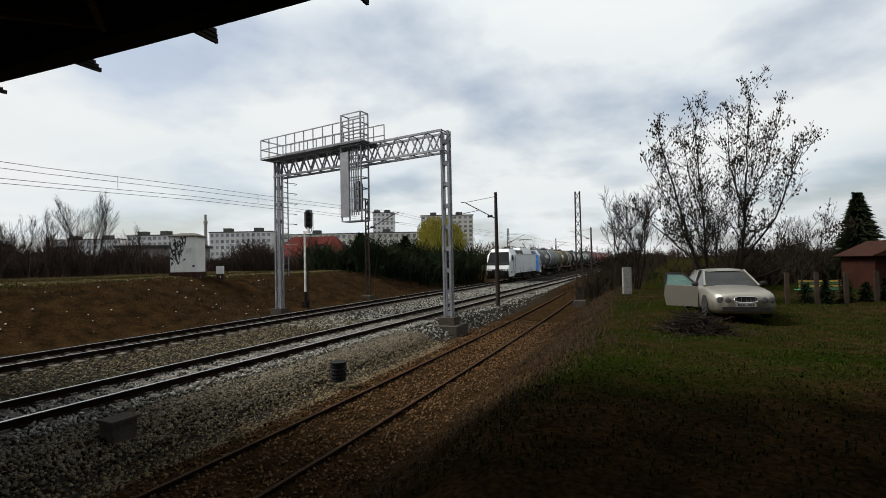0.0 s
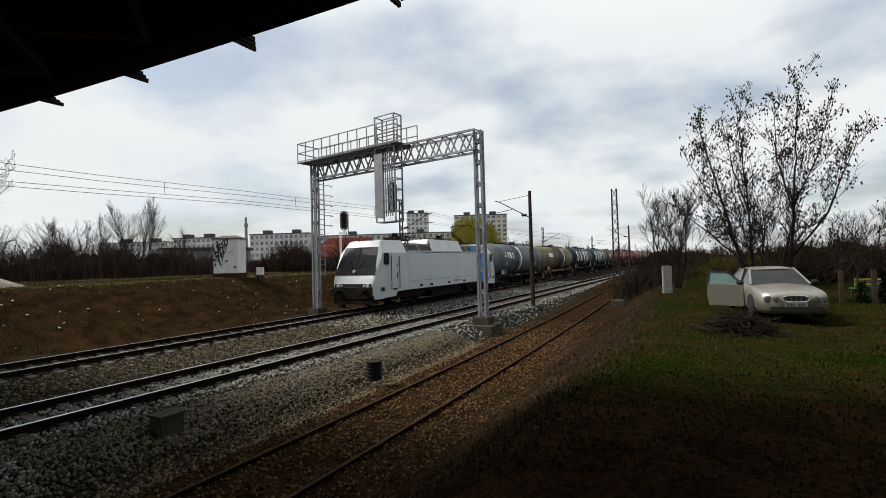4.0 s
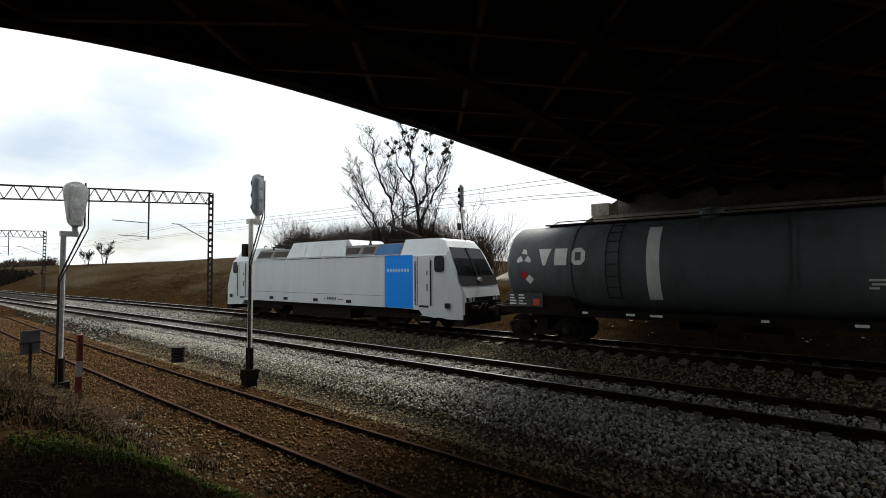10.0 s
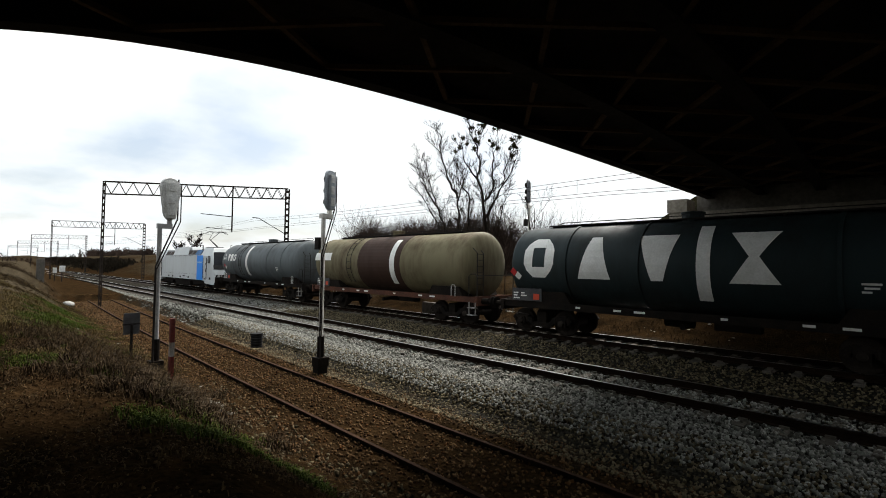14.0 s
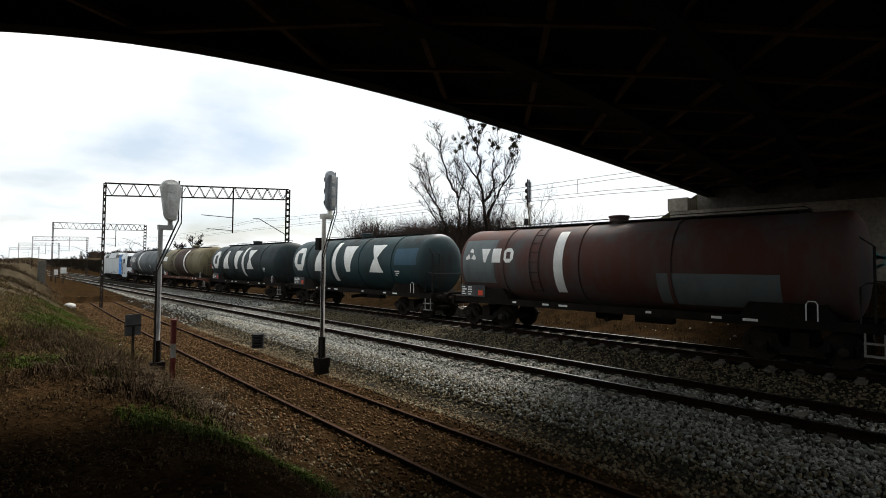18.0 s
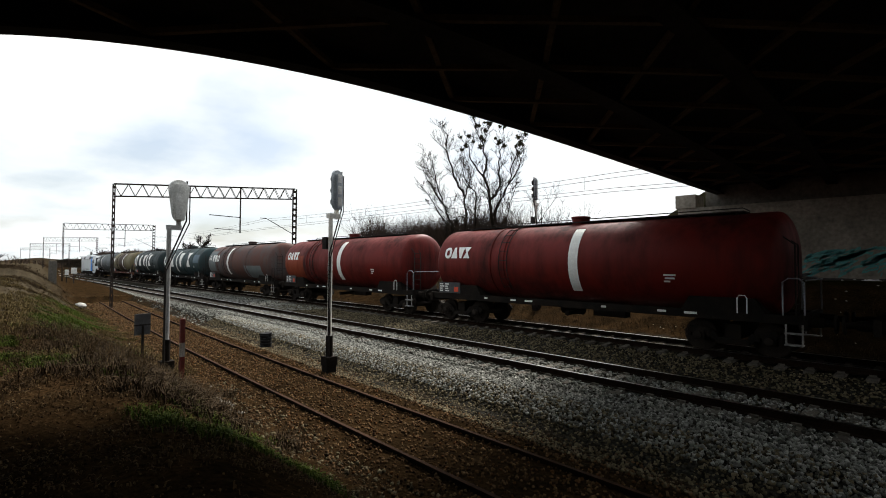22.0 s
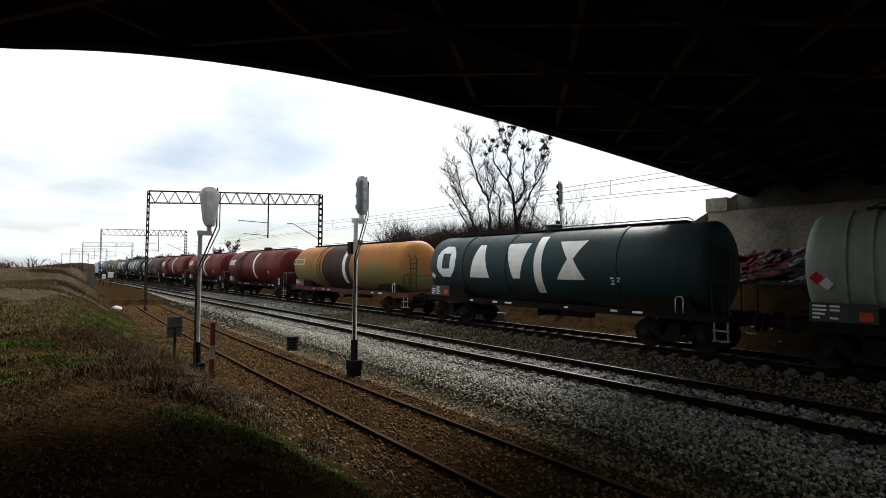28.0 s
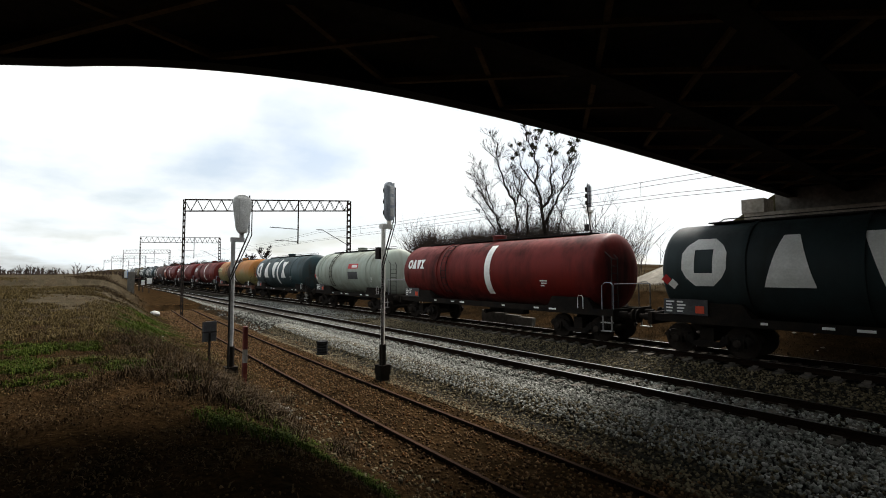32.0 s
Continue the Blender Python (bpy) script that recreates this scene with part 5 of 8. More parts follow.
def thicket(name, label, pts, height, seed, n, material="brush", r=0.012, category="bushes", droop=0.0):
    """Bare shrubs along a line of points, as one mass of stems."""
    rnd = random.Random(seed)
    s = Soup()
    for _ in range(n):
        k = rnd.randrange(len(pts) - 1)
        f = rnd.random()
        a, b = pts[k], pts[k + 1]
        x = a[0] + (b[0] - a[0]) * f + rnd.gauss(0, 1.2)
        y = a[1] + (b[1] - a[1]) * f + rnd.gauss(0, 1.2)
        h = height * (0.45 + 0.55 * abs(noise.noise((x * 0.23, y * 0.23, seed))) * 2.2) * rnd.uniform(0.5, 1.0)
        p = Vector((x, y, ground_z(x, y) - 0.1))
        d = Vector((rnd.gauss(0, 0.28), rnd.gauss(0, 0.28), 1)).normalized()
        q = p + d * h * 0.55
        s.prism(p, q, r * 1.6, r, 3)
        for _j in range(4):
            e = (d + Vector((rnd.gauss(0, 0.5), rnd.gauss(0, 0.5), rnd.uniform(-0.2, 0.5) - droop))).normalized()
            m = q if _j < 2 else p.lerp(q, rnd.uniform(0.4, 0.9))
            w = m + e * h * rnd.uniform(0.25, 0.45)
            s.prism(m, w, r * 0.9, r * 0.4, 3)
            e2 = (e + Vector((rnd.gauss(0, 0.5), rnd.gauss(0, 0.5), rnd.gauss(0.1, 0.3)))).normalized()
            s.prism(m.lerp(w, 0.6), m.lerp(w, 0.6) + e2 * h * 0.2, r * 0.6, r * 0.3, 3)
    return s.mesh(name, material, kind="stuff", label=label, category=category)


# ---- signal gantry over the main lines ----
def truss(bm, a, b, h, d, n, w=0.07):
    """A lattice box beam from a to b (top chord), h deep, d wide, n bays."""
    a, b = Vector(a), Vector(b)
    u = (b - a).normalized()
    s = u.cross(Vector((0, 0, 1))).normalized() * d / 2
    for sg in (-1, 1):
        bar(bm, a + sg * s, b + sg * s, w * 1.3)
        bar(bm, a + sg * s - Vector((0, 0, h)), b + sg * s - Vector((0, 0, h)), w * 1.3)
        for i in range(n):
            p, q, m = a.lerp(b, i / n) + sg * s, a.lerp(b, (i + 1) / n) + sg * s, a.lerp(b, (i + 0.5) / n) + sg * s - Vector((0, 0, h))
            bar(bm, p, m, w * 0.8); bar(bm, m, q, w * 0.8)
    for i in range(n + 1):
        p = a.lerp(b, i / n)
        bar(bm, p - s, p + s, w * 0.6)
        bar(bm, p - s - Vector((0, 0, h)), p + s - Vector((0, 0, h)), w * 0.6)


def lattice_leg(bm, x, y, z0, z1, w=0.45, d=0.5, b=0.09, n=9):
    for i in (-1, 1):
        for j in (-1, 1):
            bar(bm, (x + i * w / 2, y + j * d / 2, z0), (x + i * w / 2, y + j * d / 2, z1), b)
    for k in range(n):
        z = z0 + (z1 - z0) * (k + 0.5) / n
        for j in (-1, 1):
            box(bm, x - w / 2, x + w / 2, y + j * d / 2 - 0.015, y + j * d / 2 + 0.015, z - 0.09, z + 0.09)
        for i in (-1, 1):
            box(bm, x + i * w / 2 - 0.015, x + i * w / 2 + 0.015, y - d / 2, y + d / 2, z - 0.09, z + 0.09)


M["shell_grey"] = mat("blue-grey signal casing", (0.36, 0.39, 0.42), (0.27, 0.29, 0.32), 3, 0.5)
M["shell_pale"] = mat("pale grey signal casing", (0.60, 0.60, 0.58), (0.46, 0.46, 0.44), 3, 0.5)


def signal_head(parent, x, y, z, facing, w=0.56, h=1.45, shell="steel_grey", lamps=3, taper=1.0):
    """An oval backing plate with hooded lamps; facing is the way it looks, in degrees from +x."""
    m = Matrix.Translation((x, y, z)) @ Matrix.Rotation(radians(facing), 4, "Z")
    bm = B()
    ring = []
    for k in range(24):
        t = 2 * math.pi * k / 24
        c, s = math.cos(t), math.sin(t)
        ring.append((w / 2 * c * (1 if s >= -1e-6 else taper), (h / 2 - w / 2) * (1 if s >= 0 else -1) + w / 2 * s))
    f = [bm.verts.new((0.0, a, b)) for a, b in ring]
    g = [bm.verts.new((-0.05, a * 0.94, b * 0.97)) for a, b in ring]
    bm.faces.new(f); bm.faces.new(g[::-1])
    for k in range(24):
        bm.faces.new((f[k], g[k], g[(k + 1) % 24], f[(k + 1) % 24]))
    head = part("signal_head", bm, [shell], parent)
    head.matrix_basis = m
    bm = B()
    v = [(0.012, a * 0.6, b * 0.86) for a, b in ring]
    bm.faces.new([bm.verts.new(p) for p in v])
    part("front_face", bm, "gap", head)
    for k in range(lamps):
        zz = (k - (lamps - 1) / 2) * h / (lamps + 0.6)
        bm = B()
        lathe(bm, [(0.0, 0.11), (0.14, 0.11)], 14, "x", (0.012, 0, zz))
        part("lamp_hood", bm, "black", head)
        bm = B()
        box(bm, -0.135, -0.121, -w * 0.16, w * 0.16, zz - 0.12, zz + 0.12)
        part("rear_cover", bm, "shell_pale", head)
    bm = B()
    box(bm, -0.12, -0.051, -w * 0.25, w * 0.25, -h * 0.47, h * 0.40)
    bmesh.ops.bevel(bm, geom=list(bm.edges), offset=0.03, segments=3, affect="EDGES")
    part("rear_casing", bm, shell, head)
    return head


def make_gantry():
    g = empty("signal_gantry", label="grey steel lattice gantry with walkway and signal basket", category="signal gantry")
    L_, R_ = Vector((21.0, 18.6, 8.2)), Vector((19.3, 7.85, 8.2))
    for p in (L_, R_):
        bm = B()
        lattice_leg(bm, p.x, p.y, -0.2, 8.2, 0.22, 0.3, 0.09, 9)
        part("leg", bm, "steel_grey", g)
        bm = B()
        box(bm, p.x - 0.7, p.x + 0.7, p.y - 0.6, p.y + 0.6, -0.75, -0.2)
        box(bm, p.x - 0.35, p.x + 0.35, p.y - 0.35, p.y + 0.35, -0.2, 0.12)
        part("footing", bm, "block_dark", g)
    bm = B()
    truss(bm, L_, R_, 0.85, 0.6, 13)
    part("beam", bm, "steel_grey", g)
    u = (R_ - L_).normalized()
    s = u.cross(Vector((0, 0, 1))).normalized()
    # walkway with railing from beyond the far leg to the basket
    a, b = L_ - u * 0.5, L_ + u * 6.9
    for i in range(22):
        bm = B()
        p, q = a.lerp(b, i / 22), a.lerp(b, (i + 0.86) / 22)
        v = [bm.verts.new(c + sg * s * 0.75 + Vector((0, 0, z))) for c in (p, q) for sg in (-1, 1) for z in (0.06, 0.1)]
        for qd in ((0, 1, 3, 2), (4, 6, 7, 5), (0, 4, 5, 1), (2, 3, 7, 6), (0, 2, 6, 4), (1, 5, 7, 3)):
            bm.faces.new([v[k] for k in qd])
        part("walkway_board", bm, "steel_grey", g)
    for sg in (-1, 1):
        bm = B()
        for z in (0.15, 0.62, 1.15):
            bar(bm, a + sg * s * 0.75 + Vector((0, 0, z)), b + sg * s * 0.75 + Vector((0, 0, z)), 0.045)
        for i in range(12):
            p = a.lerp(b, i / 11) + sg * s * 0.75
            bar(bm, p + Vector((0, 0, 0.05)), p + Vector((0, 0, 1.15)), 0.04)
        part("railing", bm, "steel_grey", g)
    bm = B()
    for z in (0.62, 1.15):
        bar(bm, a + s * 0.75 + Vector((0, 0, z)), a - s * 0.75 + Vector((0, 0, z)), 0.045)
    part("end_railing", bm, "steel_grey", g)
    # basket with its signal
    c = L_ + u * 5.9
    bm = B()
    lo, hi = 4.55, 9.75
    w = 0.62
    for i in (-1, 1):
        for j in (-1, 1):
            p = c + u * (i * w) + s * (j * 0.27 + 0.3)
            bar(bm, (p.x, p.y, lo), (p.x, p.y, hi), 0.06)
    for k in range(11):
        z = lo + (hi - lo) * k / 10
        q = [c + u * (i * w) + s * (j * 0.27 + 0.3) for i, j in ((-1, -1), (1, -1), (1, 1), (-1, 1))]
        for m1, m2 in zip(q, q[1:] + q[:1]):
            bar(bm, (m1.x, m1.y, z), (m2.x, m2.y, z), 0.045)
    q = [c + u * (i * w) + s * (j * 0.27 + 0.3) for i, j in ((-1, -1), (1, -1), (1, 1), (-1, 1))]
    f = bm.faces.new([bm.verts.new((p.x, p.y, lo)) for p in q])
    part("basket", bm, "steel_grey", g)
    bm = B()
    pa, pb = c - u * 0.64 + s * 0.62, c - u * 0.1 + s * 0.62
    v = [bm.verts.new((p.x + o.x, p.y + o.y, z)) for o in (Vector((0, 0, 0)), s * 0.03) for p, z in ((pa, 4.75), (pb, 4.75), (pb, 7.9), (pa, 7.9))]
    for qd in ((0, 1, 2, 3), (7, 6, 5, 4), (0, 4, 5, 1), (1, 5, 6, 2), (2, 6, 7, 3), (3, 7, 4, 0)):
        bm.faces.new([v[k] for k in qd])
    part("side_panel", bm, "steel_grey", g, "plain grey sheet panel")
    for k in range(4):
        bm = B()
        e = c + u * (0.06 + 0.14 * k) + s * 0.62
        box(bm, e.x - 0.025, e.x + 0.025, e.y - 0.025, e.y + 0.025, 4.8, 7.9)
        part("front_slat", bm, "steel_grey", g)
    p = c + u * 0.2 + s * 0.3
    signal_head(g, p.x, p.y, 5.75, 4, 0.5, 1.5, "steel_dark", 4)
    # caged ladder on the far leg
    bm = B()
    x, y = L_.x - 0.1, L_.y - 0.55
    for dx in (-0.2, 0.2):
        bar(bm, (x + dx, y, 1.9), (x + dx, y, 8.3), 0.045)
    for k in range(22):
        bar(bm, (x - 0.2, y, 2.0 + k * 0.28), (x + 0.2, y, 2.0 + k * 0.28), 0.03)
    part("ladder", bm, "steel_grey", g)
    bm = B()
    for k in range(9):
        z = 3.6 + k * 0.55
        pts = [(x + 0.33 * math.cos(t), y - 0.33 + 0.36 * math.sin(t), z) for t in [math.pi + math.pi * i / 7 for i in range(8)]]
        tube(bm, pts, 0.018, 5)
    part("ladder_cage", bm, "steel_grey", g)
    return g


make_gantry()


# ---- masts and catenary ----
def catenary_mast(label, x, y, z0, z1, arm, lattice=False, w=0.26):
    m = empty("catenary_mast", label=label, category="catenary mast", group="overhead line masts")
    bm = B()
    if lattice:
        for i in (-1, 1):
            bar(bm, (x, y + i * w * 0.6, z0), (x, y + i * w * 0.42, z1), 0.08)
        n = 12
        for k in range(n):
            f0, f1 = k / n, (k + 1) / n
            a, b = w * (0.6 - 0.18 * f0), w * (0.6 - 0.18 * f1)
            za, zb = z0 + (z1 - z0) * f0, z0 + (z1 - z0) * f1
            bar(bm, (x, y - a, za), (x, y + b, zb), 0.035)
            bar(bm, (x, y + a, za), (x, y - b, zb), 0.035)
    else:
        tube(bm, [(x, y, z0), (x, y, z1)], [w * 0.55, w * 0.36], 10)
    part("post", bm, "mast_brown", m)
    bm = B()
    box(bm, x - 0.4, x + 0.4, y - 0.4, y + 0.4, z0 - 0.5, z0 + 0.12)
    part("footing", bm, "block_dark", m)
    if arm:
        bm = B()
        tube(bm, [(x, y, 5.0), (x, y + arm * 0.88, 6.1), (x, y + arm, 6.15)], 0.03, 6)
        tube(bm, [(x, y, 6.35 if z1 > 6.4 else z1 - 0.1), (x, y + arm * 0.85, 6.12)], 0.015, 5)
        tube(bm, [(x, y + arm * 0.5, 5.58), (x, y + arm, 5.42)], 0.02, 5)
        part("bracket", bm, "steel_dark", m)
        bm = B()
        lathe(bm, [(y + arm * 0.10, 0.06), (y + arm * 0.14, 0.09), (y + arm * 0.18, 0.06), (y + arm * 0.22, 0.09), (y + arm * 0.24, 0.05)], 8, "y", (x, 0, 5.18))
        part("insulator", bm, "steel_dark", m)
    return m


M["mast_brown"] = mat("weathered brown mast", (0.034, 0.026, 0.022), (0.022, 0.018, 0.015), 2, 0.85, 0, 0.2)
catenary_mast("weathered overhead line mast beside the siding", 27.7, 8.1, -0.3, 6.6, 2.2)
catenary_mast("lattice overhead line mast behind the far track", 31.0, 19.1, 0.0, 7.3, -2.7, True)
catenary_mast("tall thin lattice mast on the near bank", 32.2, 3.9, -0.3, 6.9, 0, True, 0.34)
for _x in (66, 104, 145, 190, 240):
    catenary_mast("distant overhead line mast beside the tracks", _x, near_line(_x)[0] - 2.9, -0.3, 6.6, 2.6)
    catenary_mast("distant lattice mast behind the far track", _x + 3, far_line(_x)[0] + 2.8, -0.1, 7.2, -2.5, True)


def make_wires():
    def low(x):
        # the wires dip under the bridge
        return 0.42 * math.exp(-((x - 3.0) / 8.0) ** 2)
    for line in (far_line,):
        sup = [-240, -190, -150, -112, -75, -38, -2, 30, 66, 104, 145, 190, 240]
        for kind, top, sag, r in (("messenger_wire", 6.15, 0.35, 0.008), ("messenger_wire", 5.98, 0.36, 0.008), ("contact_wire", 5.42, 0.03, 0.008), ("contact_wire", 5.30, 0.05, 0.008)):
            bm = B()
            pts = []
            for a, b in zip(sup, sup[1:]):
                for i in range(6):
                    f = i / 6
                    x = a + (b - a) * f
                    pts.append((x, line(x)[0] + 0.15 * math.sin(x * 0.045), top - sag * 4 * f * (1 - f) - low(x)))
            tube(bm, pts, r, 5)
            w = part(kind, bm, "steel_dark")
            tagged(w, label="thin overhead line wire above the track", category="overhead wire", group="overhead line wires")
        bm = B()
        for a, b in zip(sup, sup[1:]):
            for i in range(1, 5):
                f = i / 5
                x = a + (b - a) * f
                y = line(x)[0] + 0.15 * math.sin(x * 0.045)
                bar(bm, (x, y, 5.42 - low(x)), (x, y, 6.15 - 0.35 * 4 * f * (1 - f) - low(x)), 0.01)
        tagged(part("droppers", bm, "steel_dark"), kind="stuff", label="thin droppers between the overhead wires", category="overhead wire")


make_wires()


def make_portal(x, dx, ztop, yl, yr, label, rise=0.0):
    """A thin lattice portal carrying both lines; its far end may stand a little higher."""
    p = empty("line_portal", label=label, category="overhead line portal", group="overhead line portals")
    for y, o in ((yl, 0.0), (yr, dx)):
        bm = B()
        zt = ztop + (rise if y == yr else 0.0)
        wide = 0.3 if y == yr else 0.12
        lattice_leg(bm, x + o, y, -1.0, zt, 0.12, wide, 0.05, 20)
        part("leg", bm, "mast_brown", p)
    bm = B()
    truss(bm, (x, yl, ztop), (x + dx, yr, ztop + rise), 0.85, 0.3, 15, 0.045)
    part("beam", bm, "mast_brown", p)
    for f, z in ((0.66, 4.9),):
        bm = B()
        xx, yy = x + dx * f, yl + (yr - yl) * f
        bar(bm, (xx, yy, ztop + rise * f), (xx, yy, z), 0.08)
        part("drop_post", bm, "mast_brown", p)
        bm = B()
        tube(bm, [(xx, yy, 6.1), (xx, yy - 2.3, 6.15)], 0.03, 6)
        tube(bm, [(xx, yy, 5.1), (xx, yy - 1.9, 5.15)], 0.025, 6)
        part("bracket", bm, "steel_dark", p)
    bm = B()
    tube(bm, [(x + dx, yr, 4.9), (x + dx, yr - 2.4, 6.1), (x + dx, yr - 2.9, 6.1)], 0.03, 6)
    part("bracket", bm, "steel_dark", p)
    return p


make_portal(-39.2, 2.4, 7.95, 7.0, 19.1, "brown lattice portal spanning all tracks", 0.75)
for _x in (-84, -134, -182, -240):
    make_portal(_x, 1.0, 8.0, near_line(_x)[0] - (3.6 if _x > -100 else 2.6), far_line(_x)[0] + 2.2, "distant lattice portal spanning the tracks", 0.3)


# ---- signals and small lineside things ----
M["pole_white"] = mat("cream painted pole", (0.72, 0.71, 0.66), (0.52, 0.50, 0.45), 3, 0.6)
M["pole_grey"] = mat("grey painted pole", (0.36, 0.36, 0.355), (0.24, 0.24, 0.235), 3, 0.6)
M["plate_grey"] = mat("dull grey sheet metal", (0.06, 0.06, 0.062), (0.04, 0.04, 0.042), 4, 0.7)


def mast_signal(label, x, y, z0, top, facing, pole="pole_white", side=1, box_on=True, shell="shell_pale", w=0.48, taper=1.0):
    s = empty("signal", label=label, category="railway signal", group="mast signals")
    hz = top - 0.59
    bm = B()
    tube(bm, [(x, y, z0 + 0.9), (x, y, hz - 0.75)], 0.062, 12)
    part("pole", bm, pole, s)
    bm = B()
    tube(bm, [(x, y, z0 - 0.1), (x, y, z0 + 0.95)], 0.1, 12)
    box(bm, x - 0.17, x + 0.17, y - 0.17, y + 0.17, z0 + 0.1, z0 + 0.36)
    box(bm, x - 0.15, x + 0.15, y - 0.15, y + 0.15, z0 - 0.35, z0 + 0.1)
    part("foot", bm, "black", s)
    ox = 0.24 * side
    a = radians(facing + 90)
    hx, hy = x + math.cos(a) * ox, y + math.sin(a) * ox
    bm = B()
    box(bm, min(x, hx) - 0.065, max(x, hx) + 0.065, min(y, hy) - 0.065, max(y, hy) + 0.065, hz - 0.84, hz - 0.71)
    bar(bm, (hx, hy, hz - 0.8), (hx, hy, hz - 0.5), 0.1)
    part("bracket", bm, pole, s)
    signal_head(s, hx, hy, hz, facing, w, 1.22, shell, 3, taper)
    bm = B()
    bx, by = x + math.cos(a) * ox * 1.9, y + math.sin(a) * ox * 1.9
    tube(bm, [(bx, by, top), (bx, by, hz - 0.55), (x + 0.1, y - 0.1, hz - 1.9), (x + 0.1, y - 0.1, z0 + 0.3)], 0.022, 6)
    part("cable_pipe", bm, "steel_dark", s)
    bm = B()
    bx, by = x + math.cos(a) * ox * 2.25, y + math.sin(a) * ox * 2.25
    tube(bm, [(bx, by, top - 0.12), (bx, by, hz - 0.62), (x + 0.17, y - 0.1, hz - 2.0), (x + 0.17, y - 0.1, z0 + 0.3)], 0.016, 6)
    part("cable_pipe", bm, "steel_dark", s)
    if box_on:
        bm = B()
        box(bm, x - 0.26, x - 0.06, y - 0.12, y + 0.12, hz - 1.75, hz - 1.4)
        part("relay_box", bm, "steel_dark", s)
    return s


mast_signal("tall cream signal post with oval grey head", -12.25, 7.5, -0.5, 5.3, 196, "pole_white", -1, True, "shell_grey")
mast_signal("slim grey signal post seen from behind", -15.0, 4.0, -0.55, 4.9, 185, "pole_grey", -1, False, "shell_pale", 0.58, 0.68)
mast_signal("white signal post behind the far track", 23.8, 19.1, -0.1, 5.85, 196, "pole_white", 1, False, "steel_grey", 0.54)
mast_signal("signal post standing on the far bank", -14.2, 20.8, 0.2, 7.0, 200, "pole_white", 1, True, "steel_grey")


def marker_post(x, y, z, h):
    p = empty("marker_post", label="red and white striped marker post by the siding", category="marker post")
    for k, (a, b, m) in enumerate(((0, 0.10, "post_pale"), (0.10, 0.46, "post_red"), (0.46, 0.66, "post_pale"), (0.66, 1.0, "post_red"))):
        bm = B()
        box(bm, x - 0.05, x + 0.05, y - 0.05, y + 0.05, z + h * a, z + h * b - (0.002 if b < 1 else 0))
        part("band", bm, m, p)
    bm = B()
    box(bm, x - 0.14, x - 0.054, y - 0.03, y + 0.03, z + 0.45, z + 0.95)
    part("side_plate", bm, "post_red", p)


def distance_board(x, y, h, w, tall):
    """A white board on a dark post beside the distant track."""
    z = ground_z(x, y)
    p = empty("distance_board", label="small white board on a dark post beside the track", category="track sign", group="distance boards")
    bm = B()
    bar(bm, (x, y, z - 0.2), (x, y, z + h), 0.1)
    part("post", bm, "steel_dark", p)
    bm = B()
    box(bm, x + 0.06, x + 0.1, y - w / 2, y + w / 2, z + h - tall, z + h)
    bmesh.ops.bevel(bm, geom=list(bm.edges), offset=0.01, segments=1, affect="EDGES")
    part("board", bm, "shell_pale", p)


distance_board(-76.4, 9.6, 2.0, 0.6, 0.75)
distance_board(-80.1, 9.3, 1.7, 0.4, 0.7)


def concrete_stake(x, y, top):
    z = ground_z(x, y)
    bm = B()
    box(bm, -0.2, 0.2, -0.26, 0.26, -0.3, top - z)
    bmesh.ops.bevel(bm, geom=list(bm.edges), offset=0.05, segments=2, affect="EDGES")
    p = empty("concrete_post", pose(x, y, z, 0, 2, 8), label="weathered grey concrete post on the bank", category="post")
    part("post", bm, "concrete_dark", p)


concrete_stake(-53.1, 5.2, 2.7)
M["post_red"] = mat("faded red paint", (0.15, 0.022, 0.015), (0.09, 0.016, 0.012), 4, 0.7)
M["post_pale"] = mat("dirty white paint", (0.30, 0.28, 0.25), (0.18, 0.165, 0.14), 4, 0.7)
marker_post(-12.75, 3.74, -0.5, 1.68)


def ribbed_drum(x, y, z):
    d = empty("drain_drum", label="dark ribbed plastic drain shaft in the ballast", category="drain shaft", group="ribbed drain shafts")
    bm = B()
    prof = []
    for k in range(5):
        prof += [(z + k * 0.09, 0.2), (z + k * 0.09 + 0.045, 0.2), (z + k * 0.09 + 0.055, 0.18), (z + k * 0.09 + 0.08, 0.18)]
    lathe(bm, prof, 20, "z", (x, y, 0))
    part("shaft", bm, "drum", d)
    bm = B()
    lathe(bm, [(z + 0.442, 0.21), (z + 0.475, 0.21)], 20, "z", (x, y, 0))
    part("lid", bm, "drum", d)


M["drum"] = mat("dark grey plastic", (0.022, 0.022, 0.022), (0.014, 0.014, 0.014), 4, 0.85)
ribbed_drum(-16.4, 7.5, -0.38)
ribbed_drum(10.2, 7.2, -0.42)


def junction_block(x, y, z):
    d = empty("cable_block", label="concrete cable block with a flat lid, toned dark for shade", category="cable box")
    # block and lid use the dark concrete to carry the shade around them
    bm = B()
    box(bm, x - 0.2, x + 0.2, y - 0.17, y + 0.17, z - 0.25, z + 0.4)
    part("block", bm, "block_dark", d)
    bm = B()
    box(bm, x - 0.23, x + 0.23, y - 0.2, y + 0.2, z + 0.402, z + 0.45)
    part("lid", bm, "block_dark", d)


junction_block(5.36, 8.2, -0.42)


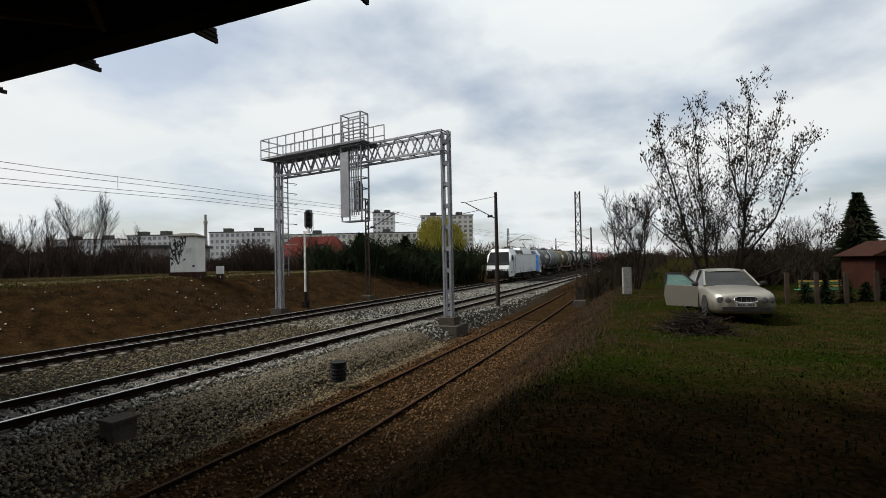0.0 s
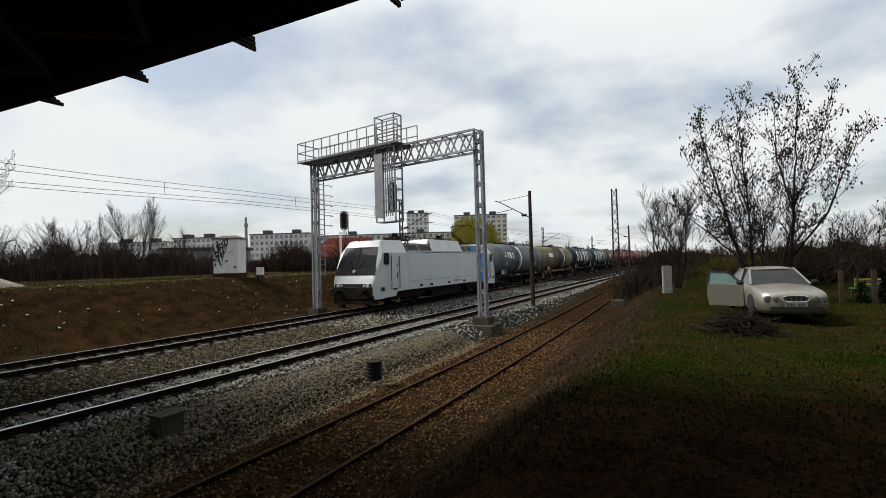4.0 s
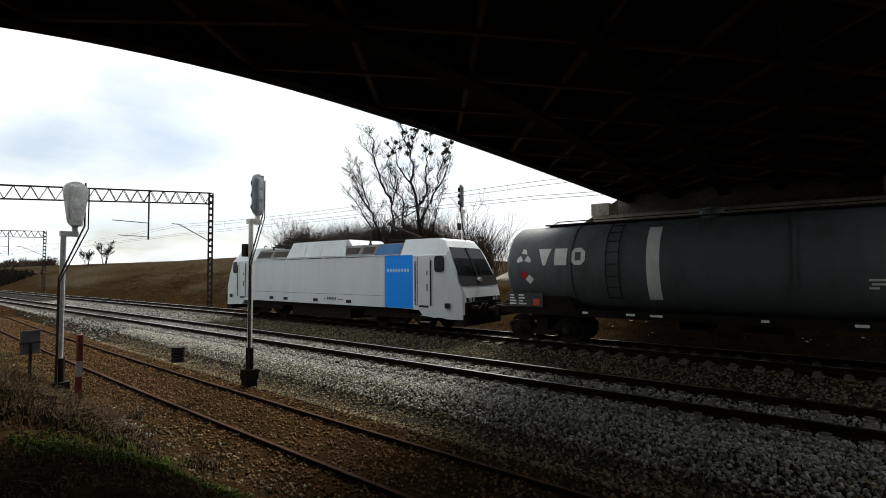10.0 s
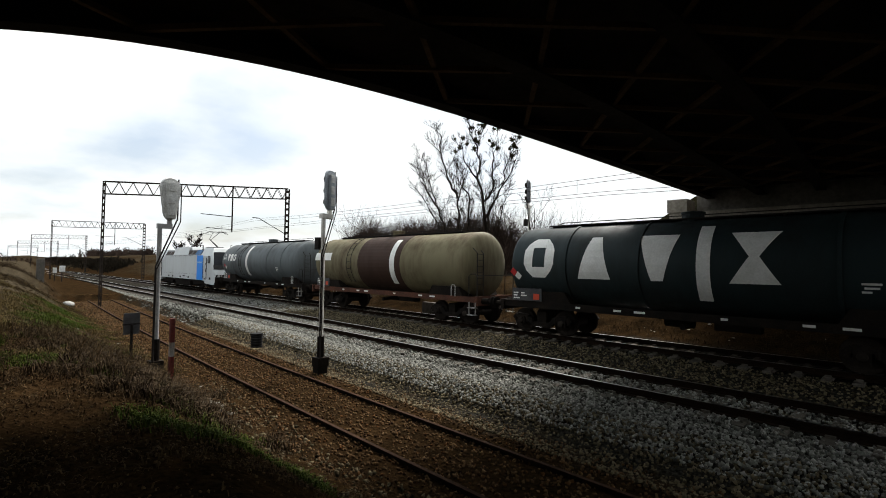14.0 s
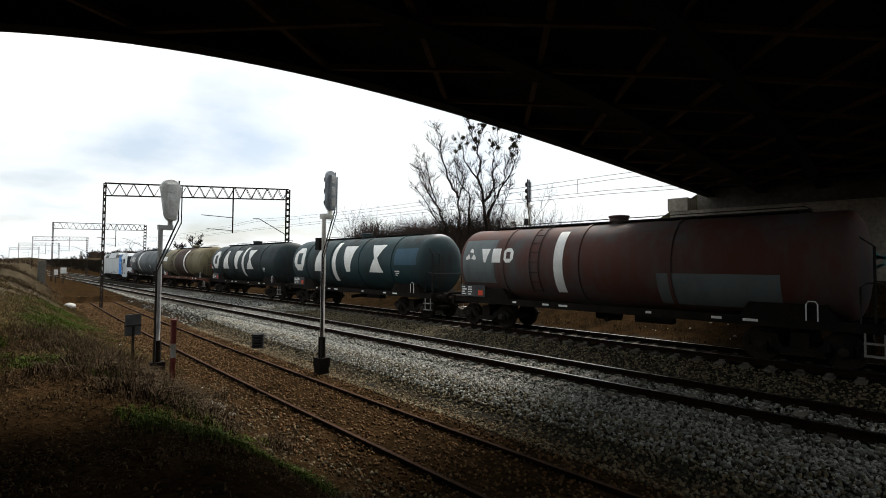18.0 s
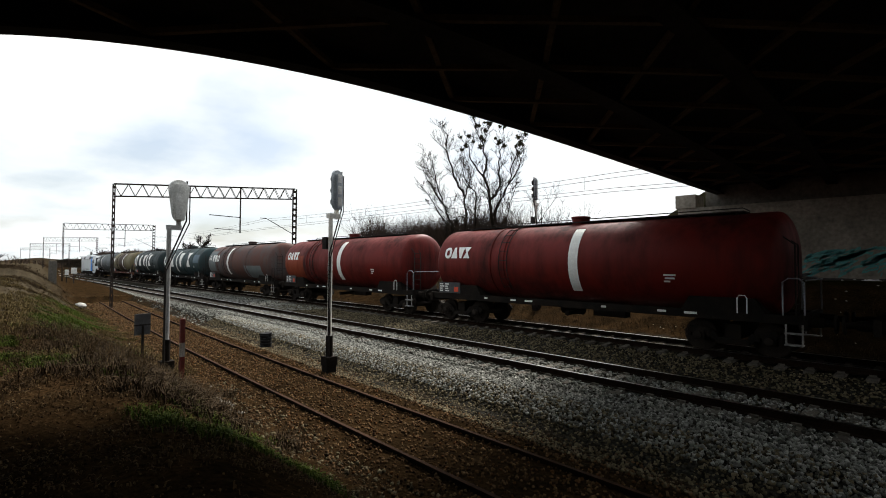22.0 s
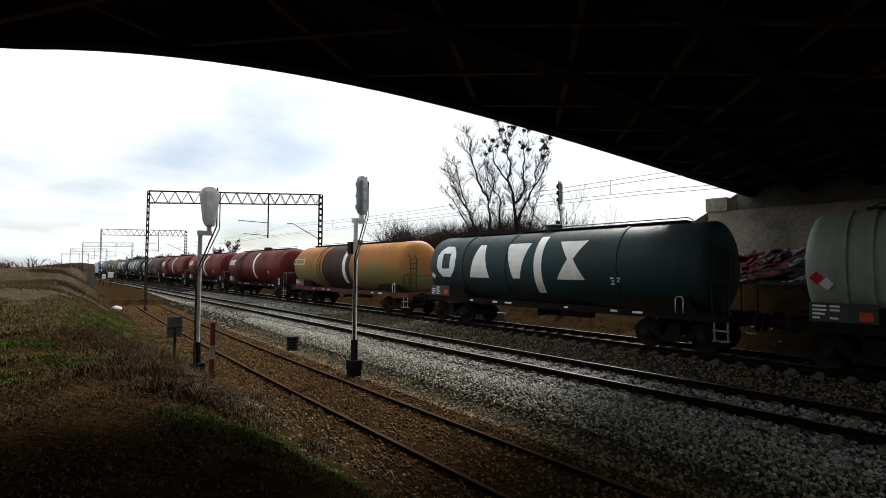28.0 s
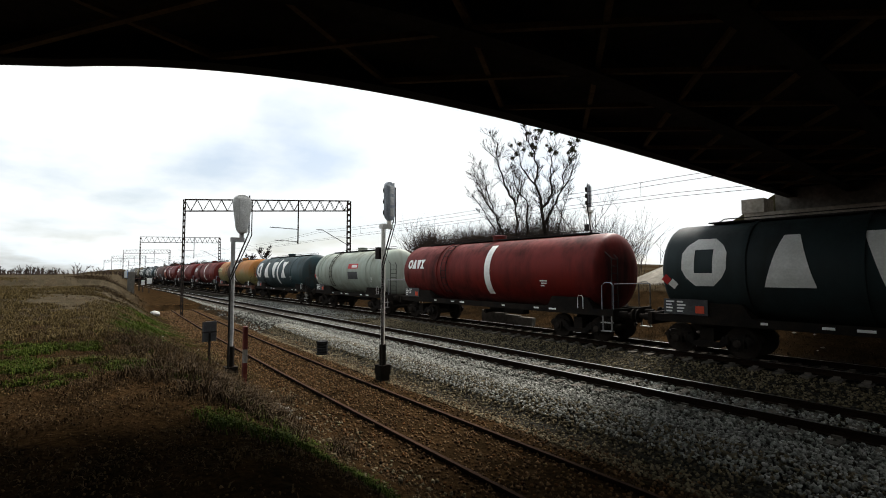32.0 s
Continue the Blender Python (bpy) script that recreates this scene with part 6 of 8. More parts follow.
def plate_on_post(x, y, z, top):
    p = empty("plate_sign", label="grey metal plate on a thin post", category="sign")
    bm = B()
    bar(bm, (x, y, z), (x, y, top - 0.3), 0.05)
    part("post", bm, "steel_dark", p)
    m = Matrix.Translation((x, y, 0)) @ Matrix.Rotation(radians(12), 4, "Z")
    bm = B()
    box(bm, -0.04, 0.0, -0.19, 0.19, top - 0.55, top)
    for v in bm.verts:
        v.co = m @ v.co
    part("plate", bm, "plate_grey", p)
    bm = B()
    box(bm, -0.05, 0.012, -0.2, 0.2, top - 0.31, top - 0.27)
    for v in bm.verts:
        v.co = m @ v.co
    part("rib", bm, "steel_dark", p)


plate_on_post(-14.5, 3.3, -0.3, 1.2)


def scrap_bag(x, y, r, seed, label, m="bag_white", flat=0.7):
    rnd = random.Random(seed)
    s = empty("litter_bag", pose(x, y, ground_z(x, y) + r * flat * 0.8), label=label, category="litter")
    bm = B()
    bmesh.ops.create_icosphere(bm, subdivisions=2, radius=r)
    for v in bm.verts:
        v.co = v.co * (1 + 0.35 * noise.noise(v.co * (2.2 / r) + Vector((seed, 0, 0))))
        v.co.z *= flat
    part("bag", bm, m, s)


M["bag_white"] = mat("white plastic", (0.42, 0.41, 0.38), (0.28, 0.27, 0.25), 5, 0.7)
scrap_bag(-38.3, 5.2, 0.3, 3, "crumpled white plastic bag lying on the bank")


# ---- hut, houses and town behind ----
M["hut_white"] = paint("whitewashed render", (0.62, 0.62, 0.6), (0.32, 0.3, 0.27), 0.35, 0.8)
M["brick_dark"] = mat("dark red brick base", (0.045, 0.022, 0.016), (0.03, 0.016, 0.012), 5, 0.9, 0, 0.4)
M["spray_black"] = mat("black spray paint", (0.02, 0.02, 0.022), (0.04, 0.04, 0.04), 3, 0.7)
M["spray_grey"] = mat("faded grey spray paint", (0.35, 0.36, 0.38), (0.45, 0.45, 0.46), 3, 0.7)


def scrawl(name, material, parent, origin, ux, w, h, seed, n=9, thick=0.035):
    """Looping spray-paint strokes on an upright wall; ux is the way along it."""
    rnd = random.Random(seed)
    o, u = Vector(origin), Vector(ux).normalized()
    bm = B()
    for _ in range(n):
        cx, cy = rnd.uniform(0.1, 0.9) * w, rnd.uniform(0.15, 0.85) * h
        rx, ry = rnd.uniform(0.06, 0.2) * w, rnd.uniform(0.1, 0.25) * h
        a0, a1 = rnd.uniform(0, 6.3), rnd.uniform(2.5, 5.5)
        last = None
        nrm = u.cross(Vector((0, 0, 1)))
        for k in range(13):
            t = a0 + a1 * k / 12
            sk = rnd.uniform(-0.02, 0.02)
            p = o + u * (cx + rx * math.cos(t) + 0.3 * ry * math.sin(t)) + Vector((0, 0, cy + ry * math.sin(t * 1.3) + sk))
            d = Vector((0, 0, thick * rnd.uniform(0.7, 1.3)))
            e = u * thick * 0.4
            row = (bm.verts.new(p - d - e), bm.verts.new(p + d + e))
            if last:
                bm.faces.new((last[0], last[1], row[1], row[0]))
            last = row
    return part(name, bm, material, parent)


def make_hut():
    h = empty("relay_hut", pose(20.4, 24.9, 1.85, 0, 0, -62), label="white rendered relay hut on a brick base with graffiti", category="hut")
    bm = B()
    box(bm, -0.76, 0.76, -0.68, 0.68, -0.3, 0.36)
    part("brick_base", bm, "brick_dark", h)
    bm = B()
    box(bm, -0.72, 0.72, -0.64, 0.64, 0.362, 2.42)
    part("wall", bm, "hut_white", h)
    bm = B()
    v = [bm.verts.new(p) for p in ((-0.8, -0.72, 2.422), (0.8, -0.72, 2.422), (0.8, 0.72, 2.422), (-0.8, 0.72, 2.422), (-0.8, -0.72, 2.48), (0.8, -0.72, 2.48), (0.8, 0.72, 2.48), (-0.8, 0.72, 2.48), (-0.4, 0, 2.66), (0.4, 0, 2.66))]
    for q in ((3, 2, 1, 0), (0, 1, 5, 4), (1, 2, 6, 5), (2, 3, 7, 6), (3, 0, 4, 7), (4, 5, 9, 8), (5, 6, 9), (6, 7, 8, 9), (7, 4, 8)):
        bm.faces.new([v[i] for i in q])
    part("roof", bm, "concrete_dark", h)
    bm = B()
    box(bm, 0.5, 0.62, -0.648, -0.642, 0.65, 0.77)
    part("vent", bm, "gap", h)
    scrawl("graffiti", "spray_black", h, (-0.728, 0.55, 0.5), (0, -1, 0), 1.1, 1.8, 11, 16, 0.045)
    scrawl("graffiti", "spray_black", h, (-0.72, -0.646, 0.45), (1, 0, 0), 0.85, 1.8, 14, 22, 0.06)
    scrawl("graffiti", "spray_grey", h, (-0.05, -0.646, 1.2), (1, 0, 0), 0.8, 0.7, 12, 6, 0.04)
    c = empty("cable_cabinet", pose(21.35, 23.4, 1.8, 0, 0, -62), label="small white cable cabinet on two feet", category="cabinet")
    bm = B()
    box(bm, -0.19, 0.19, -0.13, 0.13, 0.25, 0.72)
    part("body", bm, "hut_white", c)
    for x in (-0.12, 0.12):
        bm = B()
        box(bm, x - 0.06, x + 0.06, -0.12, 0.12, -0.2, 0.249)
        part("foot", bm, "brick_dark", c)


make_hut()


M["panel_pale"] = mat("pale panel facade", (0.62, 0.61, 0.60), (0.5, 0.5, 0.5), 0.15, 0.9, fine=0.1)
M["panel_cream"] = mat("cream panel facade", (0.6, 0.57, 0.5), (0.5, 0.48, 0.42), 0.15, 0.9, fine=0.1)
M["window"] = mat("far window glass", (0.14, 0.15, 0.165), (0.2, 0.21, 0.22), 0.5, 0.3, spec=0.4, rnd=0.4)
M["roof_felt"] = mat("dark roof felt", (0.09, 0.085, 0.08), (0.06, 0.06, 0.06), 0.5, 0.95)
M["roof_red"] = mat("red roof tiles", (0.075, 0.016, 0.013), (0.045, 0.011, 0.009), 0.8, 0.85, 0, 0.4, 6)
M["plaster"] = mat("grey plaster", (0.28, 0.27, 0.25), (0.2, 0.19, 0.18), 0.6, 0.9)


def block_of_flats(label, a, b, z0, z1, deep, wall, storeys, bays):
    """A slab block whose front runs from a to b on plan."""
    a, b = Vector((*a, 0)), Vector((*b, 0))
    u = (b - a).normalized()
    n = Vector((u.y, -u.x, 0))
    if n.dot(-a) < 0:
        n = -n
    ln = (b - a).length
    m = Matrix(((u.x, -n.x, 0, a.x), (u.y, -n.y, 0, a.y), (0, 0, 1, 0), (0, 0, 0, 1)))
    t = empty("apartment_building", m, label=label, category="apartment building", group="town behind the tracks")
    bm = B()
    box(bm, 0, ln, 0, deep, -2, z1)
    part("wall", bm, wall, t)
    bm = B()
    box(bm, -0.3, ln + 0.3, -0.3, deep + 0.3, z1 + 0.01, z1 + 0.5)
    box(bm, ln * 0.2, ln * 0.2 + 4, deep * 0.3, deep * 0.7, z1 + 0.5, z1 + 2.6)
    box(bm, ln * 0.7, ln * 0.7 + 4, deep * 0.3, deep * 0.7, z1 + 0.5, z1 + 2.6)
    part("roof", bm, "roof_felt", t)
    sh = (z1 - z0) / storeys
    bw = ln / bays
    bm = B()
    box(bm, -bw * 0.27, bw * 0.27, -0.08, 0.1, -sh * 0.27, sh * 0.27)
    first = part("window", bm, "window", t)
    k = 0
    for i in range(storeys):
        for j in range(bays):
            o = first if k == 0 else new("window", first.data)
            o.parent = t
            o.matrix_basis = pose((j + 0.5) * bw, 0, z0 + (i + 0.55) * sh)
            k += 1
    return t


block_of_flats("long pale five-storey block of flats", (176, 226), (168, 250), 4, 19.0, 11, "panel_pale", 5, 9)
block_of_flats("low pale block of flats above the brush", (166.5, 254), (152, 284), 4, 17.5, 11, "panel_pale", 5, 10)
block_of_flats("pale five-storey block of flats behind the hut", (204, 186), (191, 217), 4, 20.5, 11, "panel_pale", 5, 12)
block_of_flats("long cream five-storey block of flats", (243, 117), (212, 190), 3, 19.0, 11, "panel_cream", 5, 24)
block_of_flats("pale high-rise tower block", (291, 158), (285, 171), 4, 36.5, 14, "panel_pale", 11, 5)
block_of_flats("cream high-rise tower block behind a willow", (284, 98), (271, 128), 3, 31.0, 14, "panel_cream", 10, 10)


def red_house():
    t = empty("house", pose(61.5, 47.5, 1.9, 0, 0, -68), label="low house with a large red tiled roof", category="house")
    bm = B()
    box(bm, -5.2, 5.2, -3.5, 3.5, -0.3, 2.0)
    part("wall", bm, "plaster", t)
    bm = B()
    v = [bm.verts.new(p) for p in ((-5.7, -4.2, 1.8), (5.7, -4.2, 1.8), (5.7, 4.2, 1.8), (-5.7, 4.2, 1.8), (-3.4, 0, 4.9), (3.4, 0, 4.9))]
    for q in ((0, 1, 5, 4), (1, 2, 5), (2, 3, 4, 5), (3, 0, 4), (3, 2, 1, 0)):
        bm.faces.new([v[i] for i in q])
    rf = part("roof", bm, "roof_red", t)
    bm = B()
    lathe(bm, [(-4.2, 0.85), (-2.2, 0.85)], 16, "y", (2.2, 0, 2.75))
    part("dormer", bm, "roof_red", rf)
    bm = B()
    lathe(bm, [(-4.24, 0.5), (-4.202, 0.5)], 16, "y", (2.2, 0, 2.8))
    part("dormer_window", bm, "window", rf)
    for x in (-3.5, -1, 1.5, 3.8):
        bm = B()
        box(bm, x - 0.5, x + 0.5, -3.54, -3.45, 0.6, 1.6)
        part("window", bm, "window", t)
    s = empty("shed", pose(42.0, 55.0, 1.9, 0, 0, -50), label="low grey flat-roofed shed among bushes", category="shed")
    bm = B()
    box(bm, -4.5, 4.5, -3, 3, -0.3, 3.0)
    part("wall", bm, "plaster", s)
    bm = B()
    box(bm, -4.8, 4.8, -3.3, 3.3, 3.002, 3.25)
    part("roof", bm, "roof_felt", s)
    c = empty("chimney_stack", pose(146, 168, 0), label="tall slim chimney stack over the town", category="chimney")
    bm = B()
    lathe(bm, [(0, 0.9), (20, 0.6), (20.1, 0.8), (21.4, 0.8), (21.5, 0.5), (24, 0.5)], 14, "z")
    part("stack", bm, "plaster", c)


red_house()


# ---- graffiti on the abutment ----
def abutment_marks():
    ab = bpy.data.objects["abutment_far"]
    M["spray_teal"] = mat("teal spray paint", (0.06, 0.22, 0.22), (0.1, 0.28, 0.25), 3, 0.7)
    M["spray_plum"] = mat("plum spray paint", (0.07, 0.03, 0.05), (0.05, 0.03, 0.05), 3, 0.7)
    M["spray_red"] = mat("dark red spray paint", (0.25, 0.05, 0.05), (0.18, 0.05, 0.06), 3, 0.7)
    M["plinth"] = mat("dark painted plinth", (0.05, 0.045, 0.04), (0.035, 0.03, 0.03), 1, 0.9)
    bm = B()
    box(bm, -9.45, 4.15, 26.9, 26.996, 0.8, 2.0)
    part("plinth", bm, "plinth", ab)
    scrawl("graffiti", "spray_grey", ab, (-9.2, 26.99, 1.75), (1, 0, 0), 4.6, 1.7, 31, 40, 0.09)
    scrawl("graffiti", "spray_plum", ab, (-9.1, 26.986, 1.9), (1, 0, 0), 4.2, 1.5, 32, 34, 0.09)
    scrawl("graffiti", "spray_red", ab, (-8.6, 26.982, 2.2), (1, 0, 0), 2.6, 1.2, 21, 22, 0.08)
    scrawl("graffiti", "spray_black", ab, (-9.0, 26.978, 1.7), (1, 0, 0), 5.0, 0.9, 33, 24, 0.04)
    scrawl("graffiti", "spray_teal", ab, (-4.6, 26.99, 2.15), (1, 0, 0), 4.0, 1.2, 22, 26, 0.06)
    scrawl("graffiti", "spray_black", ab, (-0.4, 26.99, 2.1), (1, 0, 0), 3.2, 1.0, 23, 22, 0.05)
    scrawl("graffiti", "spray_black", ab, (2.7, 26.99, 2.3), (1, 0, 0), 1.2, 1.5, 24, 9, 0.05)
    scrawl("graffiti", "mark_white", ab, (-2.6, 26.894, 1.45), (1, 0, 0), 2.2, 0.5, 25, 6, 0.03)


abutment_marks()

# ---- trees and bushes ----
limbed_tree("bare gnarled tree with mistletoe clumps beyond the tracks", -24.8, 31.0, 1.7, [
    (0.19, [(-0.4, -0.2), (-0.53, 4.35), (-0.77, 6.3), (-1.25, 8.0), (-1.0, 9.3), (-1.5, 10.8), (-2.0, 12.4)]),
    (0.11, [(-0.77, 6.3), (0.07, 7.5), (-0.05, 9.6), (0.43, 12.0)]),
    (0.12, [(-0.45, 4.8), (0.8, 7.5), (1.6, 8.7), (2.0, 9.8)]),
    (0.06, [(0.8, 7.5), (1.1, 9.0), (1.9, 10.9)]),
    (0.07, [(-1.25, 8.0), (-2.3, 9.4), (-2.7, 11.4)]),
    (0.06, [(-1.5, 10.8), (-1.1, 11.8), (-0.9, 12.6)]),
    (0.09, [(0.4, -0.2), (0.6, 4.6), (1.1, 6.5), (1.5, 8.2)])], 5, mist=32, gnarl=0.07, dense=4.0, reach=1.9, up=0.35, twig_r=0.011, wiggle=0.10)
limbed_tree("bare spreading tree beside the mistletoe tree", -26.6, 29.2, 1.7, [
    (0.17, [(-0.1, -0.2), (-0.25, 4.1), (-0.35, 6.5), (0.1, 8.0), (0.2, 9.0)]),
    (0.10, [(-0.35, 6.5), (-1.2, 8.2), (-1.8, 10.4), (-2.9, 11.4)]),
    (0.11, [(-1.5, -0.2), (-1.8, 4.2), (-2.9, 6.0), (-4.1, 7.6)]),
    (0.12, [(-1.2, -0.2), (-1.3, 4.1), (-2.1, 5.8), (-2.7, 8.2), (-3.2, 9.6)]),
    (0.13, [(0.4, -0.2), (0.6, 4.1), (0.7, 6.5), (-0.35, 8.2), (-0.7, 9.9)]),
    (0.06, [(-1.8, 10.4), (-1.7, 11.2), (-2.1, 11.9)]),
    (0.07, [(-2.1, 5.8), (-3.4, 7.8), (-3.7, 9.0)])], 8, gnarl=0.07, dense=4.4, reach=2.2, up=0.35, twig_r=0.011, wiggle=0.10)
tree("small bare tree on the far bank", -23.4, 34.5, 1.7, 7.5, 13, 2, 0.5, 4, r0=0.1, kids=(7, 6, 5))
tree("bare tree seen past the end of the bridge", 13.5, 44.0, 1.8, 9.5, 17, 3, 0.55, 5, r0=0.14, kids=(6, 6, 5, 3))
tree("bare upright tree standing behind the bank", 26.5, 44.0, 1.8, 6.6, 19, 3, 0.28, 4, r0=0.07, kids=(11, 7, 5), twig_r=0.007)
tree("slender bare tree behind the meadow", 27.0, 49.5, 1.8, 6.2, 23, 2, 0.26, 4, r0=0.07, kids=(11, 7, 5), twig_r=0.007)
tree("bare tree at the edge of the field", 25.5, 54.0, 1.8, 6.4, 29, 3, 0.3, 4, r0=0.07, kids=(10, 7, 5), twig_r=0.008)
tree("thin bare tree behind the shed", 33.0, 46.5, 1.8, 5.6, 31, 1, 0.28, 4, r0=0.05, kids=(10, 6, 4), twig_r=0.006)
limbed_tree("young tree with dark hanging leaves above the car", 23.2, -2.9, 0.4, [
    (0.065, [(-0.41, -0.2), (-0.90, 1.93), (-1.52, 4.83), (-2.22, 7.9)]),
    (0.055, [(-0.34, -0.2), (-0.55, 4.83), (-0.77, 8.3)]),
    (0.036, [(-0.90, 1.93), (-2.24, 3.3), (-3.44, 4.4)]),
    (0.036, [(-0.52, 1.0), (-1.38, 3.6), (-2.67, 6.4)]),
    (0.032, [(-0.55, 4.0), (-1.12, 6.2), (-1.38, 8.0)])], 35, "leaf_dark", 1300, gnarl=0.03, dense=3.4, reach=1.9, up=0.75, twig_r=0.009)
limbed_tree("second young tree with dark leaves behind the car", 23.8, -3.5, 0.4, [
    (0.07, [(0.13, -0.2), (0.47, 3.2), (0.65, 6.44), (0.90, 9.0)]),
    (0.045, [(0.34, 1.93), (1.63, 3.7), (2.75, 6.8)]),
    (0.036, [(0.26, 0.9), (2.15, 1.7), (4.04, 2.9)]),
    (0.032, [(0.52, 4.0), (1.29, 5.8), (1.89, 8.0)]),
    (0.032, [(0.52, 3.6), (0.00, 6.0), (0.00, 8.2)])], 44, "leaf_dark", 1300, gnarl=0.03, dense=3.4, reach=1.9, up=0.7, twig_r=0.009)
tree("bare many-stemmed tree beside the grass", 32.6, 0.6, 0.4, 6.6, 37, 4, 0.38, 4, r0=0.085, kids=(9, 8, 6))
tree("bare tree behind the parked car", 30.5, -4.0, 0.4, 6.4, 41, 3, 0.5, 4, leaf="leaf_dark", nleaf=500, r0=0.09, kids=(8, 7, 5))
tree("small bare tree by the garden", 36.0, -9.0, 0.4, 5.0, 43, 3, 0.5, 4, r0=0.07, kids=(7, 6, 5))
conifer("dark spruce at the garden's edge", 44.0, -14.5, 0.3, 6.5, 2.0, 47, 2400)
for _k, (_x, _y, _h) in enumerate(((40.0, 25.4, 4.2), (44.6, 22.9, 4.4))):
    conifer("dark bushy conifer on the far bank", _x, _y, ground_z(_x, _y), _h * 0.85, 1.9, 50 + _k, 900)
conifer("little spruce beside the shed", 37.5, 47.5, 1.8, 3.2, 1.1, 61, 700)
def willow(x, y, z, height, width, seed):
    t = tree("tall yellow-green weeping willow by the tracks", x, y, z, height, seed, 3, 0.5, 4, r0=0.2, kids=(6, 6, 5))
    rnd = random.Random(seed + 1)
    c = Soup()
    for _ in range(9000):
        v = Vector((rnd.gauss(0, 1), rnd.gauss(0, 1), rnd.gauss(0, 1))).normalized() * rnd.random() ** 0.4
        lump = 1 + 0.28 * noise.noise(v * 2.1 + Vector((seed, 0, 0)))
        p = Vector((v.x * width * lump, v.y * width * lump, height * 0.57 + v.z * height * 0.43 * lump))
        q = p + Vector((rnd.gauss(0, 0.12), rnd.gauss(0, 0.12), -rnd.uniform(0.3, 1.1)))
        c.prism(p, q, 0.028, 0.02, 3)
    c.mesh("crown", "willow", t, kind="stuff", label="mass of yellow-green hanging shoots")


willow(64.8, 27.6, 1.2, 8.0, 3.7, 67)
thicket("far_bushes", "bare brown bushes in front of the town", [(27, 62), (38, 58), (52, 50), (58, 45)], 4.6, 70, 5200, r=0.025)
thicket("bank_brush", "bare brush along the far edge of the meadow", [(18, 60), (27, 58), (36, 52), (40, 48)], 3.4, 71, 1800, r=0.018)
thicket("evergreen_hedge", "dark evergreen bushes behind the far track", [(37, 26.5), (40, 24.2), (45, 22.2), (52, 21.6), (58, 22.0)], 4.4, 69, 5200, "needle", 0.035, "bushes", 0.3)
thicket("left_brush", "tangled bare brush behind the far bank", [(-21, 32), (-27, 31), (-33, 30), (-42, 32)], 5.6, 72, 9000, r=0.014)
thicket("bridge_brush", "bare brush beside the bridge abutment", [(8, 40), (16, 42), (24, 43), (34, 42)], 4.4, 73, 2200, r=0.016)
thicket("garden_brush", "brush round the gardens, darkened as their shadow side", [(34, -4), (42, -8), (50, -15), (60, -28)], 3.2, 74, 3400, "brush_shaded", r=0.02)
thicket("lane_brush", "bare brush along the lane beside the tracks", [(36, 2.6), (50, 2.0), (80, 0.5), (130, -3)], 3.0, 75, 2600, "brush_shaded", r=0.02)
thicket("far_wood", "distant bare woodland on the horizon", [(150, 60), (230, 40), (330, -20), (300, -140), (210, -190)], 9, 76, 3000, r=0.12)
# dark strip of brush added for the shade on the cutting's inner slope
thicket("cutting_shade_brush", "low dark brush standing in for the shaded inner slope of the cutting", [(-118, 25), (-170, 27), (-230, 29), (-300, 32)], 1.7, 79, 6000, "brush_shaded", r=0.09)
thicket("ridge_wood", "belt of distant bare trees behind the cutting", [(-330, 54), (-300, 60), (-262, 66)], 6.5, 81, 1500, r=0.14)
tree("small bare tree on the distant ridge", -108.0, 35.4, ground_z(-108.0, 35.4), 4.2, 83, 3, 0.5, 4, r0=0.12, kids=(7, 6, 5), twig_r=0.025)
tree("low bare tree on the distant ridge", -113.0, 34.0, ground_z(-113.0, 34.0), 3.2, 84, 3, 0.5, 4, r0=0.1, kids=(7, 6, 5), twig_r=0.025)
thicket("far_wood_west", "distant bare trees on the horizon", [(-190, -25), (-210, 0), (-260, 60), (-230, 46)], 4.2, 77, 500, r=0.10)
thicket("verge_brush", "low bare brush on the verge of the near bank", [(9, 1.6), (15, 1.8), (24, 2.0), (34, 2.2)], 0.55, 78, 420, r=0.005)


# ---- the parked car ----
M["car_paint"] = paint("silver-beige car paint", (0.30, 0.28, 0.235), (0.19, 0.18, 0.15), 0.3, 0.3, 0.5, 0.8)
M["tyre"] = mat("tyre rubber", (0.02, 0.02, 0.02), (0.03, 0.03, 0.03), 5, 0.9)
M["chrome"] = mat("chrome trim", (0.6, 0.6, 0.6), (0.5, 0.5, 0.5), 5, 0.2, 0.9)
M["car_glass"] = mat("tinted car glass", (0.012, 0.014, 0.014), (0.02, 0.022, 0.022), 2, 0.08, spec=0.12)


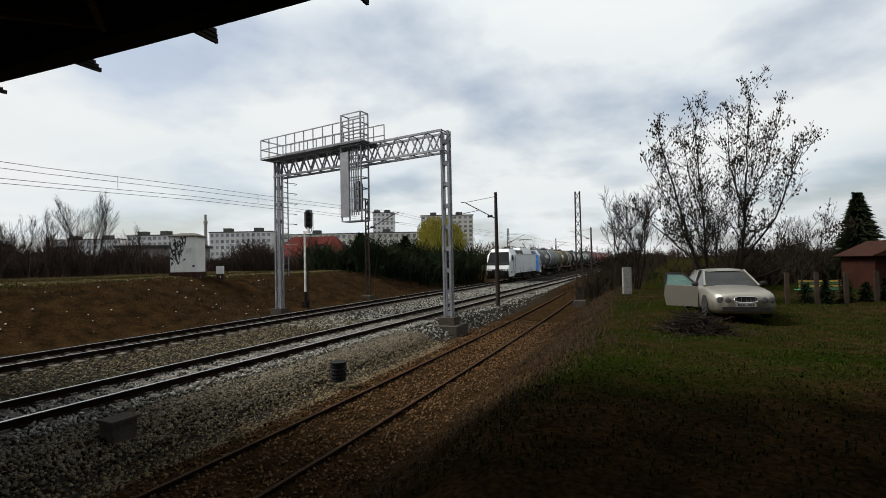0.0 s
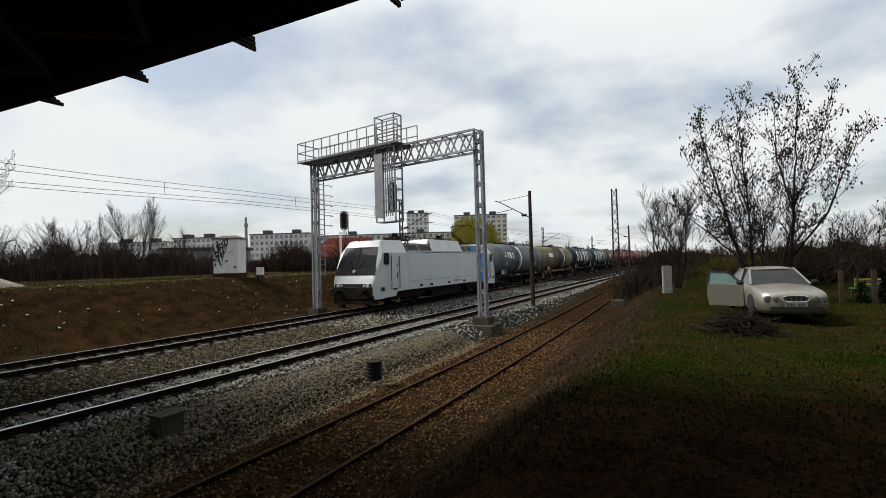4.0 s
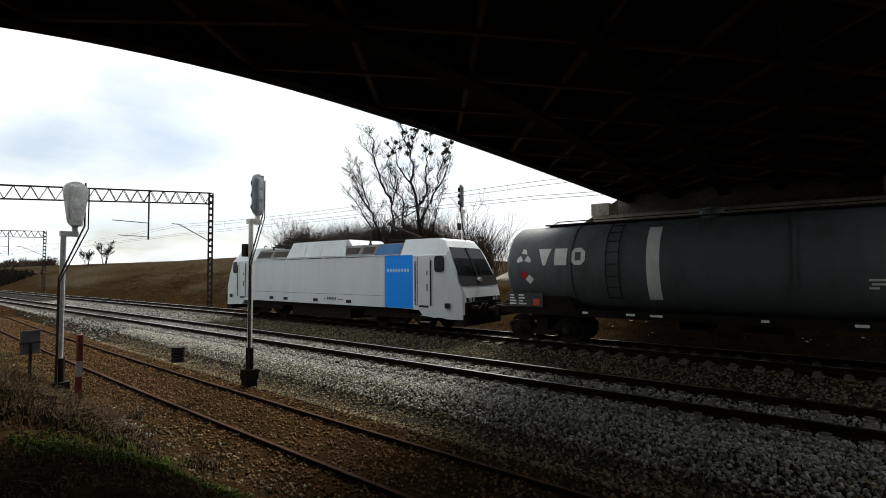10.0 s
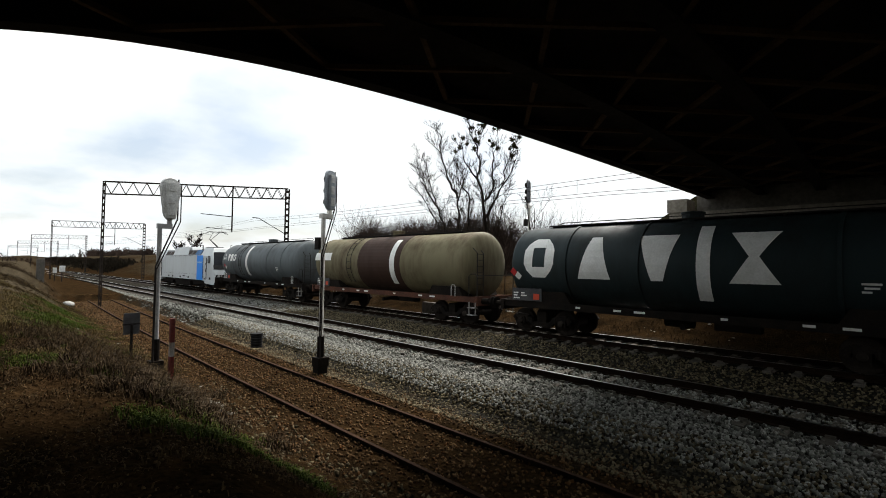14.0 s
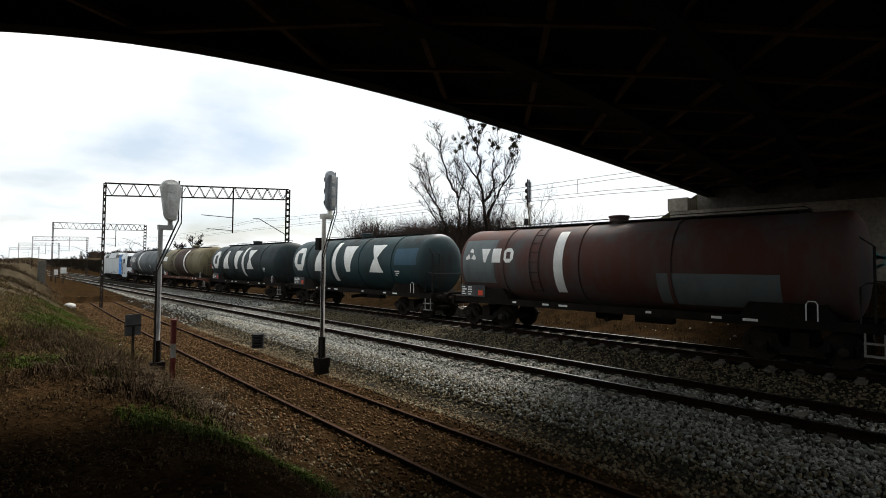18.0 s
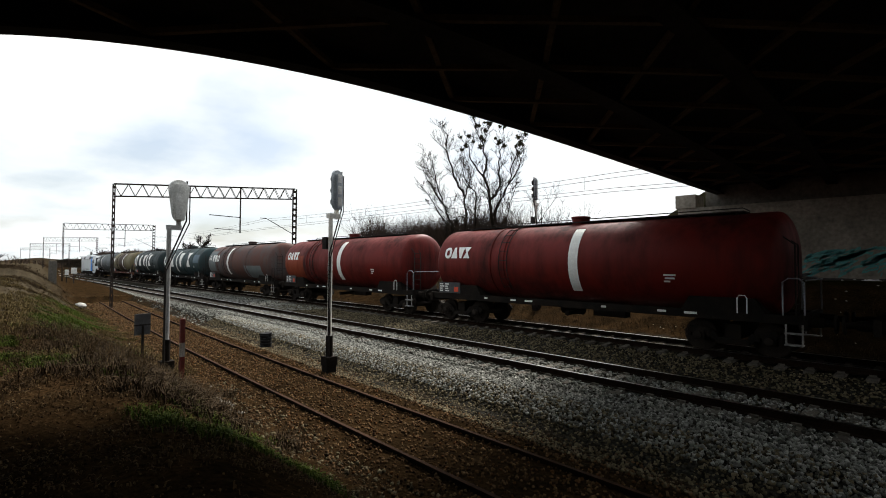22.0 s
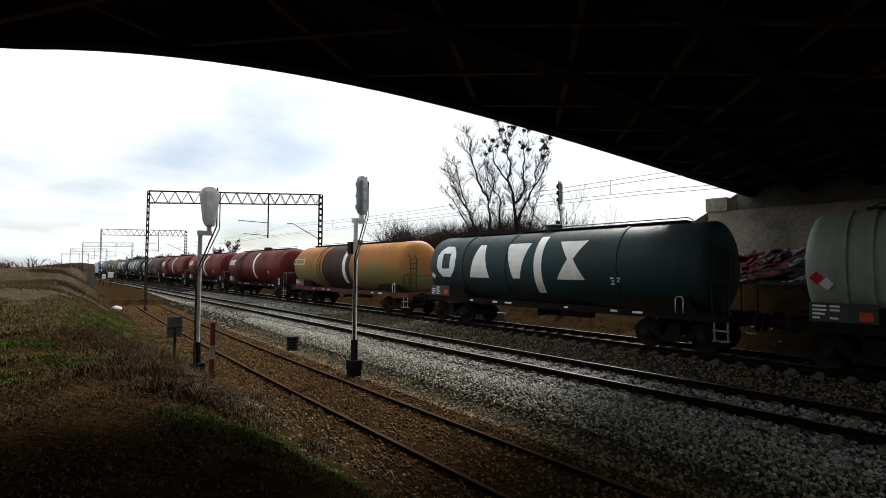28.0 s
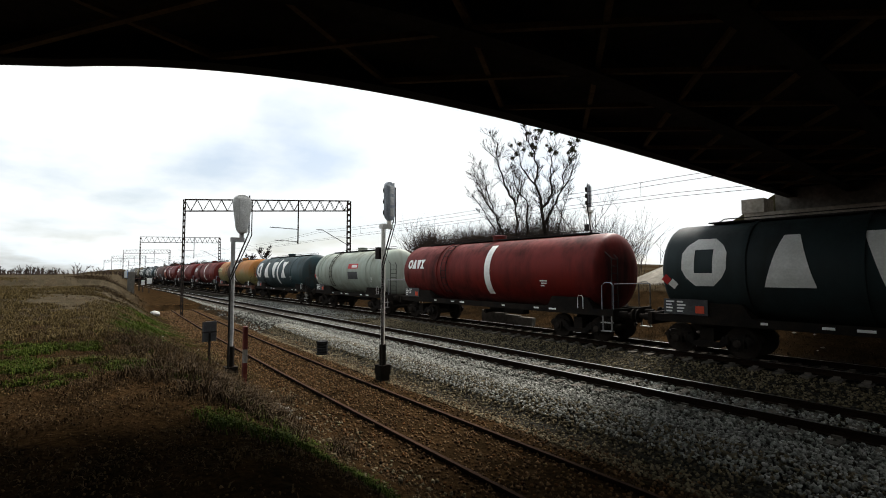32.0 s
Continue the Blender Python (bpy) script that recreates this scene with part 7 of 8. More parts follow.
def make_car(x, y, heading):
    z = ground_z(x, y) + 0.02
    c = empty("car", pose(x, y, z, 0, 0, heading), label="silver-beige saloon car with one front door open", category="car")
    W = 0.885
    st = [(2.36, 0.62, 0.69, 0.22), (2.28, 0.76, 0.76, 0.20), (2.05, 0.85, 0.82, 0.19), (1.5, W, 0.88, 0.19), (0.9, W, 0.94, 0.19), (0.0, W, 0.96, 0.19), (-1.2, W, 0.98, 0.19), (-1.8, W, 0.98, 0.24), (-2.2, 0.82, 0.93, 0.3), (-2.36, 0.7, 0.82, 0.38)]
    bm = B()
    rings = []
    for xx, w, zt, zb in st:
        half = [(0.0, zb), (w * 0.9, zb), (w, zb + 0.14), (w, (zb + zt) / 2 + 0.05), (w * 0.96, zt - 0.09), (w * 0.86, zt), (w * 0.4, zt + 0.035), (0.0, zt + 0.045)]
        pts = half + [(-a, b) for a, b in half[-2:0:-1]]
        rings.append([bm.verts.new((xx, a, b)) for a, b in pts])
    n = len(rings[0])
    for a, b in zip(rings, rings[1:]):
        for k in range(n):
            bm.faces.new((a[k], a[(k + 1) % n], b[(k + 1) % n], b[k]))
    bm.faces.new(rings[0]); bm.faces.new(rings[-1])
    part("body", bm, "car_paint", c, smooth=True)
    # cabin: roof and glass
    bm = B()
    b4 = [(1.02, -0.76, 0.95), (1.02, 0.76, 0.95), (-1.78, 0.74, 0.97), (-1.78, -0.74, 0.97)]
    t4 = [(0.20, -0.58, 1.40), (0.20, 0.58, 1.40), (-1.02, 0.57, 1.405), (-1.02, -0.57, 1.405)]
    vb, vt = [bm.verts.new(p) for p in b4], [bm.verts.new(p) for p in t4]
    for k in range(4):
        bm.faces.new((vb[k], vb[(k + 1) % 4], vt[(k + 1) % 4], vt[k]))
    bm.faces.new(vt)
    part("cabin_glass", bm, "car_glass", c, "dark glass all round the cabin")
    bm = B()
    rows = []
    for xx, hw, zz in ((0.27, 0.56, 1.395), (0.08, 0.60, 1.445), (-0.4, 0.61, 1.47), (-0.85, 0.60, 1.45), (-1.12, 0.56, 1.39)):
        rows.append([bm.verts.new((xx, yy * hw, zz - 0.03 * abs(yy) ** 3)) for yy in (-1, -0.6, 0, 0.6, 1)])
    for a, b in zip(rows, rows[1:]):
        for k in range(4):
            bm.faces.new((a[k], a[k + 1], b[k + 1], b[k]))
    part("roof", bm, "car_paint", c, smooth=True)
    for s in (-1, 1):
        for p, q in (((1.04, 0.765, 0.95), (0.22, 0.59, 1.41)), ((-1.8, 0.72, 0.97), (-1.06, 0.575, 1.38)), ((-0.25, 0.775, 0.95), (-0.32, 0.615, 1.40))):
            bm = B()
            bar(bm, (p[0], s * p[1], p[2]), (q[0], s * q[1], q[2]), 0.055)
            part("pillar", bm, "car_paint", c)
        for xx in (1.45, -1.38):
            bm = B()
            lathe(bm, [(-0.1, 0.24), (-0.1, 0.30), (-0.07, 0.318), (0.07, 0.318), (0.1, 0.30), (0.1, 0.24)], 24, "y")
            w = part("wheel", bm, "tyre", c)
            w.matrix_basis = pose(xx, s * 0.80, 0.31)
            bm = B()
            lathe(bm, [(-0.085, 0.238), (0.0, 0.1), (0.085, 0.238)], 20, "y")
            part("rim", bm, "chrome", w)
            bm = B()
            pts = [(xx + 0.37 * math.cos(t), s * (W + 0.004), 0.33 + 0.37 * math.sin(t)) for t in [math.pi * k / 12 for k in range(13)]]
            f = [bm.verts.new(p) for p in pts]
            bm.faces.new(f if s < 0 else f[::-1])
            part("wheel_arch", bm, "gap", c)
        # paired round headlights
        for yy, r in ((0.66, 0.095), (0.47, 0.085)):
            bm = B()
            lathe(bm, [(2.2, r), (2.385 if yy < 0.5 else 2.35, r), (2.4 if yy < 0.5 else 2.365, r * 0.6)], 16, "x", (0, s * yy, 0.61))
            part("headlight", bm, "lamp_dark", c, "round headlight")
        bm = B()
        bmesh.ops.create_uvsphere(bm, u_segments=12, v_segments=8, radius=0.1)
        for v in bm.verts:
            v.co = Vector((v.co.x * 0.7 + 0.72, v.co.y * 1.1 + s * 0.98, v.co.z * 0.8 + 1.0))
        part("mirror", bm, "gap", c)
        bm = B()
        lathe(bm, [(2.3, 0.05), (2.33, 0.05)], 12, "x", (0, s * 0.58, 0.36))
        part("fog_lamp", bm, "lamp_glass", c)
    bm = B()
    ring = []
    for k in range(20):
        t = 2 * math.pi * k / 20
        cc, ss = math.cos(t), math.sin(t)
        ring.append((0.30 * (abs(cc) ** 0.6) * (1 if cc > 0 else -1), 0.62 + 0.085 * (abs(ss) ** 0.6) * (1 if ss > 0 else -1)))
    f = [bm.verts.new((2.385, a, b)) for a, b in ring]
    g = [bm.verts.new((2.30, a, b)) for a, b in ring]
    bm.faces.new(f)
    for k in range(20):
        bm.faces.new((f[k], g[k], g[(k + 1) % 20], f[(k + 1) % 20]))
    gr = part("grille", bm, "gap", c, "dark oval grille with chrome rim")
    bm = B()
    tube(bm, [(2.388, a, b) for a, b in ring] + [(2.388, *ring[0])], 0.014, 6)
    part("grille_rim", bm, "chrome", gr)
    bm = B()
    for k in range(5):
        box(bm, 2.386, 2.392, -0.24 + k * 0.12 - 0.01, -0.24 + k * 0.12 + 0.01, 0.56, 0.68)
    part("grille_bars", bm, "chrome", gr)
    bm = B()
    box(bm, 2.36, 2.40, -0.62, 0.62, 0.28, 0.40)
    part("bumper_strip", bm, "gap", c)
    bm = B()
    box(bm, 2.37, 2.40, -0.26, 0.26, 0.41, 0.52)
    pl = part("number_plate", bm, "plaster", c)
    bm = B()
    for k in range(7):
        if k != 3:
            box(bm, 2.401, 2.405, -0.22 + k * 0.063, -0.18 + k * 0.063, 0.435, 0.495)
    part("plate_bars", bm, "mark_dark", pl)
    # the open front door on the car's right, swung out on its front hinge
    bm = B()
    outline = [(-0.02, 0.26), (-1.02, 0.26), (-1.08, 0.6), (-1.05, 0.95), (-0.02, 0.93)]
    f = [bm.verts.new((a, -0.035, b)) for a, b in outline]
    g = [bm.verts.new((a, 0.035, b)) for a, b in outline]
    bm.faces.new(f); bm.faces.new(g[::-1])
    for k in range(5):
        bm.faces.new((f[k], g[k], g[(k + 1) % 5], f[(k + 1) % 5]))
    d = part("open_door", bm, "car_paint", c)
    d.matrix_basis = pose(0.78, -0.885, 0, 0, 0, 62)
    bm = B()
    for p, q in (((-0.02, 0.93), (-0.45, 1.34)), ((-0.45, 1.34), (-1.0, 1.36)), ((-1.0, 1.36), (-1.06, 0.95))):
        bar(bm, (p[0], 0, p[1]), (q[0], 0, q[1]), 0.05)
    part("window_frame", bm, "gap", d)
    bm = B()
    o2 = [(-0.08, 0.94), (-1.03, 0.955), (-0.98, 1.34), (-0.46, 1.32)]
    f = [bm.verts.new((a, -0.006, b)) for a, b in o2]
    g = [bm.verts.new((a, 0.006, b)) for a, b in o2]
    bm.faces.new(f); bm.faces.new(g[::-1])
    for k in range(4):
        bm.faces.new((f[k], g[k], g[(k + 1) % 4], f[(k + 1) % 4]))
    part("window_glass", bm, "door_glass", d)
    return c


M["lamp_dark"] = mat("headlight glass", (0.10, 0.10, 0.095), (0.07, 0.07, 0.07), 6, 0.1, spec=0.6)
M["door_glass"] = mat("greenish door glass", (0.12, 0.2, 0.18), (0.1, 0.17, 0.16), 2, 0.08, spec=0.7)
make_car(18.6, -2.4, 187)


def twig_heap(x, y, seed):
    rnd = random.Random(seed)
    s = Soup()
    z = ground_z(x, y)
    for _ in range(650):
        a, r = rnd.uniform(0, 6.28), abs(rnd.gauss(0, 0.34))
        h = max(0.0, 0.5 - r * 0.55) * rnd.random()
        p = Vector((x + r * math.cos(a) * 1.0, y + r * math.sin(a) * 1.25, z + h))
        b = rnd.uniform(0, 6.28)
        d = Vector((math.cos(b), math.sin(b), rnd.gauss(0.1, 0.25))) * rnd.uniform(0.2, 0.55)
        s.prism(p - d, p + d, 0.011, 0.005, 3)
    s.mesh("brushwood", "twig", kind="stuff", label="heap of cut brown twigs on the grass", category="brushwood")


twig_heap(14.3, -1.2, 80)


def garden():
    for k, (x, y) in enumerate(((22.9, -5.2), (23.4, -6.3), (23.9, -7.4), (24.3, -8.5), (24.8, -9.6))):
        p = empty("fence_post", label="dark wooden fence post in the garden", category="fence post", group="garden fence")
        bm = B()
        box(bm, x - 0.07, x + 0.07, y - 0.07, y + 0.07, ground_z(x, y) - 0.2, ground_z(x, y) + 1.25)
        part("post", bm, "wood_dark", p)
    for k in range(6):
        conifer("small dark thuja along the garden fence", 23.6 + k * 0.32, -6.0 - k * 0.75, ground_z(24, -7) - 0.05, 0.85 + 0.15 * (k % 3), 0.24, 90 + k, 160)
    h = empty("garden_hut", pose(33.5, -12.3, 0.2, 0, 0, 10), label="brown wooden garden hut", category="hut")
    bm = B()
    box(bm, -1.5, 1.5, -1.5, 1.5, 0, 2.2)
    part("wall", bm, "wood_red", h)
    bm = B()
    v = [bm.verts.new(p) for p in ((-1.8, -1.8, 2.15), (1.8, -1.8, 2.15), (1.8, 1.8, 2.15), (-1.8, 1.8, 2.15), (-1.8, 0, 3.0), (1.8, 0, 3.0))]
    for q in ((0, 1, 5, 4), (2, 3, 4, 5), (1, 2, 5), (3, 0, 4), (3, 2, 1, 0)):
        bm.faces.new([v[i] for i in q])
    part("roof", bm, "wood_red", h)
    b = empty("garden_bench", pose(27.0, -7.4, 0.45, 0, 0, 100), label="green and yellow slatted garden bench", category="bench")
    for k in range(4):
        bm = B()
        box(bm, -0.85, 0.85, -0.02, 0.02, 0.45 + k * 0.11, 0.53 + k * 0.11)
        part("back_slat", bm, "bench_yellow" if k in (1, 3) else "bench_green", b)
    for k in range(3):
        bm = B()
        box(bm, -0.85, 0.85, -0.5 + k * 0.15, -0.38 + k * 0.15, 0.40, 0.43)
        part("seat_slat", bm, "bench_green", b)
    for x in (-0.75, 0.75):
        bm = B()
        bar(bm, (x, 0.03, 0), (x, 0.03, 0.9), 0.06)
        bar(bm, (x, -0.45, 0), (x, -0.45, 0.4), 0.06)
        part("leg", bm, "wood_dark", b)
    st = empty("stone_slab", pose(28.2, 0.9, 0.4, 0, 0, 20), label="pale upright stone slab by the lane", category="stone")
    bm = B()
    box(bm, -0.08, 0.08, -0.24, 0.24, -0.2, 1.6)
    bmesh.ops.bevel(bm, geom=list(bm.edges), offset=0.03, segments=2, affect="EDGES")
    part("slab", bm, "plaster", st)


M["wood_dark"] = mat("dark weathered wood", (0.045, 0.032, 0.024), (0.03, 0.022, 0.017), 3, 0.9, 0, 0.3)
M["wood_red"] = mat("red-brown stained boards", (0.026, 0.010, 0.006), (0.018, 0.007, 0.005), 3, 0.85, 0, 0.3)
M["bench_green"] = mat("green bench paint", (0.03, 0.14, 0.06), (0.03, 0.1, 0.05), 3, 0.6)
M["bench_yellow"] = mat("yellow bench paint", (0.4, 0.27, 0.04), (0.3, 0.2, 0.04), 3, 0.6)
garden()


# ---- scatter: ballast stones, grass, litter ----
M["stone"] = island_mat("grey ballast stones", (0.012, 0.010, 0.006), (0.20, 0.20, 0.175), 0.9, stops=((0.5, (0.015, 0.0140, 0.011)), (0.80, (0.062, 0.061, 0.053)), (0.92, (0.15, 0.15, 0.135)), (1.0, (0.30, 0.30, 0.27))))
M["stone_moss"] = island_mat("dirty brown-grey ballast stones", (0.010, 0.007, 0.003), (0.15, 0.125, 0.08), 0.95, stops=((0.5, (0.015, 0.0115, 0.006)), (1.0, (0.095, 0.078, 0.048))))
# dirty brown ballast for the east, with the bridge's shade in its tone
M["stone_dirty_shaded"] = island_mat("dirty brown stones in a shaded tone", (0.009, 0.007, 0.004), (0.13, 0.115, 0.085), 0.95, stops=((0.5, (0.014, 0.011, 0.007)), (0.85, (0.045, 0.039, 0.028)), (1.0, (0.14, 0.125, 0.095))))
M["stone_brown"] = island_mat("rust-brown ballast stones", (0.012, 0.005, 0.002), (0.085, 0.038, 0.014), 0.95, stops=((0.6, (0.027, 0.0122, 0.0048)), (0.9, (0.060, 0.030, 0.012)), (1.0, (0.125, 0.078, 0.040))))
M["straw"] = island_mat("dead brown grass", (0.014, 0.009, 0.005), (0.06, 0.042, 0.024), 0.9)
M["straw_dark"] = island_mat("dark rotten stems", (0.016, 0.009, 0.004), (0.090, 0.060, 0.030), 0.9)
M["clod"] = island_mat("crumbs of soil", (0.012, 0.007, 0.003), (0.110, 0.070, 0.034), 0.95)
# one grass in two tones: lit blades, then a copy darkened for shade
M["blade"] = island_mat("green grass blades", (0.018, 0.034, 0.003), (0.06, 0.078, 0.012), 0.8)
M["blade_shaded"] = island_mat("short green grass in a shaded tone", (0.007, 0.0135, 0.0012), (0.024, 0.033, 0.0042), 0.8)
M["crest"] = island_mat("pale trodden grass", (0.10, 0.095, 0.035), (0.24, 0.20, 0.09), 0.9)
M["rubble"] = island_mat("pale rubble", (0.05, 0.045, 0.035), (0.30, 0.28, 0.24), 0.9)
M["blade_dry"] = island_mat("dry grass blades", (0.035, 0.025, 0.010), (0.12, 0.088, 0.036), 0.9)


def scatter_stones(name, label, material, count, xr, yf0, yf1, seed, size=(0.022, 0.05), lift=0.0):
    """Rough octahedra laid over a strip between two lines."""
    rng = np.random.default_rng(seed)
    x = rng.uniform(xr[0], xr[1], count)
    f = rng.random(count)
    y = np.array([yf0(a) + (yf1(a) - yf0(a)) * b for a, b in zip(x, f)])
    z = np.array([ground_z(a, b) for a, b in zip(x, y)])
    r = rng.uniform(size[0], size[1], count)
    base = np.array([(1, 0, 0), (-1, 0, 0), (0, 1, 0), (0, -1, 0), (0, 0, 0.8), (0, 0, -0.8)], float)
    rot = rng.normal(size=(count, 3, 3))
    rot = np.linalg.qr(rot)[0]
    v = np.einsum("kj,nij->nki", base, rot) * (r[:, None, None] * rng.uniform(0.65, 1.3, (count, 6, 1)))
    v += np.stack([x, y, z + lift + r * 0.25], -1)[:, None, :]
    tri = np.array([(0, 2, 4), (2, 1, 4), (1, 3, 4), (3, 0, 4), (2, 0, 5), (1, 2, 5), (3, 1, 5), (0, 3, 5)])
    faces = (tri[None] + 6 * np.arange(count)[:, None, None]).reshape(-1, 3)
    me = bpy.data.meshes.new(name)
    me.vertices.add(count * 6); me.vertices.foreach_set("co", v.reshape(-1))
    me.loops.add(faces.size); me.loops.foreach_set("vertex_index", faces.reshape(-1))
    me.polygons.add(len(faces)); me.polygons.foreach_set("loop_start", np.arange(0, faces.size, 3))
    me.update(calc_edges=True)
    me.materials.append(M[material])
    return tagged(new(name, me), kind="stuff", label=label, category="ballast")


scatter_stones("ballast_slope", "loose grey ballast stones between main line and siding", "stone", 33000, (-26, 3.5), lambda x: side_line(x)[0] + 2.3, lambda x: near_line(x)[0] - 0.85, 1)
scatter_stones("ballast_slope_east", "ballast stones between main line and siding, dirty brown and darkened for shade", "stone_dirty_shaded", 16000, (3.5, 17), lambda x: side_line(x)[0] + 2.3, lambda x: near_line(x)[0] - 0.85, 10)
scatter_stones("ballast_foot", "brownish mossy ballast stones at the foot of the slope", "stone_moss", 22000, (-26, 17), lambda x: side_line(x)[0] + 1.4, lambda x: side_line(x)[0] + 3.0, 7)
scatter_stones("ballast_tracks", "loose brown-grey ballast stones between the two main tracks", "stone_moss", 26000, (-30, 20), lambda x: near_line(x)[0] - 0.65, lambda x: far_line(x)[0] - 0.9, 2, (0.026, 0.05))
scatter_stones("ballast_bed", "grey ballast stones further along the line", "stone", 14000, (-60, -26), lambda x: side_line(x)[0] + 1.6, lambda x: far_line(x)[0] + 1.5, 3, (0.04, 0.07))
scatter_stones("ballast_bed_east", "grey ballast stones beyond the gantry", "stone", 12000, (17, 60), lambda x: side_line(x)[0] + 1.8, lambda x: far_line(x)[0] + 1.5, 4, (0.04, 0.07))
scatter_stones("track_fill", "grey ballast stones filling the near main track", "stone", 24000, (-30, 20), lambda x: near_line(x)[0] - 1.5, lambda x: near_line(x)[0] + 1.5, 6, (0.028, 0.05), 0.045)
scatter_stones("soil_clods", "crumbs of brown soil and stones on the near bank", "clod", 5000, (-15, -2.5), lambda x: -2.2, lambda x: side_line(x)[0] - 1.7, 8, (0.004, 0.020))
scatter_stones("verge_gravel", "pale gravel spilled beside the siding", "stone_moss", 620, (-13, -3), lambda x: side_line(x)[0] - 2.5, lambda x: side_line(x)[0] - 1.2, 9, (0.02, 0.05))
scatter_stones("siding_stones", "rust-brown stones between the siding rails", "stone_brown", 36000, (-46, 24), lambda x: side_line(x)[0] - 1.9, lambda x: side_line(x)[0] + 2.0, 5, (0.02, 0.042))


def scatter_grass(name, label, material, count, place, h, seed, lean=0.5):
    rnd = random.Random(seed)
    v, f = [], []
    for _ in range(count):
        p = place(rnd)
        if p is None:
            continue
        x, y = p
        z = ground_z(x, y)
        hh = h * rnd.uniform(0.4, 1.1)
        a = rnd.uniform(0, 6.283)
        dx, dy = math.cos(a), math.sin(a)
        w = 0.006 + 0.004 * rnd.random()
        l = hh * lean * rnd.random()
        k = len(v)
        v += [(x - dy * w, y + dx * w, z - 0.02), (x + dy * w, y - dx * w, z - 0.02), (x + dx * l * 0.35 + dy * w * 0.8, y + dy * l * 0.35 - dx * w * 0.8, z + hh * 0.6), (x + dx * l * 0.35 - dy * w * 0.8, y + dy * l * 0.35 + dx * w * 0.8, z + hh * 0.6), (x + dx * l, y + dy * l, z + hh * (1 - 0.25 * lean))]
        f += [(k, k + 1, k + 2, k + 3), (k + 3, k + 2, k + 4)]
    me = bpy.data.meshes.new(name)
    me.from_pydata(v, [], f)
    me.materials.append(M[material])
    return tagged(new(name, me), kind="stuff", label=label, category="grass")


def _west(rnd):
    x = -rnd.uniform(4, 32); y = rnd.uniform(-3.5, side_line(x)[0] - 1.5)
    return (x, y) if green_west(x, y) > rnd.uniform(0.1, 1.0) and math.hypot(x, y) > 4.5 else None


def _west_dry(rnd):
    x = -rnd.uniform(9.5, 42); y = rnd.uniform(-8, side_line(x)[0] - 1.6)
    return (x, y) if noise.noise((x * 0.4, y * 0.4, 9.5)) > -0.12 + 0.4 * smooth(-12, -6, x) and green_west(x, y) < 0.6 else None


def _east(rnd):
    x = rnd.uniform(3.5, 34); y = rnd.uniform(-12, side_line(x)[0] - 3.6)
    return (x, y) if math.hypot(x, y) > 4 and noise.noise((x * 0.35, y * 0.35, 2.5)) > -0.25 else None


def _farbank(rnd):
    x = rnd.uniform(-70, 45); y = far_line(x)[0] + rnd.uniform(2.3, 9.5)
    return (x, y) if noise.noise((x * 0.4, y * 0.4, 4.5)) > -0.2 else None


def _verge(rnd):
    x = rnd.uniform(4, 34); y = side_line(x)[0] - rnd.uniform(1.5, 4.4)
    return (x, y)


def tufts(place, count, seed, spread=0.06):
    """A place function that gathers blades into tufts."""
    rnd = random.Random(seed)
    hearts = []
    while len(hearts) < count:
        p = place(rnd)
        if p:
            hearts.append((p, spread * rnd.uniform(0.5, 2.2)))

    def pick(r):
        (x, y), w = r.choice(hearts)
        return x + r.gauss(0, w), y + r.gauss(0, w)
    return pick


def _crest(rnd):
    x = rnd.uniform(3, 36); y = far_line(x)[0] + rnd.gauss(8.9, 0.45)
    return (x, y)


def _meadow(rnd):
    x = rnd.uniform(2, 40); y = far_line(x)[0] + rnd.uniform(9.5, 30)
    return (x, y) if noise.noise((x * 0.2, y * 0.2, 3.5)) > -0.15 else None


scatter_grass("grass_west", "green grass tufts on the near bank", "blade", 60000, tufts(_west, 1500, 21), 0.11, 11, 1.3)
scatter_grass("low_grass_west", "short green grass between the tufts", "blade_shaded", 40000, _west, 0.06, 17, 1.3)
scatter_grass("dry_grass_west", "dry yellow grass tufts on the near bank", "blade_dry", 70000, tufts(_west_dry, 2600, 22, 0.09), 0.17, 12, 1.7)
scatter_grass("matted_grass_west", "matted dead grass on the near bank", "straw", 45000, _west_dry, 0.08, 18, 1.9)
scatter_grass("rank_grass_siding", "rank dead grass along the foot of the bank", "straw", 9000, tufts(lambda r: (r.uniform(-18, -7.2), r.gauss(2.6, 0.7)), 150, 23, 0.10), 0.30, 19, 1.7)
thicket("dead_stalks", "tangle of dead stalks beside the siding", [(-8.4, 2.6), (-10.5, 2.9), (-13.5, 2.6), (-16, 2.2)], 0.75, 16, 420, "straw_dark", 0.004, "grass", 0.35)
thicket("bramble", "dark tangle of dead bramble on the near bank", [(-9.6, 1.9), (-11.2, 1.6), (-12.5, 1.7), (-14.5, 1.2)], 0.62, 29, 900, "straw", 0.004, "bramble", 0.75)
thicket("bank_stems", "dead weed stems standing on the distant bank", [(-30, 2.5), (-45, 3.0), (-60, 3.2), (-90, 3.5)], 0.42, 30, 2600, "straw", 0.012, "weeds", 0.2)
thicket("bank_weeds", "brown dead weeds over the top of the distant bank", [(-30, -1.5), (-45, -3.5), (-62, -6), (-90, -12)], 0.45, 34, 3600, "blade_dry", 0.014, "weeds", 0.3)
scatter_grass("crest_grass", "pale trodden grass along the crest of the far bank", "crest", 26000, _crest, 0.10, 24, 1.6)
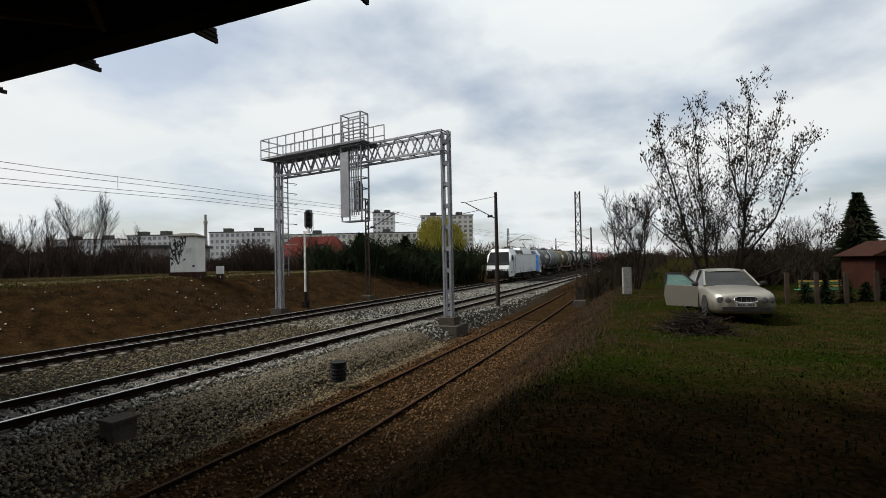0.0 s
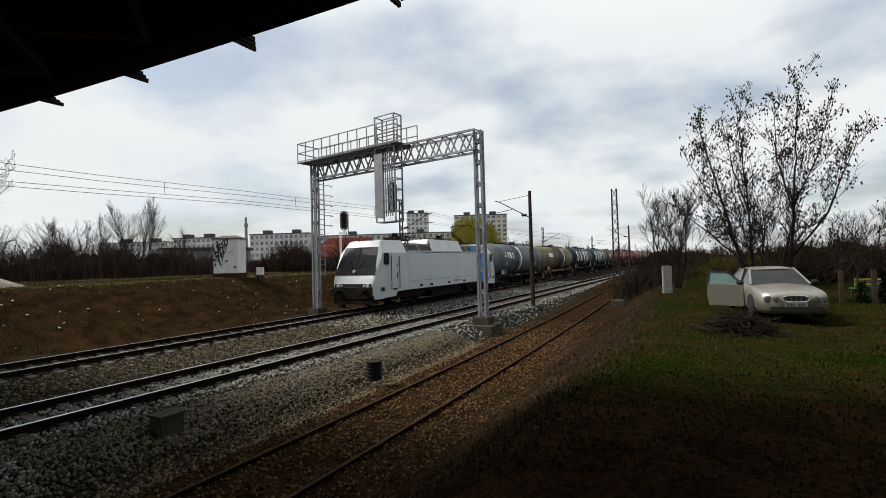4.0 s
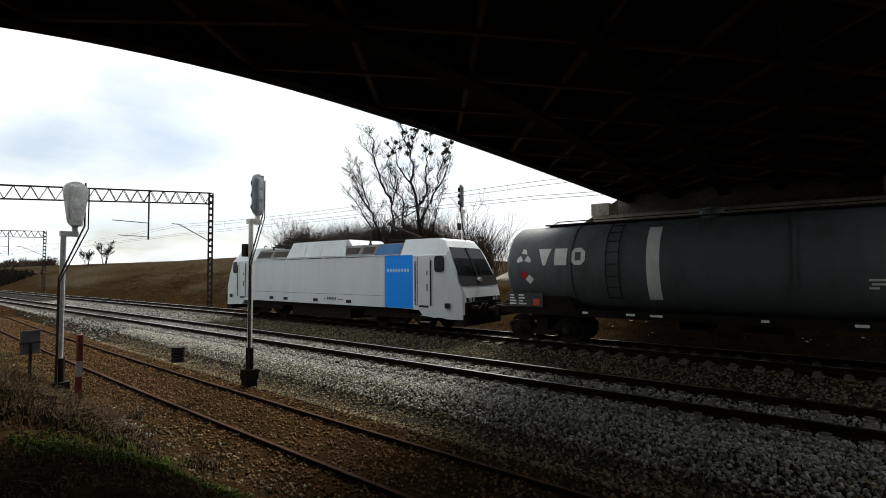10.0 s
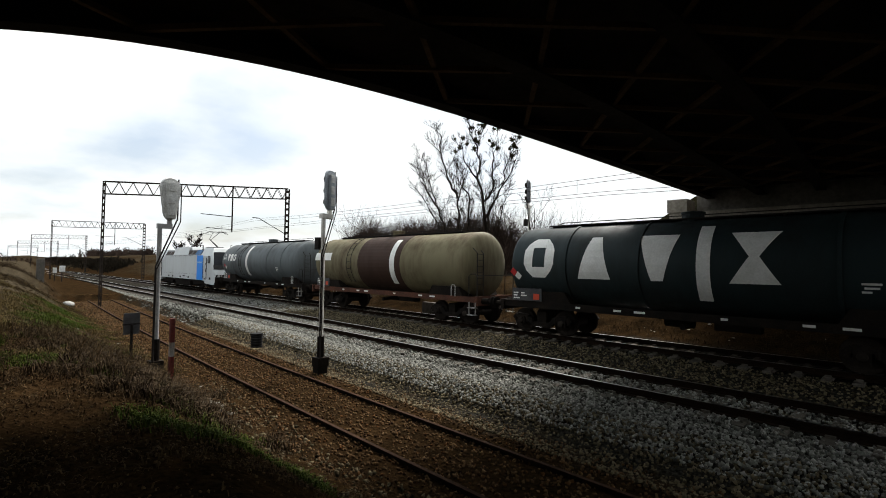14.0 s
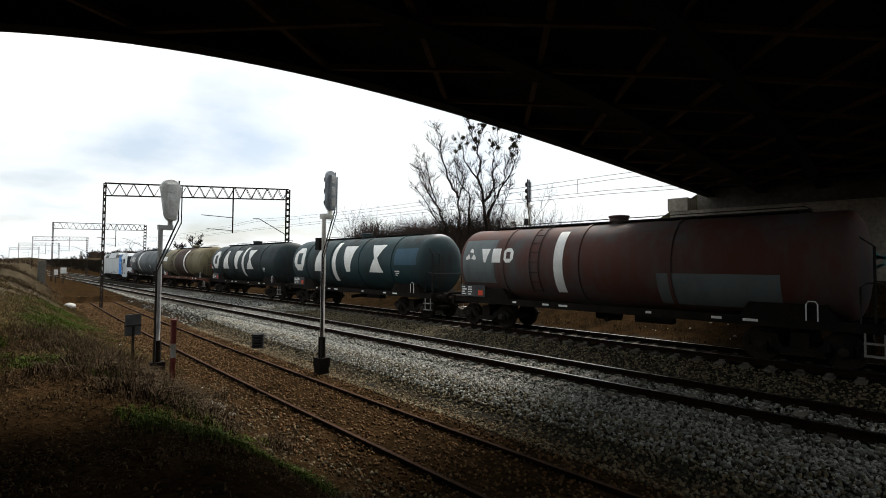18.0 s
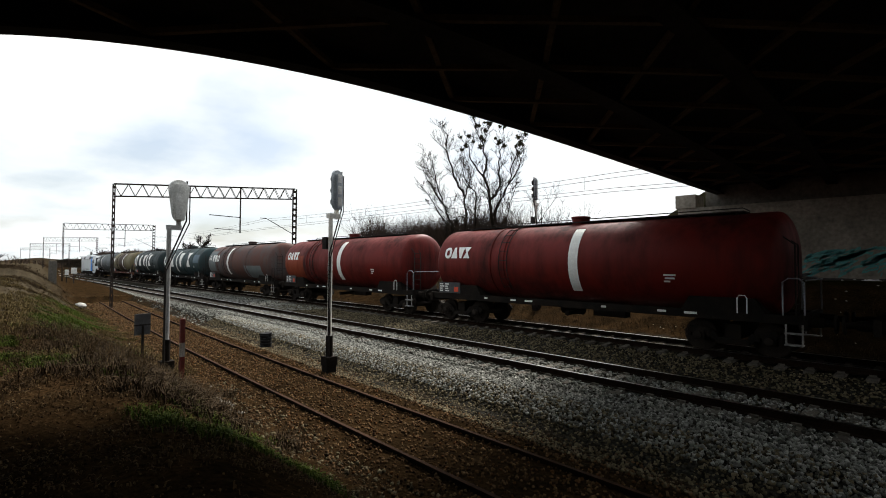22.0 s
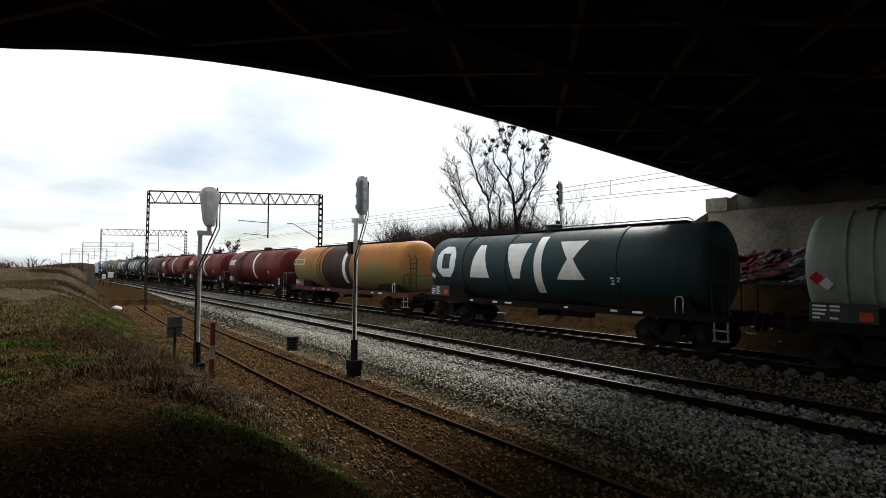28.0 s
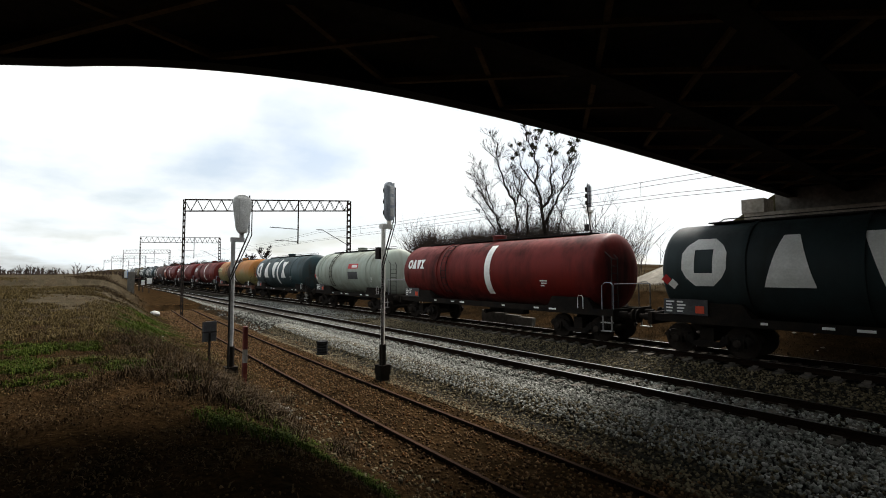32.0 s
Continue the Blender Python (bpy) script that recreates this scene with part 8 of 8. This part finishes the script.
scatter_grass("meadow_grass", "thin green and brown grass on the far meadow", "blade_dry", 26000, _meadow, 0.16, 25, 1.5)
def _soil(rnd):
    x = -rnd.uniform(2.2, 13); y = rnd.uniform(-3.2, side_line(x)[0] - 1.6)
    return (x, y) if math.hypot(x, y) > 2.4 and noise.noise((x * 0.8, y * 0.8, 1.5)) > -0.2 else None


scatter_grass("soil_straw", "dead stems lying over the bare soil", "straw_dark", 26000, tufts(_soil, 1500, 27, 0.16), 0.05, 28, 2.6)
scatter_stones("rubble", "pale broken stones and scraps at the foot of the bank", "rubble", 70, (-12.8, -9.6), lambda x: side_line(x)[0] - 2.6, lambda x: side_line(x)[0] - 1.9, 26, (0.02, 0.075))
scatter_grass("grass_east", "short green grass round the car", "blade_shaded", 50000, _east, 0.07, 13, 1.3)
scatter_grass("dry_grass_far_bank", "dead brown grass on the far bank", "straw", 40000, _farbank, 0.2, 14, 1.6)
scatter_grass("dry_grass_verge", "dead grass on the verge beside the siding", "straw", 9000, _verge, 0.13, 15, 1.8)


def litter():
    s = Soup()
    rnd = random.Random(99)
    for _ in range(170):
        x = rnd.uniform(-8, 26); y = far_line(x)[0] + rnd.uniform(3.0, 8.5)
        s.blob((x, y, ground_z(x, y) + 0.06), rnd.uniform(0.02, 0.07), rnd, 0.5)
    for _ in range(16):
        x = rnd.uniform(-22, -8); y = side_line(x)[0] - rnd.uniform(1.4, 3.6)
        s.blob((x, y, ground_z(x, y) + 0.03), rnd.uniform(0.02, 0.07), rnd, 0.5)
    s.mesh("litter", "bag_white", kind="stuff", label="scraps of pale litter scattered over the banks", category="litter")


litter()


# ---- motion ----
def motions():
    for ob, back in train:
        rows = []
        for k in range(9):
            t = 4.0 * k
            x = START - SPEED * t + back
            y, s = far_line(x)
            rows.append((t, pose(x, y, 0, 0, 0, math.degrees(s))))
        walk(ob, rows)
    # the engine's wheels roll on the rails
    for ws in spinning:
        at = ws.matrix_basis.translation.copy()
        walk(ws, [(k / 15, Matrix.Translation(at) @ Matrix.Rotation(-SPEED * k / 15 / 0.46, 4, "Y")) for k in range(481)])


motions()
